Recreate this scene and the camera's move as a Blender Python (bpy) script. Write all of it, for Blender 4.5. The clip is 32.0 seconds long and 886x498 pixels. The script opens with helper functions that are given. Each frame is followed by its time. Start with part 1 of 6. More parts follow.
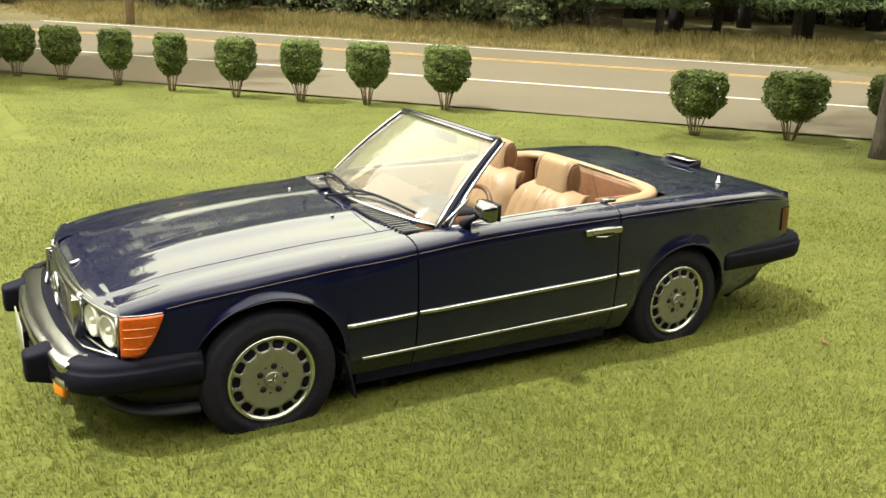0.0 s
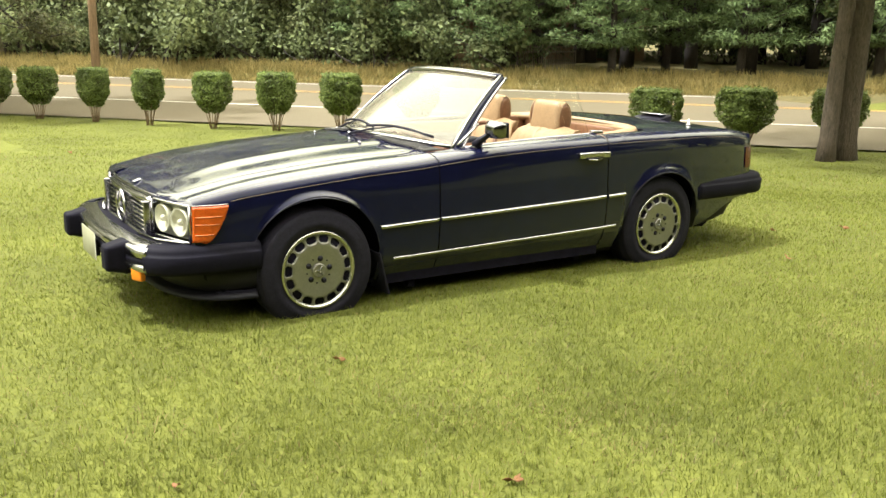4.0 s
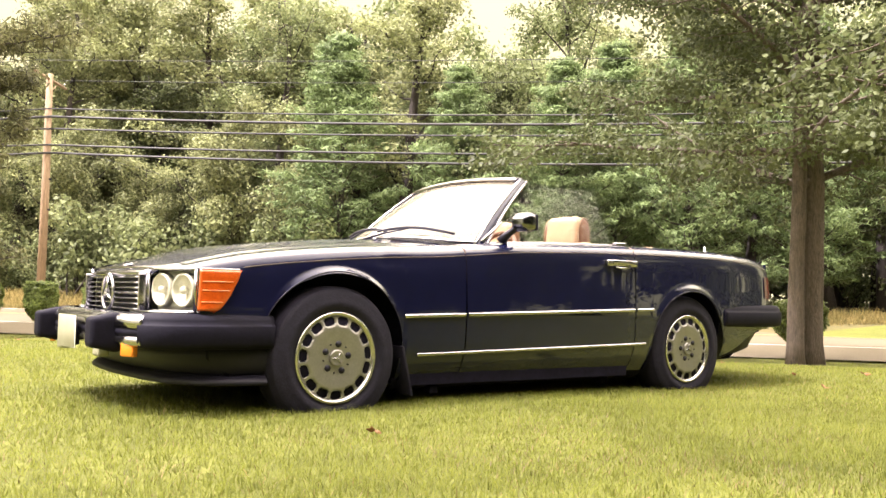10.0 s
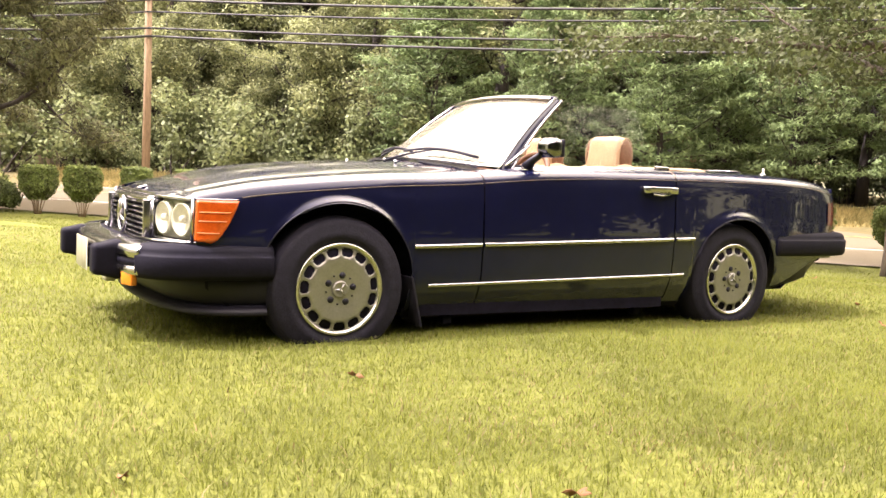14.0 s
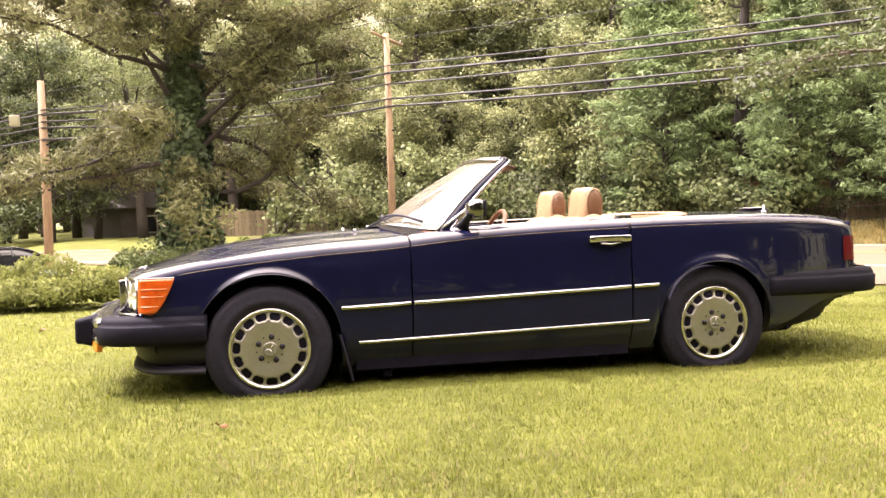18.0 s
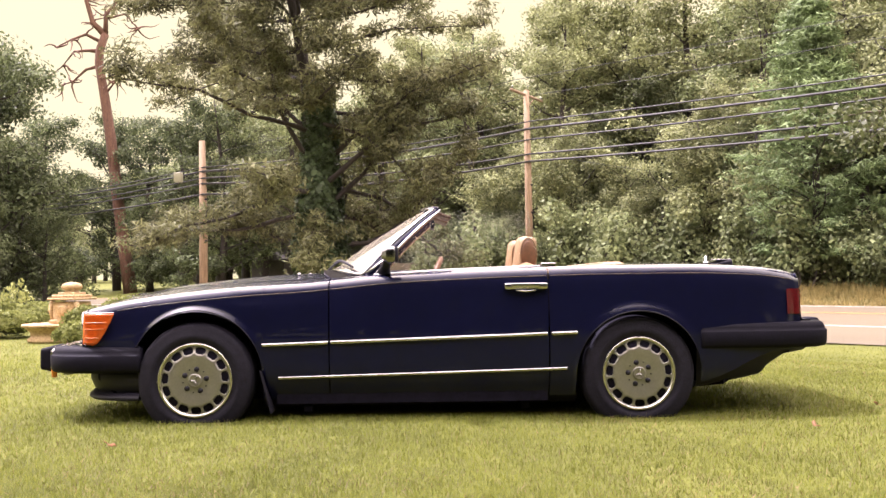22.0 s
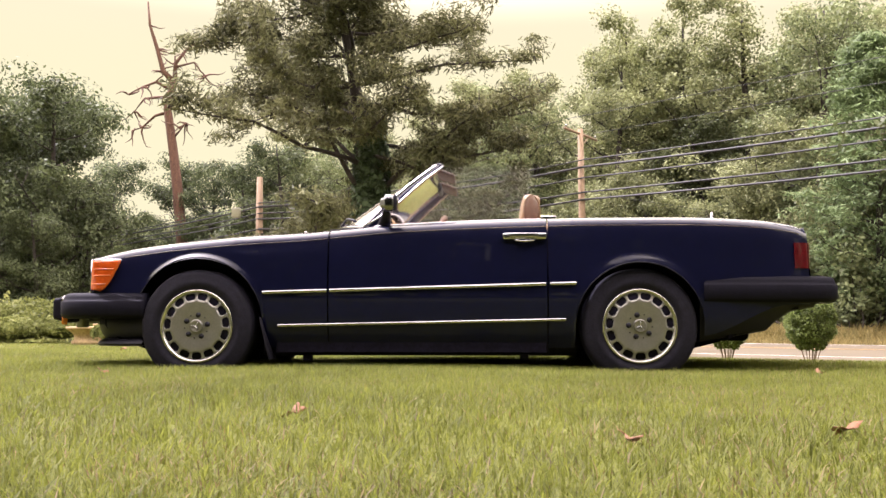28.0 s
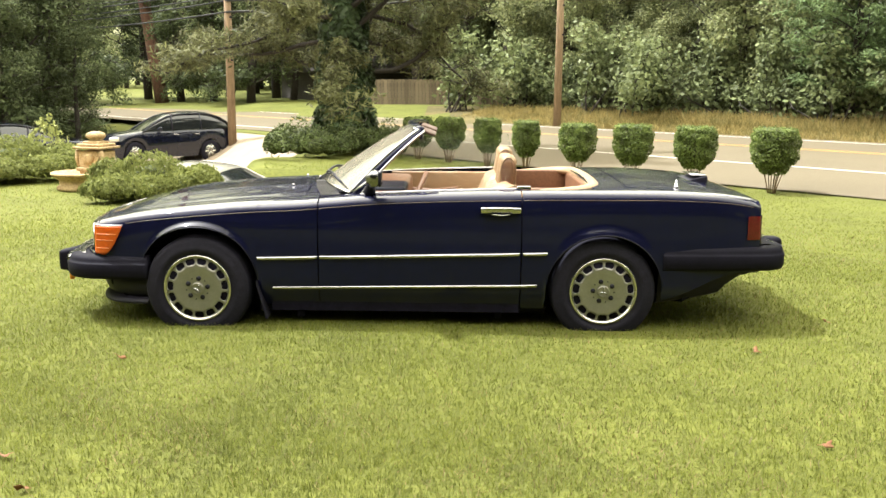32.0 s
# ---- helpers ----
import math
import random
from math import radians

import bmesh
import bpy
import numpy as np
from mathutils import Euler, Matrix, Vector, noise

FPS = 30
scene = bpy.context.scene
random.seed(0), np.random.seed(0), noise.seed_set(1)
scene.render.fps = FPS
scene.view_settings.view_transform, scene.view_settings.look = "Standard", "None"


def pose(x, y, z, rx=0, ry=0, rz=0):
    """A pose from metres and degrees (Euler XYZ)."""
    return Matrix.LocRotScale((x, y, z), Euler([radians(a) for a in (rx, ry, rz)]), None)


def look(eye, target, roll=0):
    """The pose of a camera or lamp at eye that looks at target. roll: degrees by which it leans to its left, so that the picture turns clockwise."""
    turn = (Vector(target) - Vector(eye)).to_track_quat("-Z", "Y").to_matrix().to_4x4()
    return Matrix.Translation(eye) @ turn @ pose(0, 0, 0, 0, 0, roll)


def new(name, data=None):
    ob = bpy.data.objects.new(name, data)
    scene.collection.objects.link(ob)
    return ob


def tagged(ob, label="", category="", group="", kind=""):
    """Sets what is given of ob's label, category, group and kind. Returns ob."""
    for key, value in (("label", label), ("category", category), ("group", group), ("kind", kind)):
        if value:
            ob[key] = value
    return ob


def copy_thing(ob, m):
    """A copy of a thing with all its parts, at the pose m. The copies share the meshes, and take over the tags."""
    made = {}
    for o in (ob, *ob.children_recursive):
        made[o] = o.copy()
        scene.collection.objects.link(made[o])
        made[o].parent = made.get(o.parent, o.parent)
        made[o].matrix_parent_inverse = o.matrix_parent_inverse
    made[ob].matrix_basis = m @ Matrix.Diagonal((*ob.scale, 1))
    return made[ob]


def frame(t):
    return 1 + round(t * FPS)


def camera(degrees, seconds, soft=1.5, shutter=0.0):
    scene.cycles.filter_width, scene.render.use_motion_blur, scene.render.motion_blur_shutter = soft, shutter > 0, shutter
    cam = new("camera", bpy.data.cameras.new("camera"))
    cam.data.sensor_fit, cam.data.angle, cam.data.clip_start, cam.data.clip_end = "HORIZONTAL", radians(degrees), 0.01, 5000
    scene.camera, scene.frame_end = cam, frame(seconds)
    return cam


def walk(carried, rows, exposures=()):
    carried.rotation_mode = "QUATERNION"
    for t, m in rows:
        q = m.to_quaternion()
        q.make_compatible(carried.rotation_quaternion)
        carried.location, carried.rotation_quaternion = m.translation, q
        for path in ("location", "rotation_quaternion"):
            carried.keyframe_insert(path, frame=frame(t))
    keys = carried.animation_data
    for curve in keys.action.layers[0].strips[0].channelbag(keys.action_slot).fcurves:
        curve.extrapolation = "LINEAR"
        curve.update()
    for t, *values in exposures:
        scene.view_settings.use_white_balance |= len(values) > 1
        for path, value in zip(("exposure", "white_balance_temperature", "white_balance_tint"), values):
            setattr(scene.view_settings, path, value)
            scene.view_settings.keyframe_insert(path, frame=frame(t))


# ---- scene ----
cam = camera(52.8, 32.0)
METRES = 9.2535
ROWS = [
    (0.0, 0.0, 0.0, 0.0, 0.46, -17.79, -1.44),
    (0.5, 0.0007, -0.0171, -0.0194, -0.08, -16.47, -1.13),
    (1.0, -0.003, -0.0405, -0.0277, -1.03, -15.22, -1.51),
    (1.5, -0.0135, -0.053, -0.0332, -1.66, -14.28, -1.93),
    (2.0, -0.0291, -0.0617, -0.0412, -2.06, -14.56, -0.82),
    (2.5, -0.0342, -0.0563, -0.0502, -2.82, -15.48, -0.72),
    (3.0, -0.0398, -0.0632, -0.0547, -2.86, -14.74, -0.62),
    (3.5, -0.0409, -0.078, -0.0594, -2.88, -13.48, -0.46),
    (5.5, -0.023, -0.0992, -0.0645, -1.22, -16.95, 0.56),
    (6.0, -0.0231, -0.1003, -0.0641, -0.82, -11.64, 0.84),
    (6.5, -0.0261, -0.0962, -0.0746, -1.32, -8.79, 0.41),
    (7.0, -0.0355, -0.0881, -0.0862, -2.35, -8.1, -1.14),
    (7.5, -0.0491, -0.0738, -0.0984, -4.3, -7.09, -1.14),
    (8.0, -0.0648, -0.0599, -0.111, -6.28, -4.57, -1.01),
    (8.5, -0.0742, -0.0508, -0.1217, -7.22, -2.31, -1.31),
    (9.0, -0.0766, -0.0467, -0.1327, -6.52, -0.39, -0.61),
    (9.5, -0.078, -0.042, -0.1448, -5.75, 1.33, -0.9),
    (10.0, -0.0783, -0.0424, -0.1585, -6.41, 2.36, -0.6),
    (10.5, -0.0769, -0.0409, -0.1678, -7.11, 3.17, 0.11),
    (11.0, -0.0763, -0.0371, -0.175, -6.77, 3.41, 0.49),
    (11.5, -0.0749, -0.0277, -0.1738, -6.62, 3.1, 0.94),
    (12.0, -0.074, -0.0201, -0.1716, -7.11, 2.28, 1.47),
    (12.5, -0.0699, -0.0138, -0.1631, -6.05, -0.31, 1.38),
    (13.0, -0.0614, -0.0039, -0.1579, -4.38, -4.67, -0.67),
    (13.5, -0.0489, -0.0141, -0.1466, -1.56, -5.22, -1.94),
    (15.5, 0.036, -0.044, -0.1158, 5.15, -4.67, 1.1),
    (16.0, 0.0648, -0.048, -0.1161, 8.85, -4.05, 1.04),
    (16.5, 0.0881, -0.0525, -0.1199, 10.33, -2.91, 1.45),
    (17.0, 0.1104, -0.0448, -0.1262, 12.4, -2.83, 2.02),
    (17.5, 0.1317, -0.0388, -0.1257, 15.28, -2.91, 2.29),
    (18.0, 0.1594, -0.0377, -0.1242, 17.86, -2.31, 2.61),
    (18.5, 0.1818, -0.0302, -0.1248, 19.46, -2.31, 2.17),
    (19.0, 0.2017, -0.018, -0.1257, 20.23, -3.1, 1.59),
    (19.5, 0.218, -0.0192, -0.1267, 21.47, -2.43, 2.21),
    (20.0, 0.2439, -0.0244, -0.1281, 24.29, -0.45, 2.8),
    (20.5, 0.2615, -0.0235, -0.1275, 25.84, 0.34, 2.39),
    (21.0, 0.2792, -0.0141, -0.1301, 26.97, 0.72, 1.1),
    (21.5, 0.2902, -0.0054, -0.1309, 27.95, 0.95, 0.6),
    (22.0, 0.3056, -0.0027, -0.1352, 28.8, 1.63, 1.72),
    (22.5, 0.3199, -0.005, -0.1401, 30.93, 2.74, 2.93),
    (23.0, 0.3313, -0.005, -0.1424, 31.92, 3.13, 3.3),
    (23.5, 0.3369, 0.008, -0.1483, 32.94, 2.75, 3.58),
    (24.0, 0.3391, 0.0127, -0.1489, 34.24, 2.44, 3.83),
    (24.5, 0.3396, 0.0067, -0.1539, 34.15, 3.58, 3.28),
    (26.5, 0.3389, 0.0101, -0.1903, 33.8, 5.34, 0.98),
    (27.0, 0.3384, 0.0119, -0.1941, 33.7, 5.66, 0.52),
    (27.5, 0.3371, 0.0143, -0.1959, 33.36, 5.68, 1.04),
    (28.0, 0.3358, 0.0172, -0.1969, 32.7, 5.01, 0.98),
    (28.5, 0.3341, 0.02, -0.189, 32.56, 2.85, 1.0),
    (29.0, 0.3329, 0.0206, -0.1675, 32.88, -0.99, 0.02),
    (29.5, 0.3335, 0.0176, -0.1371, 32.33, -5.66, 0.42),
    (30.0, 0.3349, 0.0125, -0.1101, 31.3, -8.8, 0.75),
    (30.5, 0.3372, 0.0043, -0.0923, 30.99, -10.4, 1.35),
    (31.0, 0.3416, -0.004, -0.0797, 31.05, -11.28, 1.85),
    (31.5, 0.3469, -0.0098, -0.0696, 31.15, -11.07, 1.02),
    (32.0, 0.3516, -0.0135, -0.0616, 31.01, -10.7, 0.61),
]
ORIGIN = pose(-2.4499, -4.3086, 2.0869, 0, -0.9719, 0) @ pose(0, 0, 0, 0, 0, -30.495)
EXPOSURES = [(0.0, 0.6, 5800, 8), (1.0, 0.92, 5800, 8), (2.0, 1.0, 5800, 7), (3.0, 0.93, 5800, 8), (6.0, 1.0, 5850, 10), (8.0, 1.35, 5900, 20), (9.0, 1.58, 5950, 24), (11.0, 1.55, 6000, 31), (16.0, 1.56, 6050, 32), (19.0, 1.61, 6050, 35), (21.0, 1.42, 5900, 35), (22.0, 1.22, 5750, 39), (24.0, 0.74, 5450, 39), (26.5, 0.38, 5400, 36), (27.0, 0.42, 5400, 36), (28.0, 0.98, 5650, 35), (29.0, 0.93, 5750, 28), (30.0, 1.17, 5900, 30), (31.0, 1.14, 5800, 16), (32.0, 1.08, 5700, 12)]
walk(cam, [(t, ORIGIN @ pose(METRES * x, METRES * y, METRES * z, 90 + pitch, roll, yaw)) for t, x, y, z, yaw, pitch, roll in ROWS], EXPOSURES)

# ---- light ----
SUN_FROM = Vector((-0.52, 0.20, 1.0)).normalized()
world = bpy.data.worlds.new("sky")
scene.world = world
world.use_nodes = True
wn = world.node_tree
sky = wn.nodes.new("ShaderNodeTexSky")
sky.sky_type = "NISHITA"
sky.sun_disc = False
sky.sun_elevation = math.asin(SUN_FROM.z)
sky.sun_rotation = math.atan2(SUN_FROM.x, SUN_FROM.y)
sky.air_density, sky.dust_density, sky.ozone_density = 1.0, 3.0, 1.0
background = wn.nodes["Background"]
background.inputs["Strength"].default_value = 0.12
haze = wn.nodes.new("ShaderNodeMix")
haze.data_type = "RGBA"
haze.inputs["Factor"].default_value = 0.96
tone = wn.nodes.new("ShaderNodeMix")
tone.data_type = "RGBA"
tone.inputs["A"].default_value, tone.inputs["B"].default_value = (14.6, 13.7, 6.8, 1), (14.5, 13.0, 9.3, 1)
wn.links.new(tone.outputs["Result"], haze.inputs["B"])
wn.links.new(sky.outputs[0], haze.inputs["A"])
# a thin veil of haze: brighter overhead, near the sun, than low down
aim, parts, rise, veil, height = (wn.nodes.new(n) for n in ("ShaderNodeTexCoord", "ShaderNodeSeparateXYZ", "ShaderNodeMapRange", "ShaderNodeVectorMath", "ShaderNodeMapRange"))
rise.interpolation_type = height.interpolation_type = "SMOOTHSTEP"
height.inputs["From Min"].default_value, height.inputs["From Max"].default_value = 0.25, 0.60
wn.links.new(parts.outputs["Z"], height.inputs["Value"])
wn.links.new(height.outputs["Result"], tone.inputs["Factor"])
rise.inputs["From Min"].default_value, rise.inputs["From Max"].default_value = 0.32, 0.47
rise.inputs["To Min"].default_value, rise.inputs["To Max"].default_value = 0.30, 1.75
veil.operation = "SCALE"
wn.links.new(aim.outputs["Generated"], parts.inputs[0])
wn.links.new(parts.outputs["Z"], rise.inputs["Value"])
wn.links.new(haze.outputs["Result"], veil.inputs[0])
wn.links.new(rise.outputs["Result"], veil.inputs["Scale"])
wn.links.new(veil.outputs[0], background.inputs["Color"])
sun_data = bpy.data.lights.new("sun", "SUN")
sun_data.energy, sun_data.angle, sun_data.color = 5.0, radians(1.5), (1.0, 0.94, 0.82)
sun = new("sun", sun_data)
sun.matrix_world = look(SUN_FROM * 60, (0, 0, 0))

# ---- materials ----
def material(name, colour, rough=0.5, metal=0.0, coat=0.0, spread=0.25, scale=20.0, bump=0.0, fine=4.0, alt=None, random_by="", vary=0.9, translucent=0.0, transmission=0.0, spec=0.5, detail=4.0, stretch=None, polish=0.0):
    """A surface with two scales of variation in colour and roughness, and fine relief."""
    m = bpy.data.materials.new(name)
    m.use_nodes = True
    t = m.node_tree
    b = t.nodes["Principled BSDF"]
    b.inputs["Roughness"].default_value, b.inputs["Metallic"].default_value = rough, metal
    b.inputs["Coat Weight"].default_value, b.inputs["Coat Roughness"].default_value, b.inputs["Coat IOR"].default_value = coat, 0.025, 1.5 + 0.05 * polish
    b.inputs["Transmission Weight"].default_value = transmission
    b.inputs["Specular IOR Level"].default_value = spec
    coords = t.nodes.new("ShaderNodeTexCoord")
    place = coords.outputs["Object"]
    if stretch:
        mapping = t.nodes.new("ShaderNodeMapping")
        mapping.inputs["Scale"].default_value = stretch
        t.links.new(place, mapping.inputs["Vector"])
        place = mapping.outputs["Vector"]
    big, small = t.nodes.new("ShaderNodeTexNoise"), t.nodes.new("ShaderNodeTexNoise")
    for n, s in ((big, scale), (small, scale * fine)):
        n.inputs["Scale"].default_value, n.inputs["Detail"].default_value = s, detail
        t.links.new(place, n.inputs["Vector"])
    mix = t.nodes.new("ShaderNodeMath")
    mix.operation = "ADD"
    t.links.new(big.outputs["Fac"], mix.inputs[0])
    t.links.new(small.outputs["Fac"], mix.inputs[1])
    value = mix.outputs[0]
    if random_by:
        if random_by == "island":
            source = t.nodes.new("ShaderNodeNewGeometry").outputs["Random Per Island"]
        else:
            source = t.nodes.new("ShaderNodeObjectInfo").outputs["Random"]
        add = t.nodes.new("ShaderNodeMath")
        add.operation = "MULTIPLY_ADD"
        t.links.new(source, add.inputs[0])
        add.inputs[1].default_value, add.inputs[2].default_value = vary, -0.5 * vary
        total = t.nodes.new("ShaderNodeMath")
        total.operation = "ADD"
        t.links.new(value, total.inputs[0])
        t.links.new(add.outputs[0], total.inputs[1])
        value = total.outputs[0]
    ramp = t.nodes.new("ShaderNodeMapRange")
    ramp.inputs["From Min"].default_value, ramp.inputs["From Max"].default_value = 0.65, 1.35
    t.links.new(value, ramp.inputs["Value"])
    blend = t.nodes.new("ShaderNodeMix")
    blend.data_type = "RGBA"
    low = alt or tuple(c * (1 - spread) for c in colour)
    high = tuple(min(1, c * (1 + spread)) for c in colour)
    blend.inputs["A"].default_value, blend.inputs["B"].default_value = (*low, 1), (*high, 1)
    t.links.new(ramp.outputs["Result"], blend.inputs["Factor"])
    t.links.new(blend.outputs["Result"], b.inputs["Base Color"])
    if bump:
        bp = t.nodes.new("ShaderNodeBump")
        bp.inputs["Strength"].default_value, bp.inputs["Distance"].default_value = min(1, bump), 0.02 * max(1, bump)
        t.links.new(small.outputs["Fac"], bp.inputs["Height"])
        t.links.new(bp.outputs["Normal"], b.inputs["Normal"])
    if translucent:
        tr = t.nodes.new("ShaderNodeBsdfTranslucent")
        t.links.new(blend.outputs["Result"], tr.inputs["Color"])
        sh = t.nodes.new("ShaderNodeMixShader")
        sh.inputs[0].default_value = translucent
        t.links.new(b.outputs[0], sh.inputs[1])
        t.links.new(tr.outputs[0], sh.inputs[2])
        t.links.new(sh.outputs[0], t.nodes["Material Output"].inputs["Surface"])
    return m


PAINT = material("navy_paint", (0.0028, 0.0034, 0.0215), rough=0.4, coat=1.0, spread=0.12, scale=3, spec=0.1, polish=6.0)
lean = PAINT.node_tree.nodes.new("ShaderNodeLayerWeight")
lean.inputs["Blend"].default_value = 0.5
gloss = PAINT.node_tree.nodes.new("ShaderNodeMapRange")
gloss.inputs["From Min"].default_value, gloss.inputs["From Max"].default_value = 0.12, 0.46
gloss.inputs["To Min"].default_value, gloss.inputs["To Max"].default_value = 0.16, 1.0
PAINT.node_tree.links.new(lean.outputs["Facing"], gloss.inputs["Value"])
PAINT.node_tree.links.new(gloss.outputs["Result"], PAINT.node_tree.nodes["Principled BSDF"].inputs["Coat Weight"])
CHROME = material("chrome", (0.45, 0.44, 0.47), rough=0.18, metal=1.0, spread=0.06, scale=15)
# chrome darkened in colour, in place of the dark trees it would mirror
MIRROR_CHROME = material("darkened_chrome", (0.22, 0.22, 0.24), rough=0.14, metal=1.0, spread=0.08, scale=15)
VISOR = material("brown_visor", (0.075, 0.042, 0.026), rough=0.7, spread=0.2, scale=20)
ALLOY = material("silver_alloy", (0.27, 0.262, 0.24), rough=0.38, metal=0.75, spread=0.10, scale=25)
RIM_LIP = material("machined_rim", (0.4950, 0.4800, 0.4500), rough=0.25, metal=0.95, spread=0.08, scale=30)
PINSTRIPE = material("tan_pinstripe", (0.0960, 0.0660, 0.0450), rough=0.4)
LOUVRE = material("grey_louvre", (0.10, 0.095, 0.09), rough=0.5, spread=0.2)
RUBBER = material("tyre_rubber", (0.011, 0.010, 0.018), rough=0.75, spec=0.18, spread=0.3, scale=30, bump=0.15)
BUMPER_RUBBER = material("bumper_rubber", (0.0050, 0.0044, 0.0105), rough=0.66, spec=0.11, spread=0.25, scale=18, bump=0.06)
BLACK_TRIM = material("black_trim", (0.009, 0.008, 0.016), rough=0.5, spec=0.25, spread=0.2, scale=30)
UNDERBODY = material("underbody", (0.008, 0.007, 0.014), rough=0.85, spec=0.08, spread=0.4, scale=12)
LEATHER = material("palomino_leather", (0.2795, 0.1788, 0.0943), rough=0.48, spread=0.14, scale=18, bump=0.12, fine=9)
LEATHER_DARK = material("brown_leather", (0.1500, 0.0690, 0.0330), rough=0.5, spread=0.2, scale=14, bump=0.1)
CARPET = material("tan_carpet", (0.1200, 0.0600, 0.0270), rough=0.95, spread=0.3, scale=60, bump=0.4)
AMBER = material("amber_lens", (0.4340, 0.0665, 0.0042), rough=0.12, spread=0.18, scale=25, coat=0.6)
AMBER_DARK = material("amber_lens_rib", (0.62, 0.20, 0.06), rough=0.2, spread=0.15, scale=25)
ORANGE = material("orange_marker", (0.5950, 0.1750, 0.0084), rough=0.15, spread=0.1, coat=0.6)
RED = material("red_lens", (0.075, 0.0036, 0.0060), rough=0.14, spread=0.2, scale=25, coat=0.15)
REFLECTOR = material("lamp_reflector", (0.60, 0.57, 0.47), rough=0.42, metal=0.25, spread=0.15, scale=30)
PLATE = material("plate_back", (0.24, 0.235, 0.16), rough=0.5, spread=0.08)
WOOD_POLE = material("weathered_pole_wood", (0.2294, 0.1581, 0.0961), rough=0.85, spread=0.35, scale=2.2, bump=0.4, stretch=(6, 6, 0.5))
CABLE = material("black_cable", (0.02, 0.02, 0.022), rough=0.6)
BARK = material("grey_bark", (0.082, 0.062, 0.047), rough=0.9, spread=0.5, scale=3.0, bump=1.6, stretch=(5, 5, 1.1))
BARK_DARK = material("dark_bark", (0.034, 0.026, 0.022), rough=0.9, spread=0.5, scale=3.0, bump=1.2, stretch=(5, 5, 0.9))
BARK_DEAD = material("dead_bark", (0.1105, 0.0553, 0.0358), rough=0.9, spread=0.45, scale=2.0, bump=1.0, stretch=(5, 5, 0.7))
LEAF_OAK = material("oak_leaf", (0.092, 0.108, 0.046), rough=0.5, spread=0.45, scale=0.5, random_by="island", translucent=0.34, spec=0.2, vary=0.6)
LEAF_WOOD = material("woodland_leaf", (0.168, 0.196, 0.086), rough=0.55, spread=0.5, scale=0.25, random_by="island", translucent=0.34, spec=0.2, vary=0.6)
LEAF_LIGHT = material("pale_woodland_leaf", (0.220, 0.238, 0.108), rough=0.55, spread=0.45, scale=0.25, random_by="island", translucent=0.34, spec=0.2, vary=0.6)
NEEDLE_WHITE = material("white_pine_needle", (0.160, 0.218, 0.090), rough=0.55, spread=0.45, scale=0.3, random_by="island", translucent=0.34, spec=0.2, vary=0.6)
NEEDLE_PITCH = material("pitch_pine_needle", (0.122, 0.124, 0.055), rough=0.6, spread=0.55, scale=0.3, random_by="island", translucent=0.34, spec=0.2, vary=0.6)
IVY = material("ivy_leaf", (0.055, 0.078, 0.036), rough=0.45, spread=0.5, scale=0.5, random_by="island", translucent=0.15, spec=0.2, vary=0.6)
LEAF_PRIVET = material("privet_leaf", (0.152, 0.192, 0.052), rough=0.45, spread=0.5, scale=1.5, random_by="island", translucent=0.5, spec=0.2, vary=0.6)
LEAF_YEW = material("yew_leaf", (0.105, 0.130, 0.045), rough=0.5, spread=0.5, scale=1.0, random_by="island", translucent=0.4, spec=0.2, vary=0.6)
LEAF_JUNIPER = material("juniper_leaf", (0.1650, 0.1820, 0.0500), rough=0.65, spread=0.3, scale=1.0, random_by="island", translucent=0.4, spec=0.2, vary=0.6)
LEAF_PALE_SHRUB = material("pale_shrub_leaf", (0.2632, 0.2800, 0.0896), rough=0.5, spread=0.4, scale=1.0, random_by="island", translucent=0.45, spec=0.2, vary=0.6)
# deep green, with the shade on the drive's trees put into the colour
LEAF_DEEP = material("shade_darkened_leaf", (0.085, 0.105, 0.045), rough=0.55, spread=0.5, scale=0.3, random_by="island", translucent=0.30, spec=0.2, vary=0.6)
VERGE_GRASS = material("golden_verge_grass", (0.29, 0.225, 0.085), rough=0.7, alt=(0.17, 0.15, 0.055), scale=0.6, random_by="island", translucent=0.35, spec=0.2)
LEAF_SHADE = material("dark_belt_leaf", (0.040, 0.050, 0.020), rough=0.6, spread=0.5, scale=0.4, random_by="island", translucent=0.15, spec=0.15, vary=0.6)
TWIG = material("privet_twig", (0.1920, 0.1320, 0.0800), rough=0.85, spread=0.35, scale=12)
# dark green for solid filler cores; puts shade behind the shrubs' leaves
SHADE_CORE = material("shaded_inner_foliage", (0.060, 0.072, 0.026), rough=0.9, spread=0.5, scale=8)
GRASS_BLADE = material("grass_blade", (0.146, 0.160, 0.027), rough=0.55, alt=(0.090, 0.104, 0.016), scale=0.8, fine=5, random_by="island", vary=0.8, translucent=0.55, spec=0.2)
DRY_GRASS = material("dry_grass", (0.1800, 0.1320, 0.0570), rough=0.7, alt=(0.1020, 0.0840, 0.0330), scale=1.2, random_by="island", translucent=0.3)
DEAD_LEAF = material("fallen_leaf", (0.19, 0.082, 0.032), rough=0.65, spread=0.35, scale=40, translucent=0.2)
STONE = material("cast_stone", (0.3720, 0.2728, 0.1364), rough=0.85, spread=0.25, scale=9, bump=0.3, alt=(0.2108, 0.1364, 0.0682))
ASPHALT = material("sunlit_asphalt", (0.105, 0.086, 0.054), rough=0.9, spread=0.10, scale=0.35, fine=60, bump=0.25, spec=0.3)
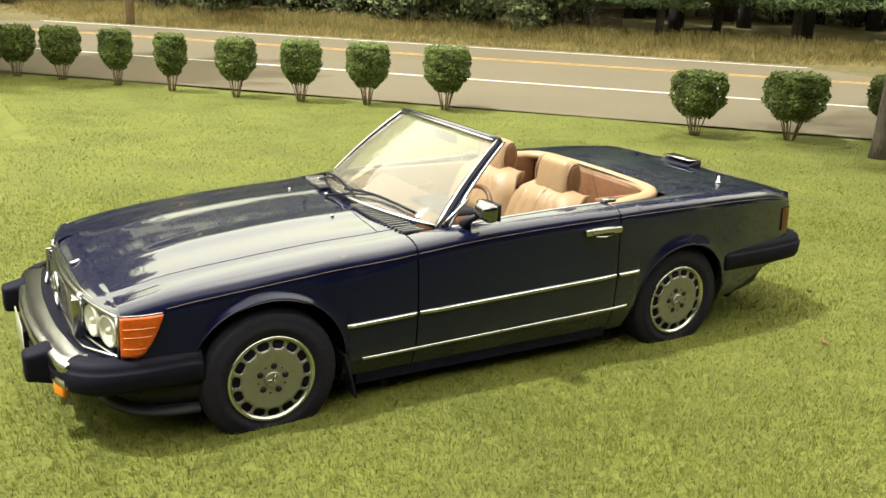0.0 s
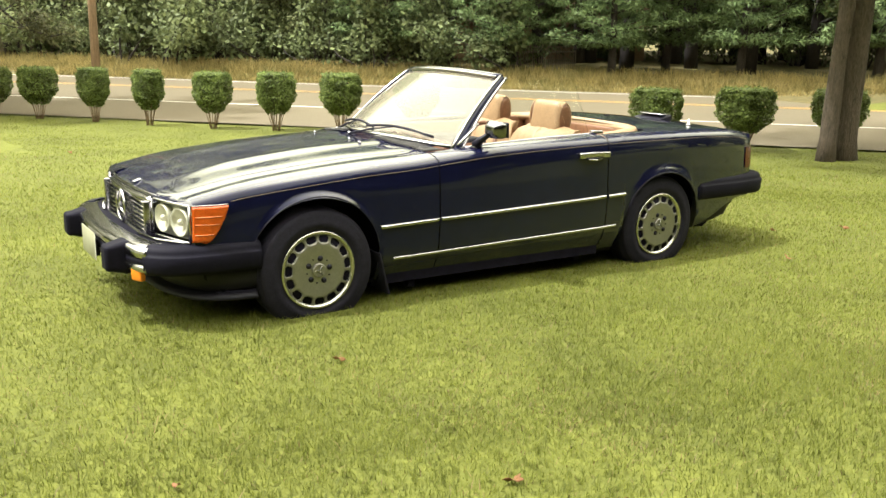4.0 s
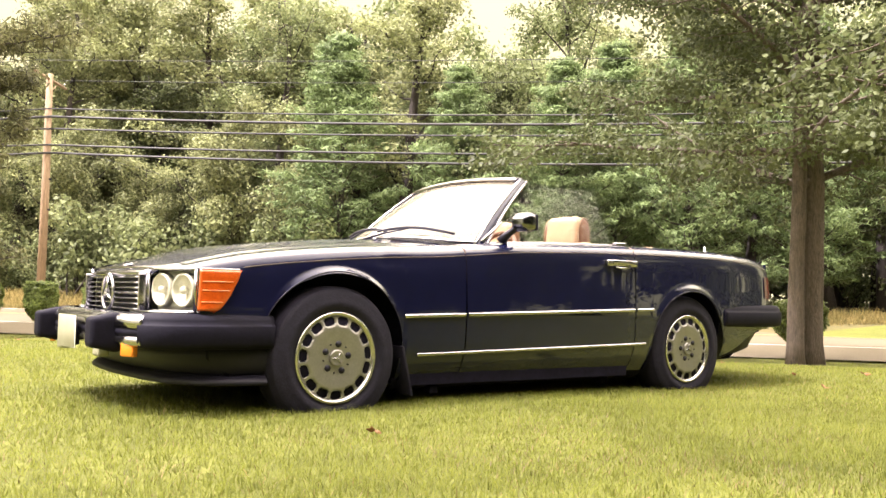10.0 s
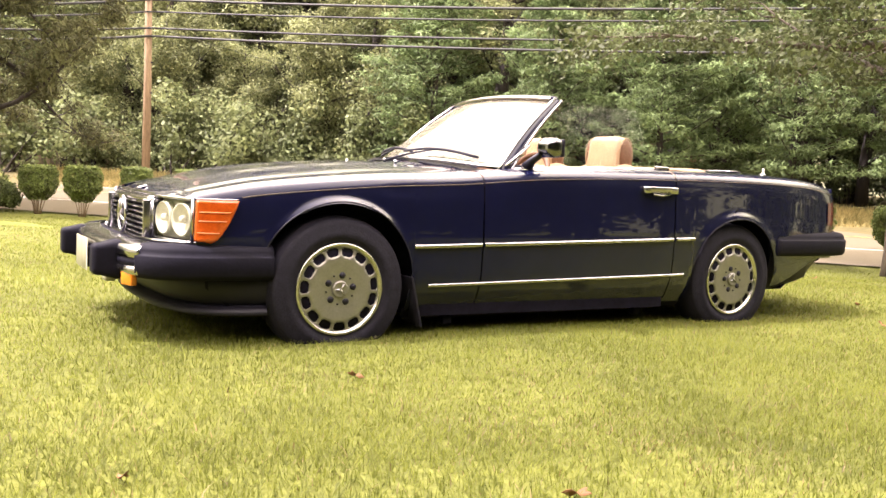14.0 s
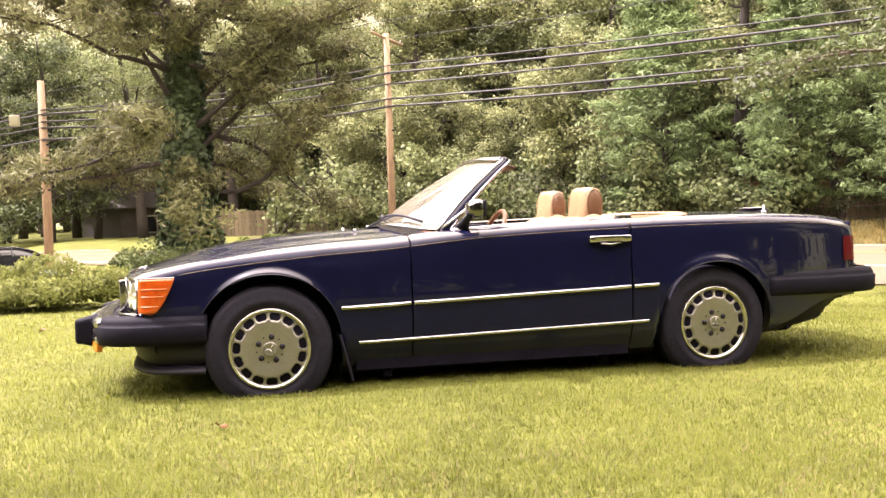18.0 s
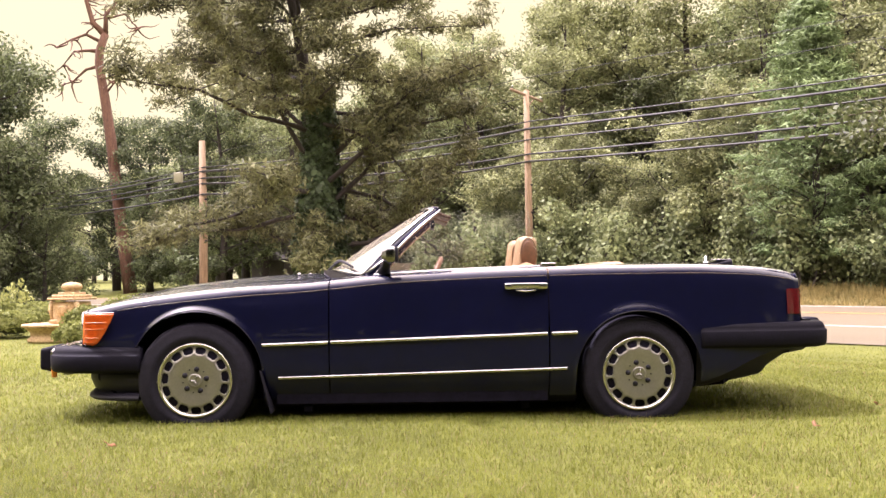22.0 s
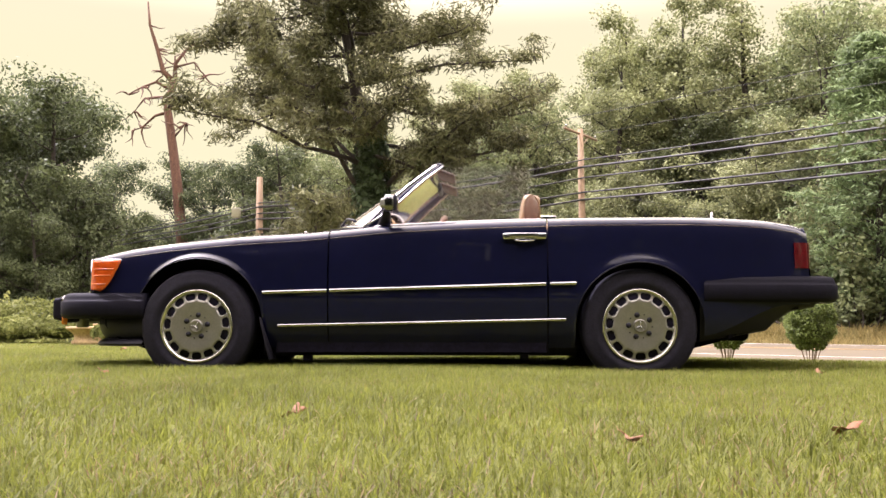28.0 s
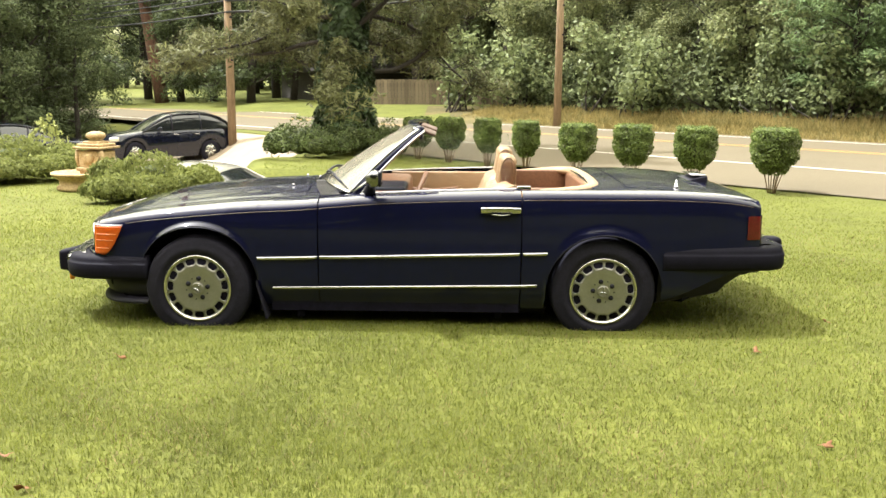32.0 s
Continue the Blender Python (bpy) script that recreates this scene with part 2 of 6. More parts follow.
LINE_WHITE = material("road_line_white", (0.5040, 0.4760, 0.4200), rough=0.7, spread=0.15, scale=3)
LINE_YELLOW = material("road_line_yellow", (0.3900, 0.2210, 0.0520), rough=0.7, spread=0.15, scale=3)
GRAVEL = material("pale_driveway", (0.2520, 0.2040, 0.1500), rough=0.9, spread=0.15, scale=2, fine=40, bump=0.3)
FENCE_WOOD = material("weathered_fence", (0.1620, 0.1260, 0.0900), rough=0.85, spread=0.3, scale=6, random_by="object")
SIDING = material("tan_siding", (0.2520, 0.1620, 0.0960), rough=0.8, spread=0.15, scale=2)
SHED_WOOD = material("dark_shed_boards", (0.050, 0.042, 0.038), rough=0.85, spread=0.3, scale=3)
ROOFING = material("brown_shingle", (0.20, 0.12, 0.075), rough=0.9, spread=0.25, scale=4, bump=0.4)
SUV_PAINT = material("dark_blue_suv_paint", (0.002, 0.003, 0.012), rough=0.4, spec=0.1, coat=1.0, spread=0.1, scale=3)
SILVER_PAINT = material("silver_car_paint", (0.3375, 0.3225, 0.2850), rough=0.35, metal=0.4, coat=1.0, spread=0.08, scale=3)
TINTED = material("tinted_glass", (0.012, 0.014, 0.016), rough=0.06, spread=0.1, coat=0.5)


def glass(name, colour, shine, glare=0.0):
    """A thin clear pane: it lets light straight through and mirrors more towards the edge."""
    m = bpy.data.materials.new(name)
    m.use_nodes = True
    t = m.node_tree
    t.nodes.remove(t.nodes["Principled BSDF"])
    clear, gloss = t.nodes.new("ShaderNodeBsdfTransparent"), t.nodes.new("ShaderNodeBsdfGlossy")
    clear.inputs["Color"].default_value = (*colour, 1)
    gloss.inputs["Roughness"].default_value = 0.02
    rim = t.nodes.new("ShaderNodeFresnel")
    rim.inputs["IOR"].default_value = shine
    mix = t.nodes.new("ShaderNodeMixShader")
    t.links.new(rim.outputs[0], mix.inputs[0])
    t.links.new(clear.outputs[0], mix.inputs[1])
    t.links.new(gloss.outputs[0], mix.inputs[2])
    result = mix.outputs[0]
    if glare:
        # pale uneven diffuse film painted in for sky glare on the pane
        film, over, spots = t.nodes.new("ShaderNodeBsdfDiffuse"), t.nodes.new("ShaderNodeMixShader"), t.nodes.new("ShaderNodeTexNoise")
        film.inputs["Color"].default_value = (0.80, 0.73, 0.58, 1)
        spots.inputs["Scale"].default_value, spots.inputs["Detail"].default_value = 5.0, 5.0
        amount = t.nodes.new("ShaderNodeMapRange")
        amount.inputs["To Min"].default_value, amount.inputs["To Max"].default_value = glare * 0.75, glare * 1.25
        t.links.new(spots.outputs["Fac"], amount.inputs["Value"])
        t.links.new(amount.outputs["Result"], over.inputs[0])
        t.links.new(result, over.inputs[1])
        t.links.new(film.outputs[0], over.inputs[2])
        result = over.outputs[0]
    t.links.new(result, t.nodes["Material Output"].inputs["Surface"])
    return m


GLASS = glass("window_glass", (0.93, 0.95, 0.93), 1.25)
WINDSHIELD = glass("windshield_glass", (0.55, 0.60, 0.55), 1.92, 0.11)

# ---- builders ----
R2 = math.sqrt(0.5)


def smooth(a, b, x):
    t = min(1.0, max(0.0, (x - a) / (b - a)))
    return t * t * (3 - 2 * t)


def thing(name, place, label, category, group="", kind=""):
    ob = new(name)
    ob.empty_display_size = 0.2
    ob.matrix_world = place if isinstance(place, Matrix) else Matrix.Translation(place)
    return tagged(ob, label, category, group, kind)


def mesh_of(bm, mat, flat=False, name="mesh"):
    me = bpy.data.meshes.new(name)
    bm.to_mesh(me)
    bm.free()
    me.materials.append(mat)
    if not flat:
        me.polygons.foreach_set("use_smooth", [True] * len(me.polygons))
    return me


def part(name, bm, mat, parent=None, label="", flat=False, place=None):
    me = bm if isinstance(bm, bpy.types.Mesh) else mesh_of(bm, mat, flat, name)
    ob = new(name, me)
    if parent is not None:
        ob.parent = parent
    if place is not None:
        ob.matrix_local = place
    return tagged(ob, label)


def raw_mesh(name, verts, faces, mat, smooth_faces=False):
    """Fast mesh from numpy arrays: verts (n, 3), faces (m, 3 or 4)."""
    me = bpy.data.meshes.new(name)
    k = faces.shape[1]
    me.vertices.add(len(verts))
    me.vertices.foreach_set("co", np.ascontiguousarray(verts, dtype=np.float32).ravel())
    me.loops.add(faces.size)
    me.loops.foreach_set("vertex_index", np.ascontiguousarray(faces, dtype=np.int32).ravel())
    me.polygons.add(len(faces))
    me.polygons.foreach_set("loop_start", np.arange(0, faces.size, k, dtype=np.int32))
    me.update(calc_edges=True)
    me.materials.append(mat)
    if smooth_faces:
        me.polygons.foreach_set("use_smooth", [True] * len(faces))
    return me


def grid(rows):
    """A bmesh sheet through rows of points."""
    bm = bmesh.new()
    vs = [[bm.verts.new(p) for p in r] for r in rows]
    for a, b in zip(vs, vs[1:]):
        for i in range(len(a) - 1):
            try:
                bm.faces.new((a[i], a[i + 1], b[i + 1], b[i]))
            except ValueError:
                pass
    return bm


def solid(bm, depth):
    """Gives a sheet thickness along its normals."""
    bmesh.ops.recalc_face_normals(bm, faces=bm.faces)
    bmesh.ops.solidify(bm, geom=list(bm.faces), thickness=depth)
    return bm


def box(size, centre=(0, 0, 0), bevel=0.0, segments=2, m=None):
    bm = bmesh.new()
    bmesh.ops.create_cube(bm, size=1, matrix=Matrix.Translation(centre) @ Matrix.Diagonal((*size, 1)))
    if bevel:
        bmesh.ops.bevel(bm, geom=list(bm.edges), offset=bevel, segments=segments, affect="EDGES", profile=0.6)
    if m is not None:
        bmesh.ops.transform(bm, matrix=m, verts=bm.verts)
    return bm


def tube(points, radii, sides=8, closed=False, cap=True, squash=None):
    """A round rod through points; radii one number or one a point."""
    pts = [Vector(p) for p in points]
    n = len(pts)
    if not hasattr(radii, "__len__"):
        radii = [radii] * n
    bm = bmesh.new()
    rings = []
    up = Vector((0.013, 0.021, 1)).normalized()
    for i, p in enumerate(pts):
        if closed:
            d = pts[(i + 1) % n] - pts[i - 1]
        else:
            d = pts[min(n - 1, i + 1)] - pts[max(0, i - 1)]
        d.normalize()
        if i:
            side = side - d * side.dot(d)
        else:
            side = d.cross(up)
            if side.length < 0.2:
                side = d.cross(Vector((0, 1, 0)))
        side.normalize()
        other = side.cross(d)
        w, h = squash or (1, 1)
        rings.append([bm.verts.new(p + float(radii[i]) * (w * math.cos(2 * math.pi * k / sides) * side + h * math.sin(2 * math.pi * k / sides) * other)) for k in range(sides)])
    for i in range(n if closed else n - 1):
        a, b = rings[i], rings[(i + 1) % n]
        for k in range(sides):
            bm.faces.new((a[k], a[(k + 1) % sides], b[(k + 1) % sides], b[k]))
    if cap and not closed:
        bm.faces.new(rings[0][::-1])
        bm.faces.new(rings[-1])
    bmesh.ops.recalc_face_normals(bm, faces=bm.faces)
    return bm


def join(*bms):
    out = bmesh.new()
    for b in bms:
        me = bpy.data.meshes.new("joined")
        b.to_mesh(me)
        b.free()
        out.from_mesh(me)
        bpy.data.meshes.remove(me)
    return out


def lathe(profile, sides=32, axis="Z"):
    """A turned shape from (radius, height) pairs."""
    bm = bmesh.new()
    rings = []
    for r, h in profile:
        ring = []
        for k in range(sides):
            a = 2 * math.pi * k / sides
            c, s = r * math.cos(a), r * math.sin(a)
            ring.append(bm.verts.new((c, s, h) if axis == "Z" else (c, h, s)))
        rings.append(ring)
    for a, b in zip(rings, rings[1:]):
        for k in range(sides):
            bm.faces.new((a[k], a[(k + 1) % sides], b[(k + 1) % sides], b[k]))
    if profile[0][0] > 1e-4:
        bm.faces.new(rings[0])
    if profile[-1][0] > 1e-4:
        bm.faces.new(rings[-1])
    bmesh.ops.remove_doubles(bm, verts=bm.verts, dist=1e-5)
    bmesh.ops.recalc_face_normals(bm, faces=bm.faces)
    return bm


def curve(xs, ys):
    """A smooth function through knots (cubic, no overshoot)."""
    xs, ys = np.array(xs, float), np.array(ys, float)
    h = np.diff(xs)
    d = np.diff(ys) / h
    m = np.zeros(len(xs))
    m[0], m[-1] = d[0], d[-1]
    for i in range(1, len(xs) - 1):
        if d[i - 1] * d[i] > 0:
            m[i] = 2 * d[i - 1] * d[i] / (d[i - 1] + d[i])

    def f(x):
        x = min(max(x, xs[0]), xs[-1])
        i = min(int(np.searchsorted(xs, x, side="right")) - 1, len(h) - 1)
        t = (x - xs[i]) / h[i]
        return float((2 * t**3 - 3 * t**2 + 1) * ys[i] + (t**3 - 2 * t**2 + t) * h[i] * m[i] + (-2 * t**3 + 3 * t**2) * ys[i + 1] + (t**3 - t**2) * h[i] * m[i + 1])

    return f


def leaf_faces(c, normal, size, rng, aspect=0.6, jitter=0.55):
    """Leaf-shaped quads, each its own island, that face along the given normals, more or less."""
    n = len(c)
    normal = normal + jitter * rng.normal(size=(n, 3))
    normal /= np.linalg.norm(normal, axis=1)[:, None] + 1e-9
    a = np.cross(normal, rng.normal(size=(n, 3)))
    a /= np.linalg.norm(a, axis=1)[:, None] + 1e-9
    b = np.cross(normal, a)
    s = (size * rng.uniform(0.6, 1.35, n))[:, None]
    a, b = a * s * 0.5, b * s * 0.5 * aspect
    v = np.stack((c - a, c - 0.1 * a + b, c + a, c + 0.1 * a - b), 1).reshape(-1, 3)
    return v, np.arange(4 * n).reshape(-1, 4)


def leaf_clumps(hearts, per, radius, size, rng, flat=0.7, aspect=0.6, lift=0.35, jitter=0.55):
    """Leaves on the outside of rounded clumps, each turned to face away from the clump's heart."""
    n = len(hearts) * per
    c = np.repeat(np.asarray(hearts, float), per, axis=0)
    grow = np.repeat(rng.uniform(0.6, 1.3, len(hearts)), per)[:, None] * radius
    d = rng.normal(size=(n, 3))
    d[:, 2] += 0.25
    d /= np.linalg.norm(d, axis=1)[:, None] + 1e-9
    depth = 1.0 - 0.55 * rng.uniform(0, 1, n)[:, None] ** 2 + 0.12 * rng.normal(size=(n, 1))
    c = c + d * grow * depth * np.array((1, 1, flat))
    return leaf_faces(c, d + np.array((0, 0, lift)), size, rng, aspect, jitter)


# ---- ground, road ----
def drive_bend(y):
    """How far the drive swings out towards the road."""
    return 1.9 * smooth(15.5, 18.5, y) + 2.6 * smooth(20.5, 23.0, y)


def ground_z(x, y):
    """Height of the land: a lawn that falls gently to the road, a sunken drive, and a bank across the road."""
    v = (x + y) * R2
    z = 0.080 - 0.535 * smooth(1.0, 11.5, v)
    bear = x + 0.209 * (y + 6.07) - 0.3 - drive_bend(y)
    basin = smooth(-0.1, -1.2, bear) * smooth(7.4, 9.0, y)
    trench = smooth(7.4, 8.2, y) * (1 - smooth(10.2, 11.0, y)) * smooth(-1.4, -2.1, x)
    far = smooth(-15, -24, (x - y) * R2)
    dip = max(basin, trench) * (1 - smooth(9.4 + 2.8 * far - 2.5 * smooth(-12.5, -15.0, x), 12.6 + 2.3 * far, v))
    z = z * (1 - dip) - (1.30 + 0.20 * smooth(17, 24, y)) * dip
    if v > 12.6 + 2.3 * far:
        z = -0.455 + 0.17 * (v - 12.2) / 12.8 if v < 25 else -0.285 + 0.42 * smooth(25.0, 28.5, v) + 0.6 * smooth(30, 60, v)
    return z + 0.012 * math.sin(1.3 * x + 0.7 * y) * math.sin(0.9 * y - 0.4 * x)


def road_z(v):
    return -0.455 + 0.17 * (v - 12.2) / 12.8


def lawn_material():
    m = material("lawn_soil", (0.100, 0.106, 0.019), rough=0.9, alt=(0.066, 0.073, 0.014), scale=1.1, fine=18, bump=0.8, spec=0.2)
    return m


LAWN = lawn_material()
FAR_GROUND = material("woodland_floor", (0.11, 0.085, 0.035), rough=0.95, alt=(0.05, 0.05, 0.02), scale=0.4, fine=12, bump=0.6, spec=0.2)


def ground_sheet():
    xs = np.unique(np.concatenate((np.linspace(-14, 20, 137), np.linspace(-400, -14, 40), np.linspace(20, 400, 40))))
    ys = np.unique(np.concatenate((np.linspace(-9, 32, 165), np.linspace(-400, -9, 30), np.linspace(32, 400, 60))))
    verts = np.array([(x, y, ground_z(x, y)) for y in ys for x in xs])
    w = len(xs)
    i = np.arange((len(ys) - 1) * w).reshape(-1, w)[:, :-1].ravel()
    faces = np.stack((i, i + 1, i + 1 + w, i + w), 1)
    me = raw_mesh("ground", verts, faces, LAWN, True)
    me.materials.append(FAR_GROUND)
    mid = verts[faces].mean(1)
    v, w = (mid[:, 0] + mid[:, 1]) * R2, (mid[:, 0] - mid[:, 1]) * R2
    me.polygons.foreach_set("material_index", ((v > 25.0) & (w > -30)).astype(np.int32))
    return me


tagged(new("ground", ground_sheet()), "mown green lawn falling gently to the road", "ground", kind="structure")


def road_strip(name, v0, v1, lift, mat, label, w0=-150, w1=150, step=3.0, parent=None, ease=None):
    rows = []
    n = int((w1 - w0) / step)
    for k in range(n + 1):
        w = w0 + (w1 - w0) * k / n
        rows.append([((v + w) * R2, (v - w) * R2, road_z(v) + lift) for v in np.linspace(v0 + (ease(w) if ease else 0), v1, 4)])
    ob = part(name, grid(rows), mat, parent)
    return tagged(ob, label, "road", kind="structure")


road_strip("road", 12.2, 25.0, 0.030, ASPHALT, "sun-bleached two-lane asphalt road beside the lawn", ease=lambda w: 3.0 * smooth(-15, -24, w))
road_strip("road_edge_line", 16.3, 16.44, 0.036, LINE_WHITE, "white painted edge line on the road")
road_strip("road_centre_line", 20.9, 21.02, 0.036, LINE_YELLOW, "faded yellow centre line on the road")
road_strip("road_centre_line", 21.2, 21.32, 0.036, LINE_YELLOW, "faded yellow centre line on the road")
road_strip("road_edge_line", 24.3, 24.44, 0.036, LINE_WHITE, "white painted edge line on the road")


def drive():
    """The sunken drive, one sheet from the parked cars up to the road."""
    rows = []
    for k in range(49):
        y = 8.5 + 20.0 * k / 48
        rows.append([(x, y, ground_z(x, y) + 0.022) for x in np.linspace(-16, min(-2.2 - 0.209 * (y + 6.07) + drive_bend(y), 18.8 - y + 1.8 * smooth(-15, -24, -2 * y * R2 + 12.2)), 28)])
    return grid(rows)


tagged(part("driveway", drive(), GRAVEL), "pale worn driveway sunk below the lawn", "driveway", kind="structure")

# ---- the convertible ----
HALF = curve((-1.93, -1.86, -1.75, -1.60, -1.30, -0.5, 0.3, 0.75, 1.25, 1.6, 1.95, 2.12, 2.2), (0.715, 0.750, 0.768, 0.780, 0.800, 0.812, 0.828, 0.838, 0.838, 0.826, 0.796, 0.770, 0.745))
TOP = curve((-1.95, -1.90, -1.84, -1.72, -1.6, -1.27, -0.94, -0.62, -0.45, -0.13, 0.3, 0.69, 1.0, 1.48, 1.89, 2.10, 2.16, 2.2), (0.665, 0.695, 0.712, 0.738, 0.760, 0.797, 0.824, 0.842, 0.857, 0.884, 0.903, 0.913, 0.918, 0.919, 0.905, 0.878, 0.862, 0.83))
RISE = curve((-1.95, -1.8, -1.4, -0.9, -0.4, 1.2, 1.5, 2.0, 2.2), (0.010, 0.022, 0.045, 0.052, 0.042, 0.020, 0.022, 0.012, 0.006))
FRONT_HUB, REAR_HUB, HUB_Z = -1.2275, 1.2275, 0.315


def sill_z(x):
    """The lower edge of the side, with the wheel arches cut out."""
    z = 0.195
    if x < -1.58:
        z = 0.40
    if x > 1.55:
        z = 0.26 + 0.17 * smooth(1.55, 2.05, x)
    for hub, r, up in ((FRONT_HUB, 0.365, 0.020), (REAR_HUB, 0.350, 0.0)):
        d = abs(x - hub)
        if d < r:
            z = max(z, HUB_Z + up + math.sqrt(r * r - d * d) * 0.98)
    return z


def side_y(x, z):
    """Half width of the body at a height: tucked in below, fullest at the rub strip, a crease under the shoulder."""
    w, t = HALF(x), TOP(x)
    k = curve((0.15, 0.26, 0.36, 0.52, 0.62, 0.72, t - 0.085, t - 0.04, t - 0.015, t), (-0.110, -0.040, -0.008, 0.0, -0.003, -0.008, -0.013, -0.021, -0.038, -0.082)) if t > 0.82 else curve((0.15, 0.26, 0.36, 0.52, t - 0.10, t - 0.05, t - 0.015, t), (-0.110, -0.040, -0.008, 0.0, -0.006, -0.013, -0.033, -0.080))
    bulge = 0.0
    for hub, r in ((FRONT_HUB, 0.365), (REAR_HUB, 0.350)):
        d = math.hypot(x - hub, z - HUB_Z - 0.01) - r
        if d < 0.040:
            over = max(0.0, (z - HUB_Z) / (d + r)) ** 4
            bulge = max(bulge, (0.034 if hub < 0 else 0.016) * over * (1 - smooth(-0.002, 0.038, d)))
    return w + k(z) + bulge


def upper(x, s):
    """Top surface from the shoulder (s = 0) to the middle of the car (s = 1)."""
    y0 = side_y(x, TOP(x))
    y = y0 * (1 - s)
    rise = RISE(x)
    z = TOP(x) + rise * (1 - (y / y0) ** 2) ** 0.8
    if x < -0.3:
        z += 0.010 * math.exp(-((y - 0.26) / 0.07) ** 2) * smooth(-1.85, -1.4, x)
        z -= 0.006 * math.exp(-((y - 0.60) / 0.05) ** 2)
    return y, z


def side_panel(x0, x1, step=0.03, rows=22, extra=()):
    """One skin panel of the side between two stations, wrapped over the shoulder."""
    xs = sorted(set([x0, x1] + [x0 + (x1 - x0) * k / max(2, int((x1 - x0) / step)) for k in range(1, max(2, int((x1 - x0) / step)))] + [e for e in extra if x0 < e < x1]))
    out = []
    for x in xs:
        z0, t = sill_z(x), TOP(x)
        col = []
        for r in range(rows + 1):
            f = r / rows
            z = z0 + (t - z0) * (1 - (1 - f) ** 1.5)
            col.append((x, -side_y(x, z), z))
        out.append(col)
    return out, xs


ARCH_STATIONS = [h + s * r * c for h, r in ((FRONT_HUB, 0.365), (REAR_HUB, 0.350)) for s in (-1, 1) for c in (1.003, 0.999, 0.985, 0.96, 0.92, 0.86, 0.78)]
convertible = thing("convertible_car", (0, 0, 0), "dark navy open-top convertible with tan leather seats parked on the lawn", "car")


def mirror(bm):
    """The same piece on the car's other side."""
    other = bm.copy()
    bmesh.ops.scale(other, vec=(1, -1, 1), verts=other.verts)
    bmesh.ops.reverse_faces(other, faces=other.faces)
    return other


def both(name, bm, mat, parent=None, label="", flat=False, suffix=("", "")):
    """A part and its twin on the other side."""
    twin = mirror(bm)
    a = part(name, bm, mat, parent or convertible, label, flat)
    b = part(name, twin, mat, parent or convertible, label, flat)
    return a, b


def skin(bm):
    bmesh.ops.recalc_face_normals(bm, faces=bm.faces)
    return bm


# sides: front wing, door, rear wing, with open joints between
def wing_rows(x0, x1, s_in):
    cols, xs = side_panel(x0, x1, extra=ARCH_STATIONS)
    for col, x in zip(cols, xs):
        for s in np.linspace(0, s_in(x), 6)[1:]:
            y, z = upper(x, s)
            col.append((x, -y, z))
    return cols


both("front_wing", skin(grid(wing_rows(-1.842, -0.497, lambda x: 0.22))), PAINT)
both("door", skin(grid(wing_rows(-0.489, 0.722, lambda x: 0.085))), PAINT)
both("rear_wing", skin(grid(wing_rows(0.730, 2.17, lambda x: 0.05 + 0.13 * smooth(1.0, 1.5, x)))), PAINT)


def top_panel(x0, x1, s0, n=40, m=16, ends=None):
    rows = []
    for k in range(n + 1):
        x = x0 + (x1 - x0) * k / n
        row = []
        for j in range(-m, m + 1):
            f = j / m
            s = 1 - abs(f) * (1 - s0)
            bow = ends(x, f) if ends else 0
            y, z = upper(x + bow, s)
            row.append((x + bow, math.copysign(y, f) if j else 0.0, z))
        rows.append(row)
    return rows


hood = part("hood", skin(grid(top_panel(-1.945, -0.60, 0.228, 46, 18, lambda x, f: -0.03 * (1 - f * f) * smooth(-1.5, -1.95, x) + 0.0))), PAINT, convertible)
part("trunk_lid", skin(grid(top_panel(1.38, 2.155, 0.185, 26, 14))), PAINT, convertible)
part("cowl", skin(grid(top_panel(-0.595, -0.36, 0.23, 8, 14))), PAINT, convertible)
part("soft_top_cover", skin(grid(top_panel(1.16, 1.372, 0.06, 10, 14))), PAINT, convertible)
# inner tub that closes the gaps and the underside
tub = []
for x in np.linspace(-1.79, 2.12, 40):
    t = TOP(x) - 0.03
    arch = min(abs(x - FRONT_HUB), abs(x - REAR_HUB)) < 0.42
    w = 0.50 if arch else HALF(x) - 0.06
    low = 0.17 + 0.24 * smooth(1.5, 2.1, x) + 0.15 * smooth(-1.6, -1.8, x)
    deck = t if (x < -0.35 or x > 1.22) else 0.40
    wt = HALF(x) - 0.16
    tub.append([(x, -w, low), (x, -w, 0.62 if arch else 0.5), (x, -wt, t - 0.05), (x, -wt + 0.03, t - 0.02), (x, -wt + 0.06, deck), (x, 0, deck), (x, wt - 0.06, deck), (x, wt - 0.03, t - 0.02), (x, wt, t - 0.05), (x, w, 0.62 if arch else 0.5), (x, w, low), (x, 0, low), (x, -w, low)])
part("inner_tub", skin(grid(tub)), UNDERBODY, convertible, flat=True)
for x in (-1.795, 2.125):
    bm = bmesh.new()
    t = TOP(x)
    bm.faces.new([bm.verts.new(p) for p in ((x, -0.70, 0.44), (x, 0.70, 0.44), (x, 0.68, t - 0.01), (x, 0, t), (x, -0.68, t - 0.01))])
    part("front_bulkhead" if x < 0 else "rear_panel", bm, BLACK_TRIM if x < 0 else PAINT, convertible, flat=True)


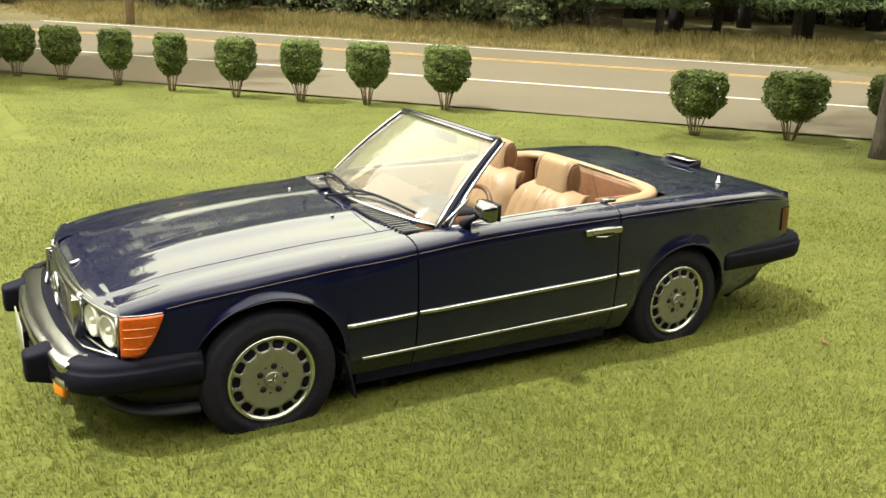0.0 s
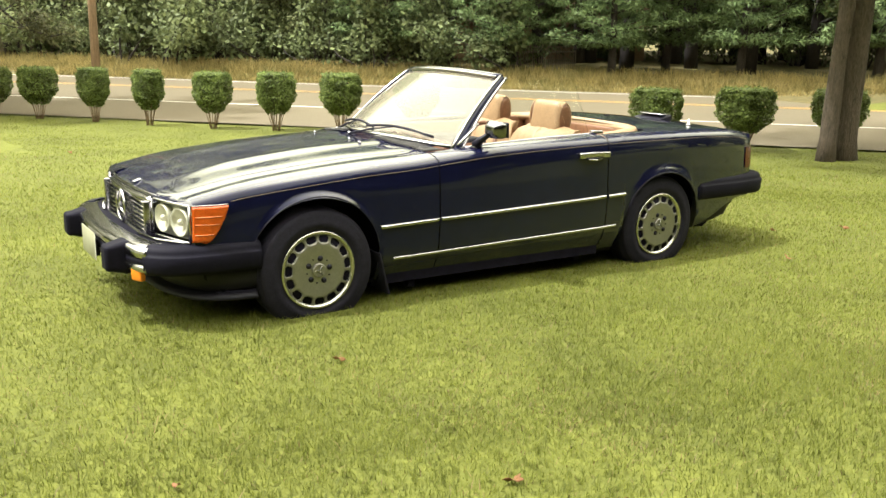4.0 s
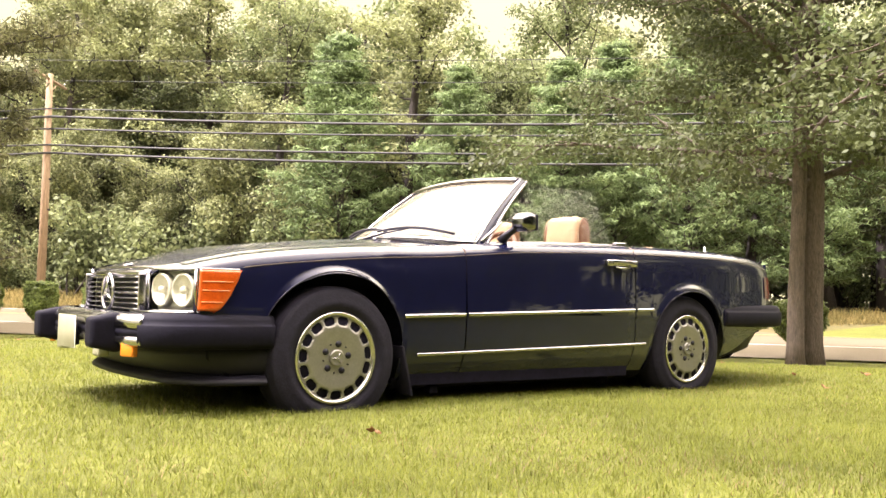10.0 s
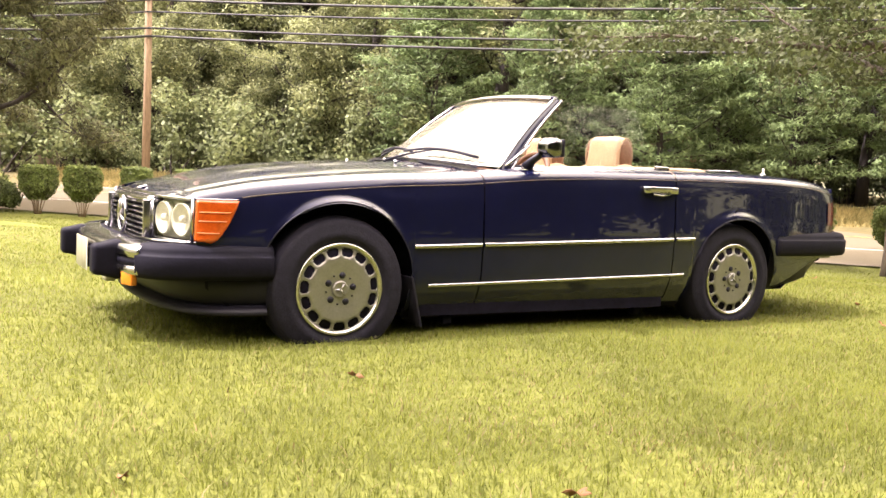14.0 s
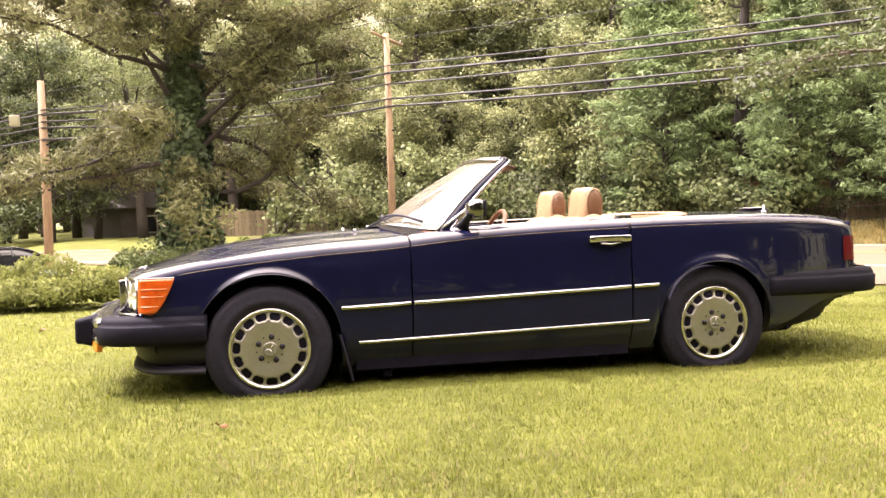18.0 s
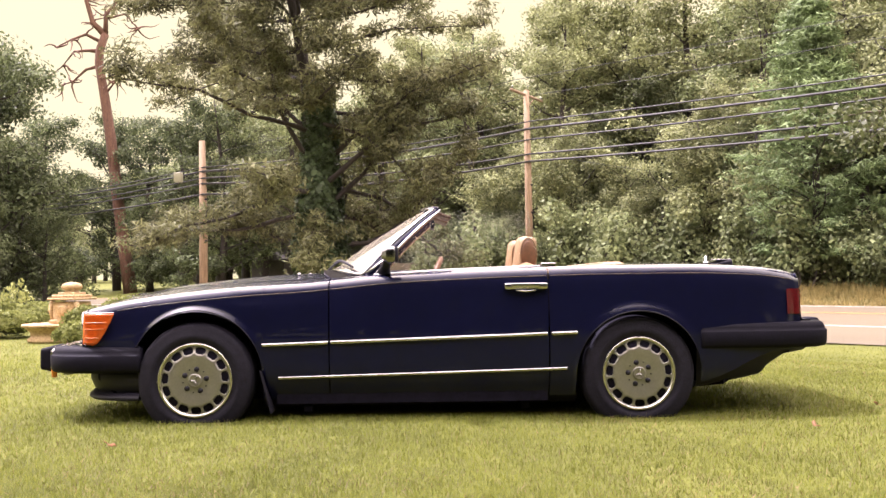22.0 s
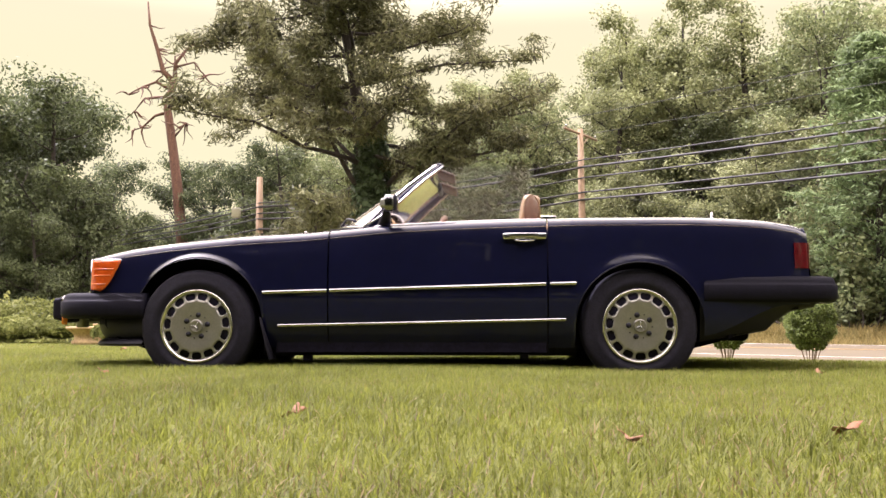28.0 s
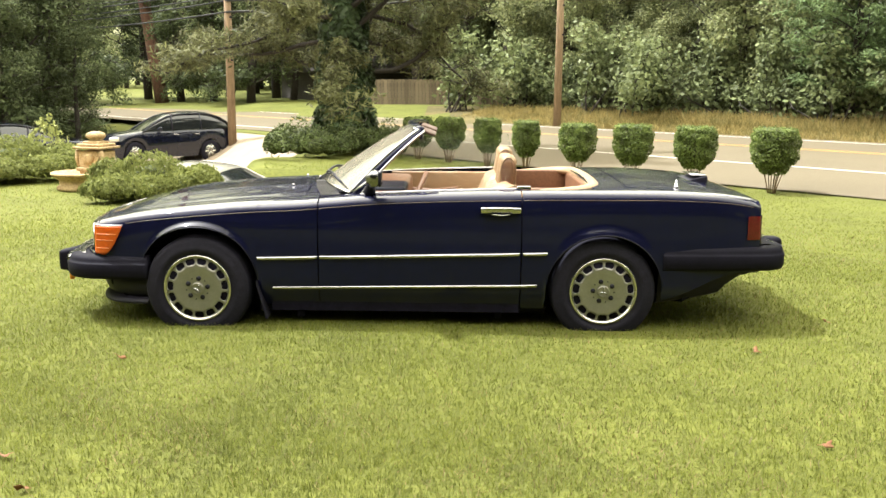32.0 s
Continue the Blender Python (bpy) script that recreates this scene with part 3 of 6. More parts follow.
# wheels
def wheel():
    n, seg = 15, 10
    bm = bmesh.new()
    radii = [0.0, 0.06, 0.10, 0.133, 0.146, 0.151, 0.179, 0.184, 0.189]
    dep = [-0.094, -0.094, -0.097, -0.101, -0.100, -0.098, -0.093, -0.092, -0.086]
    rings = [[bm.verts.new((r * math.cos(2 * math.pi * k / (n * seg)), d, r * math.sin(2 * math.pi * k / (n * seg)))) for k in range(n * seg)] if r else None for r, d in zip(radii, dep)]
    hub = bm.verts.new((0, -0.094, 0))
    for k in range(n * seg):
        bm.faces.new((hub, rings[1][k], rings[1][(k + 1) % (n * seg)]))
    for i in range(1, len(radii) - 1):
        for k in range(n * seg):
            ph = k % seg
            if not ((i == 5 and 1 <= ph <= 8) or (i in (4, 6) and 2 <= ph <= 7)):
                bm.faces.new((rings[i][k], rings[i][(k + 1) % (n * seg)], rings[i + 1][(k + 1) % (n * seg)], rings[i + 1][k]))
    skin(bm)
    ext = bmesh.ops.extrude_edge_only(bm, edges=[e for e in bm.edges if e.is_boundary])
    bmesh.ops.translate(bm, vec=(0, 0.008, 0), verts=[g for g in ext["geom"] if isinstance(g, bmesh.types.BMVert)])
    w = part("wheel", skin(bm), ALLOY, None, "silver alloy wheel with fifteen slots")
    tyre = lathe([(0.195, -0.085), (0.206, -0.094), (0.222, -0.099), (0.226, -0.103), (0.252, -0.106), (0.256, -0.103), (0.285, -0.101), (0.305, -0.092), (0.311, -0.083), (0.3105, -0.080), (0.319, -0.066), (0.320, -0.03), (0.320, 0.03), (0.318, 0.070), (0.307, 0.090), (0.285, 0.1), (0.2, 0.09), (0.195, 0.05)], 64, "Y")
    part("tyre", tyre, RUBBER, w, "black road tyre")
    part("rim", lathe([(0.187, -0.086), (0.190, -0.100), (0.198, -0.103), (0.205, -0.100), (0.206, -0.092), (0.195, -0.088), (0.186, -0.075), (0.186, 0.06), (0.19, 0.08)], 64, "Y"), RIM_LIP, w, "bright machined rim lip")
    # dark disc close behind the face, put in for shade in the slots
    part("dark_backing_disc", lathe([(0.0, -0.0885), (0.1850, -0.0885), (0.1850, -0.070)], 40, "Y"), UNDERBODY, w)
    part("hub_cap", lathe([(0.0, -0.106), (0.026, -0.106), (0.030, -0.108), (0.035, -0.107), (0.038, -0.102), (0.038, -0.092)], 32, "Y"), ALLOY, w)
    star = []
    for k in range(3):
        a = math.pi / 2 + k * 2 * math.pi / 3
        star.append(tube([(0.030 * math.cos(a), -0.108, 0.030 * math.sin(a)), (0, -0.109, 0)], [0.002, 0.006], 4))
    part("emblem", join(*star), CHROME, w)
    for k in range(5):
        a = math.pi / 2 + 0.35 + k * 2 * math.pi / 5
        m = Matrix.Translation((0.062 * math.cos(a), 0, 0.062 * math.sin(a)))
        part("bolt", lathe([(0.0, -0.100), (0.006, -0.101), (0.008, -0.100), (0.009, -0.0985), (0.0145, -0.0985), (0.0150, -0.090)], 14, "Y"), BLACK_TRIM, w, place=m)
        a += math.pi / 5
        m = Matrix.Translation((0.066 * math.cos(a), 0, 0.066 * math.sin(a)))
        part("vent_hole", lathe([(0.0, -0.0985), (0.004, -0.0985), (0.0045, -0.090)], 8, "Y"), BLACK_TRIM, w, place=m)
    return w


def car_wheel(x, side, spin):
    m = Matrix.Translation((x, -0.715 * side, HUB_Z)) @ Matrix.Rotation(0 if side > 0 else math.pi, 4, "Z") @ Matrix.Rotation(spin, 4, "Y")
    return m


first_wheel = wheel()
WHEEL_SPOTS = [(FRONT_HUB, 1, 0.5), (REAR_HUB, 1, 0.1), (FRONT_HUB, -1, 0.3), (REAR_HUB, -1, 0.9)]
wheels = [first_wheel] + [copy_thing(first_wheel, Matrix.Identity(4)) for _ in range(3)]
for ob, spot in zip(wheels, WHEEL_SPOTS):
    ob.parent = convertible
    ob.matrix_basis = car_wheel(*spot)


# arch lips, sill, strips
def arch_lip(hub, r, up, a0, a1, thick):
    pts = []
    for k in range(29):
        a = radians(a0 + (a1 - a0) * k / 28)
        x, z = hub + r * math.cos(a), HUB_Z + up + r * 0.98 * math.sin(a)
        pts.append((x, -side_y(x, z + 0.01) - 0.004, z + 0.006))
    return tube(pts, [thick * math.sin(math.pi * (0.12 + 0.76 * k / 28)) for k in range(29)], 8)


both("front_arch_lip", arch_lip(FRONT_HUB, 0.365, 0.020, 14, 166, 0.004), BLACK_TRIM)
both("rear_arch_lip", arch_lip(REAR_HUB, 0.350, 0.0, 14, 166, 0.004), BLACK_TRIM)


def side_strip(x0, x1, z0, z1, half, proud, name, mat, n=14, lift=0.0):
    """A moulded strip that follows the side between two points."""
    rows = []
    for k in range(n + 1):
        f = k / n
        x, z = x0 + (x1 - x0) * f, z0 + (z1 - z0) * f
        y = side_y(x, z) + lift
        e = 0.4 if k in (0, n) else 1.0
        rows.append([(x, -y + 0.006, z - half), (x, -y - proud * 0.7 * e, z - half * 0.9), (x, -y - proud * e, z - half * 0.3), (x, -y - proud * e, z + half * 0.3), (x, -y - proud * 0.7 * e, z + half * 0.9), (x, -y + 0.006, z + half)])
    both(name, skin(grid(rows)), mat, label="bright chrome trim strip")


def strip_z(x):
    return 0.502 + (x + 0.86) * (0.549 - 0.502) / 1.74


for a, b in ((-0.862, -0.500), (-0.484, 0.715), (0.737, 0.882)):
    side_strip(a, b, strip_z(a), strip_z(b), 0.0105, 0.016, "rub_strip", CHROME)
side_strip(-0.775, 0.822, 0.318, 0.351, 0.0085, 0.010, "sill_strip", CHROME, 20)
for a, b in ((-1.66, -0.50), (-0.485, 0.718), (0.735, 2.12)):
    pts = [(a + (b - a) * k / 30, 0, 0) for k in range(31)]
    pts = [(x, -side_y(x, TOP(x) - 0.048) - 0.0012, TOP(x) - 0.048) for x, _, _ in pts]
    both("pinstripe", tube(pts, 0.0016, 4), PINSTRIPE)
# dark sill under the doors, with jacking points
rows = []
for k in range(25):
    x = -0.87 + 1.76 * k / 24
    rows.append([(x, -0.62, 0.150), (x, -0.69, 0.150), (x, -0.712, 0.165), (x, -side_y(x, 0.20) + 0.014, 0.205)])
both("sill", skin(grid(rows)), UNDERBODY)
for x in (-0.62, 0.60):
    both("jacking_point", box((0.05, 0.05, 0.04), (x, -0.70, 0.14), 0.008), UNDERBODY)
# flat flap in place of the wing's curved lower trailing edge
both("wing_edge_flap", box((0.012, 0.16, 0.24), (0, 0, 0), 0.004, m=pose(-0.842, -0.735, 0.245, 0, -14, 0)), RUBBER)
part("exhaust_silencer", box((0.62, 0.34, 0.16), (1.78, 0.25, 0.30), 0.05, 3), UNDERBODY, convertible)
part("axle_housing", tube([(REAR_HUB, -0.6, 0.30), (REAR_HUB, -0.15, 0.29), (REAR_HUB, 0.15, 0.29), (REAR_HUB, 0.6, 0.30)], [0.05, 0.11, 0.11, 0.05], 10), UNDERBODY, convertible)
part("engine_sump", box((0.5, 0.34, 0.14), (-1.15, 0, 0.19), 0.03), UNDERBODY, convertible)
part("exhaust_pipe", tube([(-0.8, 0.2, 0.16), (0.2, 0.2, 0.155), (1.4, 0.25, 0.22)], 0.03, 8), UNDERBODY, convertible)


# bumpers
def sweep(path, section, cap=True):
    """A bar whose section (outward, z) runs along a plan line (x, y)."""
    pts = [Vector((x, y, 0)) for x, y in path]
    rows = []
    for i, p in enumerate(pts):
        d = (pts[min(len(pts) - 1, i + 1)] - pts[max(0, i - 1)]).normalized()
        n = Vector((-d.y, d.x, 0))
        if n.dot(p - Vector((0.0, 0, 0))) < 0:
            n = -n
        rows.append([tuple(p + n * o + Vector((0, 0, z))) for o, z in section])
    bm = grid(rows)
    if cap:
        for r in (0, -1):
            bm.verts.ensure_lookup_table()
            idx = range(len(section)) if r == 0 else range(len(bm.verts) - len(section), len(bm.verts))
            bm.faces.new([bm.verts[i] for i in idx])
    return skin(bm)


def rounded(points, steps=8):
    """A plan line with its corners eased."""
    f = [curve(range(len(points)), [p[a] for p in points]) for a in (0, 1)]
    n = (len(points) - 1) * steps
    return [(f[0](k / steps), f[1](k / steps)) for k in range(n + 1)]


RUBBER_SECTION = [(-0.05, 0.362), (-0.02, 0.357), (0.010, 0.364), (0.021, 0.383), (0.024, 0.452), (0.019, 0.459), (0.012, 0.462), (0.011, 0.476), (0.0, 0.495), (-0.02, 0.503), (-0.06, 0.505)]
front_side = rounded([(-1.530, -0.792), (-1.70, -0.790), (-1.85, -0.780), (-1.95, -0.752), (-2.015, -0.705), (-2.050, -0.655)])
front_bumper = part("front_bumper", sweep(rounded([(-2.046, -0.672), (-2.078, -0.60), (-2.105, -0.45), (-2.13, -0.2), (-2.135, 0.0), (-2.13, 0.2), (-2.105, 0.45), (-2.078, 0.60), (-2.046, 0.672)]), [(-0.06, 0.365), (0.0, 0.362), (0.016, 0.380), (0.016, 0.402), (0.004, 0.408), (0.004, 0.440), (0.016, 0.446), (0.018, 0.470), (0.006, 0.490), (-0.03, 0.500), (-0.09, 0.502)]), CHROME, convertible, "bright chrome bumper bar")
both("bumper_end", sweep(front_side, RUBBER_SECTION), BUMPER_RUBBER, front_bumper, "black rubber bumper end")
part("rubber_insert", sweep(rounded([(-2.046, -0.672), (-2.078, -0.60), (-2.105, -0.45), (-2.13, -0.2), (-2.135, 0.0), (-2.13, 0.2), (-2.105, 0.45), (-2.078, 0.60), (-2.046, 0.672)]), [(-0.01, 0.408), (0.010, 0.409), (0.012, 0.424), (0.010, 0.439), (-0.01, 0.440)]), BUMPER_RUBBER, front_bumper)
guard = box((0.13, 0.13, 0.165), (-2.135, -0.45, 0.418), 0.032, 4)
for v in guard.verts:
    if v.co.x < -2.15:
        v.co.z = 0.418 + (v.co.z - 0.418) * 0.80
        v.co.y = -0.45 + (v.co.y + 0.45) * 0.82
both("bumper_guard", guard, BUMPER_RUBBER, front_bumper, "black rubber bumper guard")
# ledge between bumper and grille
ledge = []
for k in range(25):
    y = -0.70 + 1.40 * k / 24
    xf = -2.085 + 0.10 * (abs(y) / 0.7) ** 3
    ledge.append([(xf, y, 0.492), (xf + 0.06, y, 0.497), (-1.90 + 0.05 * (abs(y) / 0.7) ** 2, y, 0.470), (-1.86, y, 0.50)])
part("bumper_ledge", skin(grid(ledge)), BUMPER_RUBBER, convertible)
both("lamp_sill", tube([(-2.0, -0.36, 0.503), (-1.965, -0.56, 0.505), (-1.88, -0.70, 0.508), (-1.80, -0.755, 0.51)], 0.008, 6), CHROME)
# plate, on its bracket
plate = part("front_plate", box((0.006, 0.29, 0.145), (-2.168, 0.0, 0.405), 0.003, 1), PLATE, convertible, "pale blank plate on the front bumper")
part("plate_bracket", box((0.03, 0.20, 0.09), (-2.15, 0, 0.39), 0.006), BLACK_TRIM, convertible)
both("tow_cover", box((0.05, 0.09, 0.055), (-2.10, -0.30, 0.335), 0.012), PLATE)
both("marker_lamp", box((0.03, 0.072, 0.056), (0, 0, 0), 0.008, m=pose(-2.075, -0.60, 0.352, 0, 0, 26)), ORANGE, label="small orange marker lamp under the bumper")
# front valance and air dam
dam_line = rounded([(-1.54, -0.755), (-1.66, -0.735), (-1.77, -0.685), (-1.85, -0.58), (-1.905, -0.38), (-1.925, 0.0), (-1.905, 0.38), (-1.85, 0.58), (-1.77, 0.685), (-1.66, 0.735), (-1.54, 0.755)], 6)
part("front_valance", sweep(dam_line, [(-0.02, 0.385), (0.022, 0.37), (0.020, 0.31), (0.0, 0.262), (-0.02, 0.246)], False), BLACK_TRIM, convertible)
part("air_dam", sweep(dam_line, [(-0.03, 0.250), (0.004, 0.240), (0.026, 0.222), (0.028, 0.210), (0.018, 0.203), (-0.05, 0.206)], False), BLACK_TRIM, convertible)
rear_side = rounded([(1.575, -0.815), (1.80, -0.812), (2.02, -0.802), (2.20, -0.785), (2.30, -0.735), (2.345, -0.62)])
rear_section = [(o, z + 0.085) for o, z in RUBBER_SECTION]
rear_bumper = part("rear_bumper", sweep(rounded([(2.34, -0.63), (2.36, -0.4), (2.365, 0.0), (2.36, 0.4), (2.34, 0.63)]), [(-0.06, 0.45), (0.0, 0.445), (0.018, 0.465), (0.018, 0.555), (0.006, 0.575), (-0.03, 0.586), (-0.14, 0.588)]), CHROME, convertible, "chrome rear bumper bar")
both("bumper_end", sweep(rear_side, rear_section), BUMPER_RUBBER, rear_bumper, "black rubber bumper end")
both("bumper_guard", box((0.10, 0.12, 0.15), (2.36, -0.42, 0.52), 0.03, 3), BUMPER_RUBBER, rear_bumper)
part("bumper_top", skin(grid([[(2.17, y, 0.594), (2.24, y, 0.597), (2.345, y, 0.580)] for y in np.linspace(-0.7, 0.7, 12)])), BUMPER_RUBBER, rear_bumper)
lower = []
for x, zz in ((1.56, 0.235), (1.80, 0.275), (1.94, 0.300), (1.985, 0.345), (2.07, 0.395), (2.10, 0.41), (2.22, 0.43)):
    w = 0.765 - 0.06 * smooth(1.8, 2.2, x)
    lower.append([(x, -w - 0.03, 0.47), (x, -w, zz + 0.01), (x, -w + 0.04, zz - 0.01), (x, 0, zz - 0.01), (x, w - 0.04, zz - 0.01), (x, w, zz + 0.01), (x, w + 0.03, 0.47)])
part("rear_valance", skin(grid(lower)), BLACK_TRIM, convertible)


# front face: grille, head lamps, side indicators
def face_x(y):
    return -1.965 + 0.115 * (abs(y) / 0.74) ** 2.4


grille = part("grille", sweep([(-1.972, y) for y in np.linspace(-0.40, 0.40, 15)], [(-0.02, 0.480), (0.012, 0.482), (0.016, 0.492), (0.0, 0.498), (-0.02, 0.498)]), CHROME, convertible, "chrome grille with level slats and a ring emblem")
part("grille_header", sweep([(face_x(y) - 0.004, y) for y in np.linspace(-0.415, 0.415, 17)], [(-0.06, 0.690), (-0.01, 0.688), (0.014, 0.676), (0.012, 0.662), (-0.01, 0.656)]), CHROME, grille)
part("grille_mesh", box((0.01, 0.80, 0.19), (-1.925, 0, 0.58)), BLACK_TRIM, grille, flat=True)
for s in (-1, 1):
    part("grille_post", box((0.05, 0.018, 0.185), (-1.960, s * 0.405, 0.578), 0.006), CHROME, grille)
for k in range(7):
    z = 0.512 + 0.0235 * k
    thick = 0.0055 if k != 3 else 0.009
    part("slat", sweep([(-1.968, y) for y in np.linspace(-0.395, 0.395, 9)], [(-0.03, z - thick), (0.0, z - thick * 0.7), (0.006, z), (0.0, z + thick * 0.7), (-0.03, z + thick)]), CHROME, grille)
ring = [(-1.992, 0.082 * math.cos(a), 0.583 + 0.082 * math.sin(a)) for a in np.linspace(0, 2 * math.pi, 33)[:-1]]
part("star_ring", tube(ring, 0.0085, 8, closed=True), CHROME, grille)
star = [tube([(-1.992, 0.078 * math.cos(a), 0.583 + 0.078 * math.sin(a)), (-1.998, 0, 0.583)], [0.004, 0.013], 4) for a in (math.pi / 2, math.pi / 2 + 2.094, math.pi / 2 - 2.094)]
part("star", join(*star), CHROME, grille)
part("hood_badge", lathe([(0.0, 0.006), (0.020, 0.006), (0.0255, 0.003), (0.026, -0.004)], 24), CHROME, convertible, place=pose(-1.905, 0.0, TOP(-1.905) + RISE(-1.905) + 0.006, 0, -16, 0))
part("hood_edge", tube([(face_x(y) + 0.012, y, 0.693 + 0.006 * (1 - (y / 0.6) ** 2)) for y in np.linspace(-0.56, 0.56, 21)], 0.007, 6), CHROME, convertible)


def lamp_sheet(y0, y1, z0, z1, off, n=10, m=6):
    return [[(face_x(y) - off, -y, z) for z in np.linspace(z0, z1, m)] for y in np.linspace(y0, y1, n)]


lamp_a, lamp_b = both("head_lamp", skin(lamp := solid(grid(lamp_sheet(0.43, 0.738, 0.515, 0.684, -0.030)), 0.004)), REFLECTOR, label="twin round head lamps behind clear glass")
for ob, s in ((lamp_a, 1), (lamp_b, -1)):
    for y, r in ((0.508, 0.070), (0.655, 0.070)):
        x = face_x(y)
        ang = math.atan2(face_x(y + 0.01) - face_x(y - 0.01), 0.02)
        m = Matrix.Translation((x + 0.004, -s * y, 0.600)) @ Matrix.Rotation(s * ang, 4, "Z")
        prof = [(0.0, 0.020), (0.030, 0.016), (r - 0.014, 0.0), (r - 0.006, -0.012), (r, -0.010), (r + 0.004, 0.02)]
        bm = lathe(prof, 36, "Z")
        bmesh.ops.transform(bm, matrix=m @ Matrix.Rotation(math.pi / 2, 4, "Y"), verts=bm.verts)
        part("round_lamp", bm, REFLECTOR, ob, "round chrome-rimmed lamp")
        bulb = lathe([(0.0, -0.014), (0.014, -0.012), (0.018, 0.006)], 16, "Z")
        bmesh.ops.transform(bulb, matrix=m @ Matrix.Rotation(math.pi / 2, 4, "Y"), verts=bulb.verts)
        part("lamp_lens", bulb, REFLECTOR, ob)
    cover = grid([[(face_x(y) - 0.012, -s * y, z) for z in np.linspace(0.514, 0.686, 5)] for y in np.linspace(0.43, 0.738, 10)])
    pane = part("lamp_glass", skin(cover), GLASS, ob)
    pane.visible_shadow = False
    for z in (0.511, 0.689):
        rim = tube([(face_x(y) - 0.010, -s * y, z) for y in np.linspace(0.425, 0.742, 10)], 0.007, 6)
        part("lamp_frame", rim, CHROME, ob)
    for y in (0.425, 0.742):
        part("lamp_frame", tube([(face_x(y) - 0.010, -s * y, 0.511), (face_x(y) - 0.010, -s * y, 0.689)], 0.007, 6), CHROME, ob)
# painted nose over the lamps
nose = []
t0 = TOP(-1.842)
for y in np.linspace(0.405, 0.752, 18):
    y0 = side_y(-1.842, t0)
    zb = upper(-1.842, 1 - y / y0)[1] if y < y0 else t0 - 0.022 * ((y - y0) / (0.752 - y0)) ** 2
    xf = min(face_x(y) - 0.006, -1.846)
    nose.append([(xf + (-1.842 - xf) * f, -y, 0.693 + (zb - 0.693) * (1 - (1 - f) ** 1.7)) for f in np.linspace(0, 1, 7)])
both("wing_nose", skin(grid(nose)), PAINT)
# amber indicators wrap from the lamp to the wing, sloping at the rear edge
for s in (1, -1):
    rows, n = [], 12
    for k in range(n + 1):
        f = k / n
        row = []
        for g in np.linspace(0, 1, 15):
            z = 0.517 + 0.169 * g
            x_end = -1.792 + 0.114 * g ** 0.6
            x = -1.848 + (x_end + 1.848) * f
            y = 0.748 + (side_y(x_end, z) + 0.006 - 0.748) * (1 - (1 - f) ** 2) + 0.004 * math.sin(math.pi * f)
            row.append((x, -s * y, z))
        rows.append(row)
    lens = part("side_indicator", solid(skin(grid(rows)), -0.012), AMBER, convertible, "ribbed amber indicator lens at the wing's corner")
    for g in (0.25, 0.5, 0.75):
        pts = []
        for k in range(1, n):
            a = rows[k]
            i = int(g * 14)
            p = Vector(a[i])
            pts.append(p + Vector((-0.004, -s * 0.0125, 0)))
        part("rib", tube(pts, 0.0024, 5), AMBER_DARK, lens)
    top_line = [Vector(r[-1]) + Vector((0, -s * 0.002, 0.005)) for r in rows]
    part("lens_rim", tube(top_line, 0.0035, 5), CHROME, lens)

# tail lamps
for s in (1, -1):
    rows = []
    for k in range(13):
        f = k / 12
        row = []
        for g in range(21):
            z = 0.632 + 0.142 * g / 20
            rib = 0.010 * (abs(((g / 20 * 4.5) % 1) - 0.5) * 2) ** 0.6
            if f < 0.45:
                x = 2.085 + (2.175 - 2.085) * f / 0.45
                y = side_y(min(x, 2.17), z) + 0.006
                x2 = x
            else:
                q = (f - 0.45) / 0.55
                x2 = 2.183 + 0.012 * math.sin(q * 1.57) + rib * min(1, q * 4)
                y = 0.745 - 0.30 * q
            row.append((x2, -s * y, z))
        rows.append(row)
    part("tail_lamp", skin(grid(rows)), RED, convertible, "ribbed red tail lamp")
part("tail_panel", skin(grid([[(2.155 + 0.030 * f, y, 0.862 - 0.27 * f) for y in np.linspace(-0.735, 0.735, 15)] for f in np.linspace(0, 1, 8)])), PAINT, convertible)
part("rear_plate_bay", box((0.012, 0.62, 0.15), (2.19, 0, 0.70), 0.01), BLACK_TRIM, convertible)

# windshield, pillars, header
def ws_point(u, v):
    """u across (-1..1), v from the base (0) to the header (1)."""
    bx, tx = -0.535 + 0.225 * abs(u) ** 2.2, 0.040 + 0.062 * abs(u) ** 2
    bz, tz = 0.915 - 0.035 * abs(u) ** 2.5, 1.283 - 0.022 * abs(u) ** 2
    w = 0.640 + (0.512 - 0.640) * v
    x = bx + (tx - bx) * v - 0.012 * math.sin(math.pi * v)
    return Vector((x, u * w, bz + (tz - bz) * v + 0.010 * math.sin(math.pi * v)))


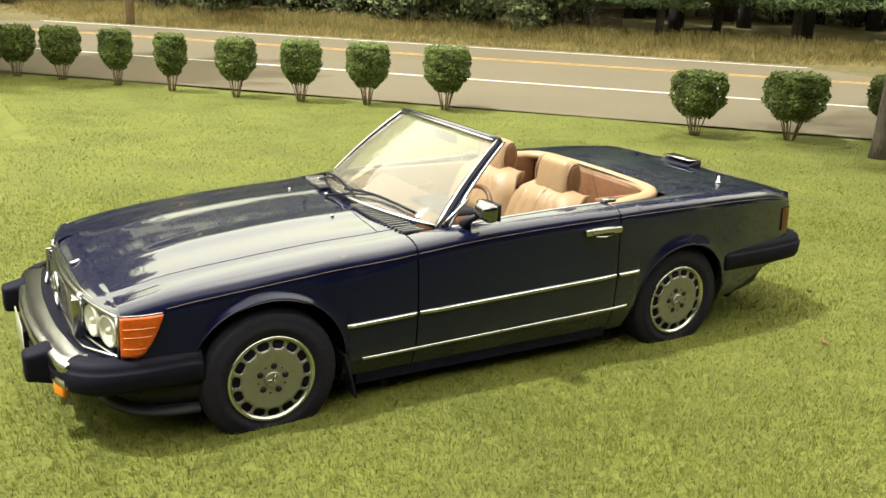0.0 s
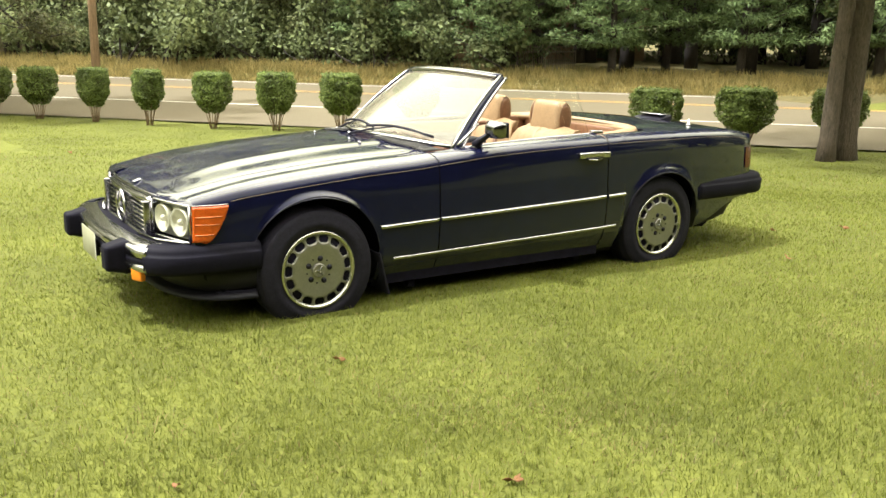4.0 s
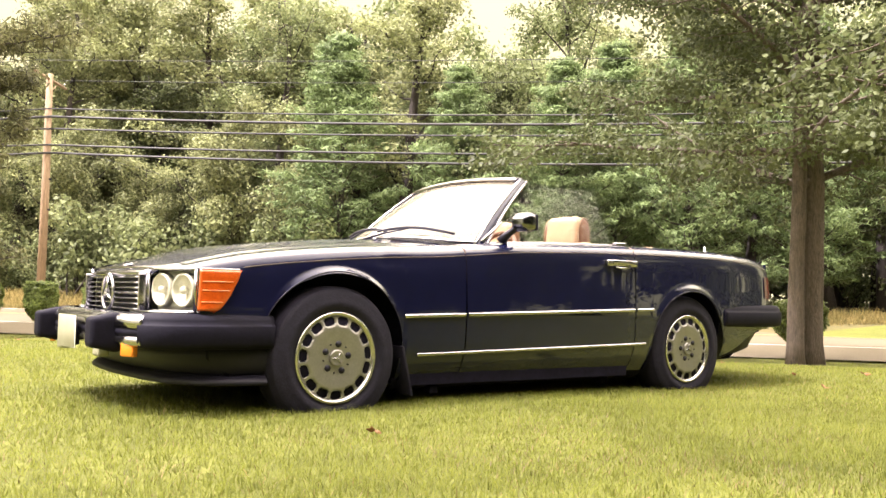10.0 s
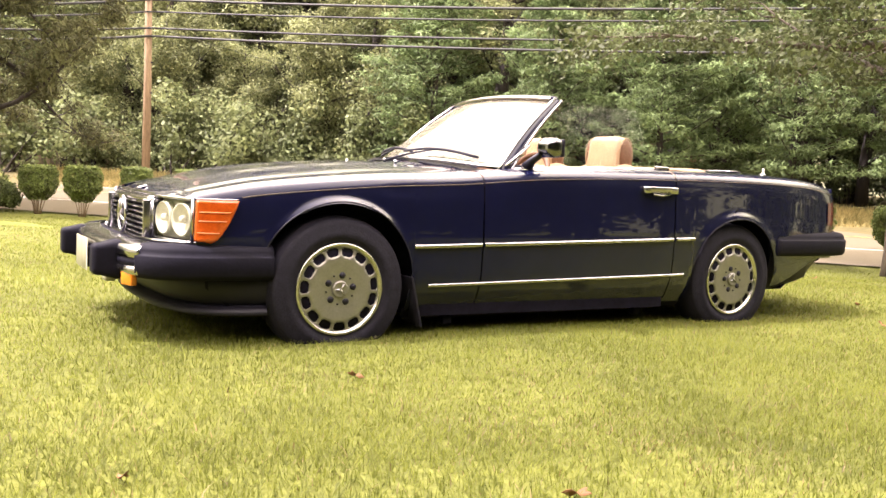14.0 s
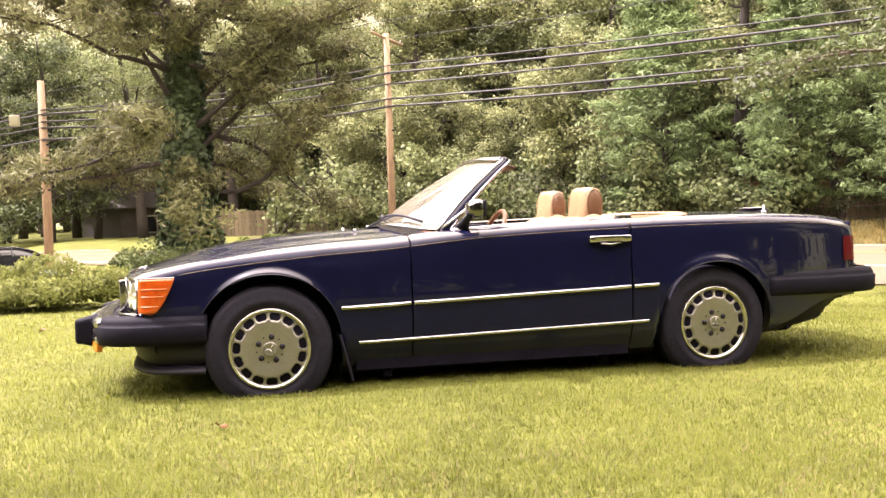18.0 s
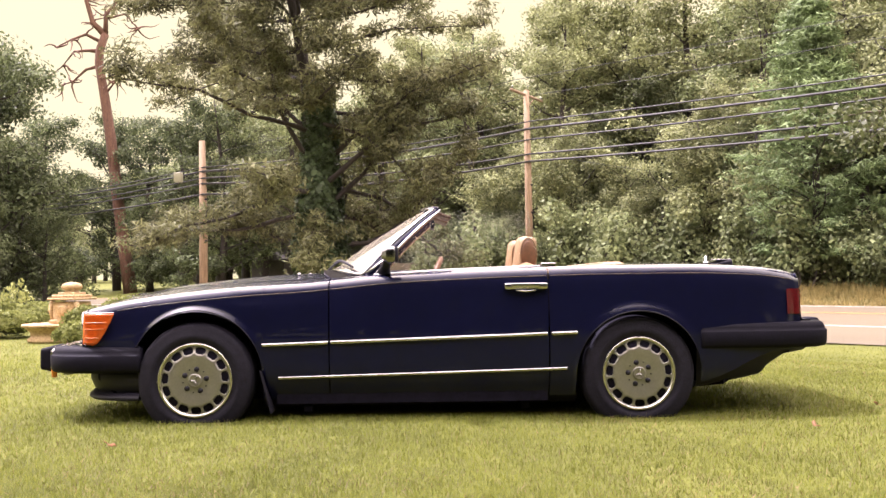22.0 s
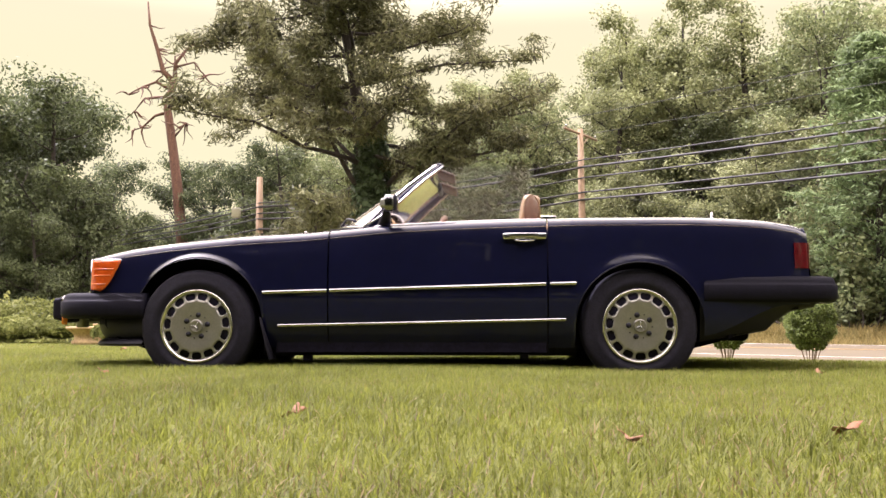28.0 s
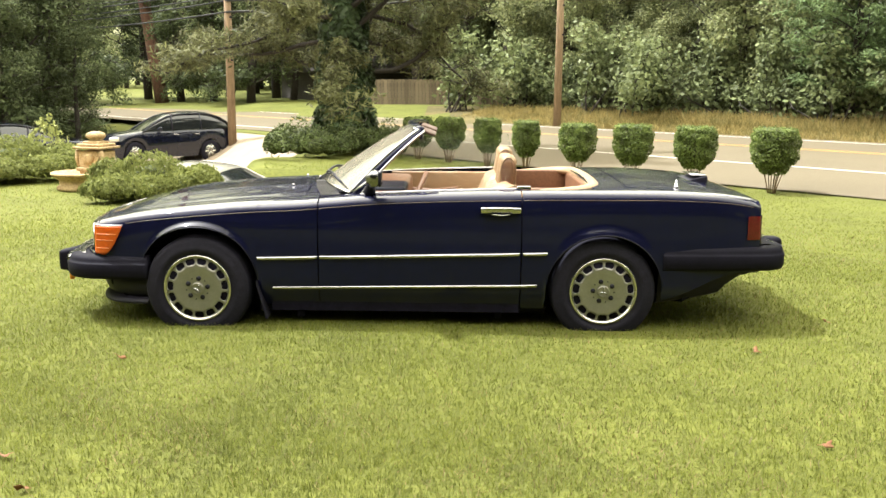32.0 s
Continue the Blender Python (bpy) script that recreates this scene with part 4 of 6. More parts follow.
pane = part("windshield", skin(grid([[ws_point(u, v) for u in np.linspace(-0.985, 0.985, 25)] for v in np.linspace(0.01, 0.985, 14)])), WINDSHIELD, convertible, "raked clear windshield")
pane.visible_shadow = False
part("header_rail", tube([ws_point(u, 1.0) + Vector((0.012, 0, 0.004)) for u in np.linspace(-1, 1, 21)], 0.021, 10, squash=(1.25, 0.75)), PAINT, convertible)
part("header_chrome", tube([ws_point(u, 0.985) + Vector((-0.012, 0, 0.008)) for u in np.linspace(-0.99, 0.99, 21)], 0.0085, 6), CHROME, convertible)
for s in (1, -1):
    rows = []
    for v in np.linspace(-0.06, 1.0, 14):
        p = ws_point(-s, v)
        d = Vector((0.062 - 0.022 * v, -s * 0.012, 0.0))
        rows.append([tuple(p + Vector((0, s * 0.02, 0))), tuple(p + Vector((0.006, -s * 0.016, 0.004))), tuple(p + d * 0.5 + Vector((0, -s * 0.014, 0))), tuple(p + d + Vector((0, -s * 0.004, 0))), tuple(p + d + Vector((-0.004, s * 0.03, 0))), tuple(p + Vector((0, s * 0.02, 0)))])
    part("pillar", skin(grid(rows)), PAINT, convertible)
    part("pillar_chrome", tube([ws_point(-s, v) + Vector((-0.002, -s * 0.010, 0.006)) for v in np.linspace(-0.03, 1.0, 12)], 0.0085, 6), CHROME, convertible)
    part("pillar_chrome", tube([ws_point(-s, v) + Vector((0.064 - 0.022 * v, -s * 0.018, 0.0)) for v in np.linspace(-0.06, 0.99, 12)], 0.009, 6), CHROME, convertible)
part("windshield_seal", tube([ws_point(u, 0.0) + Vector((-0.004, 0, 0.002)) for u in np.linspace(-1, 1, 25)], 0.011, 6), CHROME, convertible)
# door glass, raised
rows = []
for k in range(15):
    f = k / 14
    row = []
    for v in np.linspace(0, 1, 8):
        front = ws_point(-1, 0.04 + 0.95 * v).x + 0.085 - 0.03 * v
        rear = 0.695 - 0.045 * v
        row.append((front + (rear - front) * f, -(0.672 - 0.118 * v - 0.02 * math.sin(math.pi * v) * 0), 0.895 + 0.012 * f * (1 - v) + v * 0.352))
    rows.append(row)
pane = part("door_glass", skin(grid(rows)), GLASS, convertible, "raised clear door glass")
pane.visible_shadow = False
part("glass_edge", tube(rows[-1], 0.0022, 5), GLASS, convertible)
both("door_top_strip", tube([(x, -0.690 + 0.004, TOP(x) + 0.006) for x in np.linspace(-0.25, 0.715, 20)], 0.007, 6), CHROME)
both("latch_plate", box((0.085, 0.035, 0.022), (0.745, -0.685, 0.928), 0.006), CHROME)
# sun visors, mirror inside
for s in (1, -1):
    part("sun_visor", box((0.115, 0.34, 0.016), (0, 0, 0), 0.007, m=pose(0.150, -s * 0.26, 1.240, 0, 20, 0)), VISOR, convertible)
part("inner_mirror", box((0.025, 0.22, 0.055), (0.10, 0, 1.20), 0.010), BLACK_TRIM, convertible)

# cowl: wipers and louvres
for s, (y0, y1) in ((1, (-0.64, -0.20)), (1, (0.20, 0.64))):
    rows = []
    vent = part("cowl_vent", skin(grid([[(-0.592 + 0.16 * f + 0.10 * (abs(y) / 0.64) ** 2, y, upper(-0.55, 1 - abs(y) / 0.70)[1] + 0.004 + 0.014 * f) for y in np.linspace(y0, y1, 9)] for f in np.linspace(0, 0.75, 4)])), BLACK_TRIM, convertible, "louvred air intake before the windshield")
    for k in range(17):
        y = y0 + (y1 - y0) * (k + 0.5) / 17
        x = -0.592 + 0.10 * (abs(y) / 0.64) ** 2
        z = upper(-0.55, 1 - abs(y) / 0.70)[1]
        part("louvre", box((0.115, 0.011, 0.006), (x + 0.06, y, z + 0.0135), m=None), LOUVRE, vent, flat=True)
for s, (u0, u1) in enumerate((((-0.05), (-0.86)), ((0.62), (-0.18)))):
    pts = [ws_point(u0 + (u1 - u0) * f, 0.06 + 0.05 * math.sin(math.pi * f)) + Vector((-0.028, 0, 0.016)) for f in np.linspace(0, 1, 9)]
    wiper = part("wiper", tube(pts, 0.008, 5), BLACK_TRIM, convertible, "black wiper at the windshield's foot")
    pivot = ws_point(u0 + 0.16, -0.06) + Vector((-0.03, 0, 0.01))
    part("wiper_arm", tube([pivot, pivot.lerp(pts[4], 0.5) + Vector((0, 0, 0.008)), pts[4]], [0.008, 0.006, 0.004], 6), BLACK_TRIM, wiper)
    part("pivot_cap", lathe([(0.0, 0.014), (0.010, 0.011), (0.013, -0.004)], 12), CHROME, wiper, place=Matrix.Translation(pivot))
for y in (-0.30, 0.30):
    part("washer_jet", lathe([(0.0, 0.014), (0.008, 0.012), (0.011, -0.004)], 10), CHROME, convertible, place=Matrix.Translation((-0.72, y, upper(-0.72, 1 - abs(y) / 0.7)[1] + 0.002)))

# door mirror, handles, aerial, brake lamp
mirror_shell = box((0.085, 0.145, 0.096), (-0.155, -0.835, 0.992), 0.034, 4)
for v in mirror_shell.verts:
    if v.co.x < -0.17:
        v.co.y = -0.835 + (v.co.y + 0.835) * 0.72
        v.co.z = 0.992 + (v.co.z - 0.992) * 0.70
door_mirror = part("door_mirror", mirror_shell, MIRROR_CHROME, convertible, "chrome door mirror on a black foot")
part("mirror_glass", box((0.004, 0.110, 0.066), (-0.1035, -0.835, 0.992), 0.0015, 1), TINTED, door_mirror)
part("mirror_rim", box((0.016, 0.132, 0.086), (-0.112, -0.835, 0.992), 0.007, 2), BLACK_TRIM, door_mirror)
part("mirror_foot", tube([(-0.19, -0.71, 0.895), (-0.18, -0.735, 0.925), (-0.165, -0.80, 0.965)], [0.034, 0.024, 0.018], 10, squash=(1.2, 0.8)), BLACK_TRIM, door_mirror)
part("mirror_sail", tube([(-0.29, -0.668, 0.892), (-0.215, -0.655, 0.945), (-0.135, -0.640, 1.005)], 0.010, 6), CHROME, door_mirror)
hz = 0.806
both("door_handle", join(box((0.225, 0.016, 0.034), (0.60, -side_y(0.6, hz) - 0.006, hz + 0.004), 0.007, 3), box((0.05, 0.034, 0.036), (0.505, -side_y(0.5, hz) - 0.012, hz + 0.003), 0.010, 3), box((0.06, 0.034, 0.036), (0.690, -side_y(0.69, hz) - 0.012, hz + 0.003), 0.010, 3), box((0.16, 0.014, 0.026), (0.595, -side_y(0.6, hz) - 0.026, hz + 0.008), 0.006, 3)), CHROME, label="chrome door handle")
both("handle_lever", tube([(0.545, -side_y(0.55, hz) - 0.022, hz - 0.020), (0.60, -side_y(0.6, hz) - 0.026, hz - 0.026), (0.655, -side_y(0.65, hz) - 0.022, hz - 0.020)], 0.006, 6), CHROME)
aerial = part("aerial", lathe([(0.0, 0.045), (0.006, 0.044), (0.007, 0.012), (0.017, 0.010), (0.020, -0.004)], 16), CHROME, convertible, "short chrome aerial stub", place=Matrix.Translation((1.69, -0.585, TOP(1.69) + 0.010)))
brake = box((0.13, 0.27, 0.050), (1.945, 0, 0.925), 0.012, 3)
for v in brake.verts:
    if v.co.x < 1.93:
        v.co.z = 0.905 + (v.co.z - 0.905) * 0.4
brake_lamp = part("high_brake_lamp", brake, BLACK_TRIM, convertible, "black high-level brake lamp on the trunk lid")
part("brake_lens", box((0.006, 0.235, 0.030), (2.012, 0, 0.926), 0.002, 1), RED, brake_lamp)
part("brake_trim", box((0.10, 0.25, 0.006), (1.955, 0, 0.9525), 0.002, 1), CHROME, brake_lamp)

# cabin
part("cabin_floor", box((1.55, 1.20, 0.02), (0.42, 0, 0.42)), CARPET, convertible, flat=True)
dash = part("dashboard", box((0.34, 1.12, 0.20), (-0.15, 0, 0.785), 0.05, 4), LEATHER_DARK, convertible)
part("instrument_hood", box((0.22, 0.40, 0.07), (-0.09, -0.33, 0.872), 0.03, 3), BLACK_TRIM, dash)
wheel_ring = [(0.07 + 0.075 * math.sin(a), -0.33 + 0.180 * math.cos(a), 0.815 + 0.160 * math.sin(a)) for a in np.linspace(0, 2 * math.pi, 33)[:-1]]
steering = part("steering_wheel", tube(wheel_ring, 0.0145, 8, closed=True), LEATHER_DARK, convertible, "steering wheel bound in brown leather")
part("steering_boss", box((0.04, 0.17, 0.12), (0, 0, 0), 0.02, 3, m=pose(0.065, -0.33, 0.805, 0, 23, 0)), LEATHER_DARK, steering)
for a in (0.1, math.pi - 0.1, -1.57):
    part("spoke", tube([(0.065, -0.33, 0.805), (0.07 + 0.075 * math.sin(a), -0.33 + 0.180 * math.cos(a), 0.815 + 0.160 * math.sin(a))], 0.013, 6), LEATHER_DARK, steering)
part("steering_column", tube([(-0.12, -0.33, 0.74), (0.06, -0.33, 0.80)], 0.035, 10), BLACK_TRIM, steering)
part("console", box((0.95, 0.20, 0.26), (0.35, 0, 0.52), 0.03, 3), LEATHER_DARK, convertible)
part("gear_lever", tube([(0.20, 0, 0.64), (0.18, 0, 0.78)], [0.012, 0.02], 8), BLACK_TRIM, convertible)
for s in (1, -1):
    y = -0.33 * s
    seat = part("seat", box((0.50, 0.50, 0.15), (0, 0, 0), 0.05, 4, m=pose(0.34, y, 0.595, 0, -6, 0)), LEATHER, convertible, "tan leather bucket seat with pleats")
    bx = 0.66 if s > 0 else 0.68
    rows = []
    for h in np.linspace(0, 1, 14):
        row = []
        for g in np.linspace(-1, 1, 41):
            w = 0.222 * (1 - 0.22 * smooth(0.70, 1.0, h))
            pleat = 0.016 * abs(math.sin(g * 9.5)) ** 0.7 if abs(g) < 0.66 and h > 0.05 and h < 0.93 else 0.02 * smooth(0.66, 0.8, abs(g))
            edge = 0.05 * smooth(0.85, 1.0, abs(g))
            x = bx - 0.11 - pleat + edge - 0.02 * (1 - g * g) + 0.115 * h + 0.05 * smooth(0.85, 1.0, h)
            row.append((x, y + g * w, 0.60 + 0.268 * h - 0.02 * abs(g) ** 3 * smooth(0.8, 1, h)))
        rows.append(row)
    part("backrest", solid(skin(grid(rows)), -0.10), LEATHER, seat)
    hr = box((0.105, 0.285, 0.215), (0, 0, 0), 0.044, 5)
    for v in hr.verts:
        v.co.x += -0.020 * math.cos(v.co.y / 0.15 * 1.4)
        if v.co.z > 0.03:
            v.co.y *= 1 - 0.10 * (v.co.z - 0.03) / 0.06
    bmesh.ops.transform(hr, matrix=pose(bx + 0.005, y, 0.992, 0, 8, 0), verts=hr.verts)
    rest = part("headrest", hr, LEATHER, seat)
    for e in (-1, 1):
        pad = lathe([(0.0, 0.020), (0.060, 0.018), (0.076, 0.010), (0.080, 0.0)], 24)
        bmesh.ops.transform(pad, matrix=Matrix.Translation((bx + 0.002, y + e * 0.138, 0.992)) @ Matrix.Diagonal((0.60, 1, 1.22, 1)) @ Matrix.Rotation(-e * math.pi / 2, 4, "X"), verts=pad.verts)
        part("headrest_side", pad, LEATHER_DARK, seat)
        piping = [(bx + 0.002 + 0.049 * math.cos(a), y + e * 0.146, 0.992 + 0.099 * math.sin(a)) for a in np.linspace(0, 2 * math.pi, 25)[:-1]]
        part("headrest_piping", tube(piping, 0.004, 5, closed=True), LEATHER, seat)
        part("headrest_post", tube([(bx - 0.01, y + e * 0.06, 0.88), (bx, y + e * 0.06, 0.95)], 0.008, 6), CHROME, seat)
    both_y = -s * 0.635
    part("door_card", box((0.84, 0.035, 0.40), (0.28, both_y, 0.69), 0.012), LEATHER, convertible)
    part("door_pull", tube([(0.0, both_y + s * 0.045, 0.76), (0.18, both_y + s * 0.06, 0.75), (0.36, both_y + s * 0.045, 0.77)], 0.018, 8), LEATHER_DARK, convertible)
part("rear_shelf", box((0.36, 1.14, 0.05), (1.00, 0, 0.66), 0.02), LEATHER_DARK, convertible)
part("rear_wall", box((0.05, 1.14, 0.26), (1.175, 0, 0.785), 0.02), LEATHER_DARK, convertible)
for s in (1, -1):
    part("rear_side_trim", box((0.42, 0.04, 0.26), (0.95, -s * 0.585, 0.785), 0.015), LEATHER_DARK, convertible)
roll = [(0.74, -0.645, 0.905), (0.90, -0.640, 0.925), (1.05, -0.625, 0.938), (1.145, -0.58, 0.945), (1.19, -0.48, 0.950), (1.205, -0.25, 0.953), (1.208, 0.0, 0.954), (1.205, 0.25, 0.953), (1.19, 0.48, 0.950), (1.145, 0.58, 0.945), (1.05, 0.625, 0.938), (0.90, 0.640, 0.925), (0.74, 0.645, 0.905)]
fx, fy, fz = (curve(range(13), [p[a] for p in roll]) for a in range(3))
roll = [(fx(k / 5), fy(k / 5), fz(k / 5) - 0.036) for k in range(61)]
part("padded_roll", tube(roll, 0.046, 10, squash=(1.0, 0.62)), LEATHER, convertible, "padded tan leather roll round the cabin's rear")

# ---- trees and shrubs ----
def branch_path(start, direction, length, rng, bend=0.25, steps=6, lift=0.0):
    p, d = Vector(start), Vector(direction).normalized()
    pts = [p.copy()]
    for _ in range(steps):
        d = (d + Vector(rng.normal(size=3)) * bend + Vector((0, 0, lift))).normalized()
        p = p + d * length / steps
        pts.append(p.copy())
    return pts


def limbs_of(trunk_pts, low, count, reach, rng, lift, base_radius):
    """Limbs that leave a trunk; returns their meshes and points along them, where the leaves grow."""
    made, spots = [], []
    n = len(trunk_pts)
    for i in range(count):
        f = low + (0.97 - low) * (i + rng.uniform(0, 0.8)) / count
        k = min(n - 2, int(f * (n - 1)))
        start = trunk_pts[k].lerp(trunk_pts[k + 1], f * (n - 1) - k)
        a = i * 2.4 + rng.uniform(-0.5, 0.5)
        pts = branch_path(start, (math.cos(a), math.sin(a), rng.uniform(0.1, 0.6)), reach(f) * rng.uniform(0.75, 1.15), rng, 0.18, 6, lift)
        r = base_radius * (1 - 0.75 * f)
        made.append(tube(pts, [r * (1 - 0.8 * j / 6) for j in range(7)], 5))
        spots.append(np.array([tuple(p) for p in pts[1:]]))
        for j in (2, 3, 4, 5):
            twig = branch_path(pts[j], (rng.normal(), rng.normal(), 0.3), reach(f) * 0.4, rng, 0.3, 3, lift)
            made.append(tube(twig, [r * 0.35 * (1 - 0.25 * q) for q in range(4)], 4, cap=False))
            spots.append(np.array([tuple(p) for p in twig[1:]]))
    return made, np.concatenate(spots)


def broadleaf(name, height, spread, seed, leaf_mat, bark, label, leaf=0.17, count=16, per=55, low=0.25, clump=0.55):
    rng = np.random.default_rng(seed)
    tree = thing(name, (0, 0, 0), label, "tree")
    pts = branch_path((0, 0, -0.2), (0, 0, 1), height * 0.92, rng, 0.05, 9, 0.1)
    r0 = 0.018 * height
    trunk = part("trunk", tube(pts, [r0 * (1.25 - 1.1 * i / 9) for i in range(10)], 9), bark, tree)
    made, spots = limbs_of(pts, low, count, lambda f: spread * (1.15 - 0.75 * abs(f - 0.45) ** 1.2 - 0.25 * f), rng, 0.05, r0 * 0.45)
    part("branching", join(*made), bark, tree)
    hearts = spots[rng.permutation(len(spots))[: int(len(spots) * 0.42)]]
    v, q = leaf_clumps(hearts, int(per * 2.3), clump * 1.75, leaf, rng, 0.68, 0.65)
    part("crown", raw_mesh("crown", v, q, leaf_mat), leaf_mat, tree)
    return tree


def white_pine(height, spread, seed, low=0.12):
    """Tiers of level boughs with soft tufts of needles."""
    rng = np.random.default_rng(seed)
    tree = thing("white_pine", (0, 0, 0), "tall white pine with soft layered green boughs", "tree", "pines across the road")
    pts = branch_path((0, 0, -0.2), (0, 0, 1), height, rng, 0.02, 9, 0.2)
    r0 = 0.014 * height
    part("trunk", tube(pts, [r0 * (1.2 - 1.12 * i / 9) for i in range(10)], 8), BARK_DARK, tree)
    made, spots = [], []
    tiers = 15
    for i in range(tiers):
        f = low + (0.99 - low) * i / (tiers - 1)
        reach = spread * (1.0 - f) ** 0.75 * (0.55 + 0.45 * smooth(0.0, 0.35, f)) + 0.35
        turn = rng.uniform(0, 6.28)
        for k in range(6):
            a = turn + k * 2 * math.pi / 6 + rng.uniform(-0.25, 0.25)
            p = branch_path((0, 0, f * height), (math.cos(a), math.sin(a), 0.08 + 0.5 * f), reach * rng.uniform(0.6, 1.15), rng, 0.10, 5, 0.05)
            made.append(tube(p, [0.35 * r0 * (1 - f * 0.7) * (1 - 0.17 * j) for j in range(6)], 4, cap=False))
            for j in range(1, 6):
                for s in range(4 if j > 2 else 3):
                    side = Vector((-math.sin(a), math.cos(a), 0.1)) * rng.normal() * reach * 0.16
                    spots.append(tuple(p[j] + side))
    part("branching", join(*made), BARK_DARK, tree)
    spots = np.array(spots)
    v, q = leaf_clumps(spots[rng.permutation(len(spots))[: int(len(spots) * 0.6)]], 34, 0.46, 0.24, rng, 0.40, 0.20, 0.7, 0.5)
    part("crown", raw_mesh("crown", v, q, NEEDLE_WHITE), NEEDLE_WHITE, tree)
    return tree


def place_copies(first, spots, rng, low=0.85, high=1.2):
    """Sets the first tree at the first spot and copies at the rest, each turned and sized a little otherwise."""
    for k, (x, y) in enumerate(spots):
        s = rng.uniform(low, high)
        m = Matrix.Translation((x, y, ground_z(x, y))) @ Matrix.Rotation(rng.uniform(0, 6.28), 4, "Z")
        ob = first if k == 0 else copy_thing(first, m)
        ob.matrix_basis = m
        ob.scale = (s * rng.uniform(0.9, 1.1), s * rng.uniform(0.9, 1.1), s)


def along(v, w):
    """A point at v metres across and w metres along the line of the road."""
    return ((v + w) * R2, (v - w) * R2)


rng = np.random.default_rng(7)
kinds = [
    broadleaf("woodland_tree", 15, 3.6, 11, LEAF_WOOD, BARK_DARK, "tall leafy broadleaf tree at the wood's edge", 0.15, 17, 62, 0.28, 0.46),
    broadleaf("woodland_tree", 16, 3.2, 12, LEAF_LIGHT, BARK_DARK, "tall pale green broadleaf tree in the wood", 0.15, 17, 62, 0.32, 0.46),
    broadleaf("woodland_tree", 13, 3.8, 13, LEAF_OAK, BARK_DARK, "broad spreading woodland tree with dense leaves", 0.15, 16, 64, 0.18, 0.46),
]
far_kinds = [
    broadleaf("woodland_tree", 15, 3.8, 14, LEAF_WOOD, BARK_DARK, "tall leafy tree deep in the wood", 0.28, 14, 24, 0.16, 0.6),
    broadleaf("woodland_tree", 14, 3.6, 15, LEAF_LIGHT, BARK_DARK, "pale green tree deep in the wood", 0.28, 14, 24, 0.16, 0.6),
]
spots, far_spots = [[], [], []], [[], []]
k = 0
for row, (v0, gap, w_from, w_to) in enumerate(((33.5, 4.8, -58, 44), (38.5, 4.8, -66, 48), (45, 5.0, -112, 56), (52, 6.0, -125, 40))):
    w = w_from
    while w < w_to:
        p = along(v0 + rng.uniform(-1.5, 1.5), w)
        if row < 2:
            spots[k % 3].append(p)
        else:
            far_spots[k % 2].append(p)
        w += gap * rng.uniform(0.75, 1.25)
        k += 1
for first, s in zip(kinds + far_kinds, spots + far_spots):
    place_copies(first, s, rng, 0.88, 1.04)

back_row = broadleaf("woodland_tree", 13, 3.8, 17, LEAF_WOOD, BARK_DARK, "leafy tree with low boughs at the back of the wood", 0.30, 22, 20, 0.03, 0.8)
place_copies(back_row, [along(55.5 + 2.0 * math.sin(1.3 * w), w) for w in np.arange(-100, 50, 3.6)] + [along(47.0 + 1.2 * math.sin(w), w) for w in np.arange(-66, -30, 4.0)] + [(-30 - 3.1 * k, 60 + 5 * math.sin(2 * k) - 1.3 * k) for k in range(12)], rng, 0.8, 1.1)
edge_tree = broadleaf("woodland_tree", 8.5, 3.0, 18, LEAF_LIGHT, BARK_DARK, "bushy pale green tree with low boughs by the road", 0.13, 20, 62, 0.06, 0.42)
place_copies(edge_tree, [along(31.2, w) for w in (-25.2, -21.4, -17.6, -13.8, -10.4)], rng, 0.75, 1.05)
pines = white_pine(10.5, 3.6, 21)
place_copies(copy_thing(kinds[1], Matrix.Identity(4)), [along(37.5, w) for w in (-35.5, -31.0, -28.0, -25.0, -22.0, -17.5, -13.0)], rng, 1.02, 1.14)
place_copies(copy_thing(far_kinds[0], Matrix.Identity(4)), [along(41.5 + 1.5 * math.sin(w), w) for w in np.arange(-64, 46, 4.2)], rng, 1.0, 1.18)
place_copies(copy_thing(far_kinds[1], Matrix.Identity(4)), [along(48.0 + 1.5 * math.sin(2 * w), w) for w in np.arange(-90, 46, 6.2)], rng, 0.95, 1.12)
place_copies(pines, [along(28.2, 0.4), along(28.6, -3.6), along(28.9, 5.0), along(29.3, -8.5), along(29.6, 9.8), along(28.4, 14.5), along(31.0, 2.4)], rng, 0.85, 1.1)


def scrub(seed):
    rng = np.random.default_rng(seed)
    ob = thing("roadside_shrub", (0, 0, 0), "loose wild green shrub on the road bank", "shrub", "roadside shrubs")
    stems, spots = [], []
    for _ in range(9):
        p = branch_path((rng.normal() * 0.25, rng.normal() * 0.25, -0.05), (rng.normal() * 0.6, rng.normal() * 0.6, 1), rng.uniform(1.2, 2.6), rng, 0.2, 5)
        stems.append(tube(p, [0.03, 0.026, 0.022, 0.018, 0.013, 0.008], 4, cap=False))
        spots += [tuple(q) for q in p[2:]]
    part("stem_growth", join(*stems), BARK_DARK, ob)
    v, q = leaf_clumps(spots, 75, 0.48, 0.15, rng, 0.8, 0.6)
    part("foliage", raw_mesh("foliage", v, q, LEAF_WOOD), LEAF_WOOD, ob)
    return ob


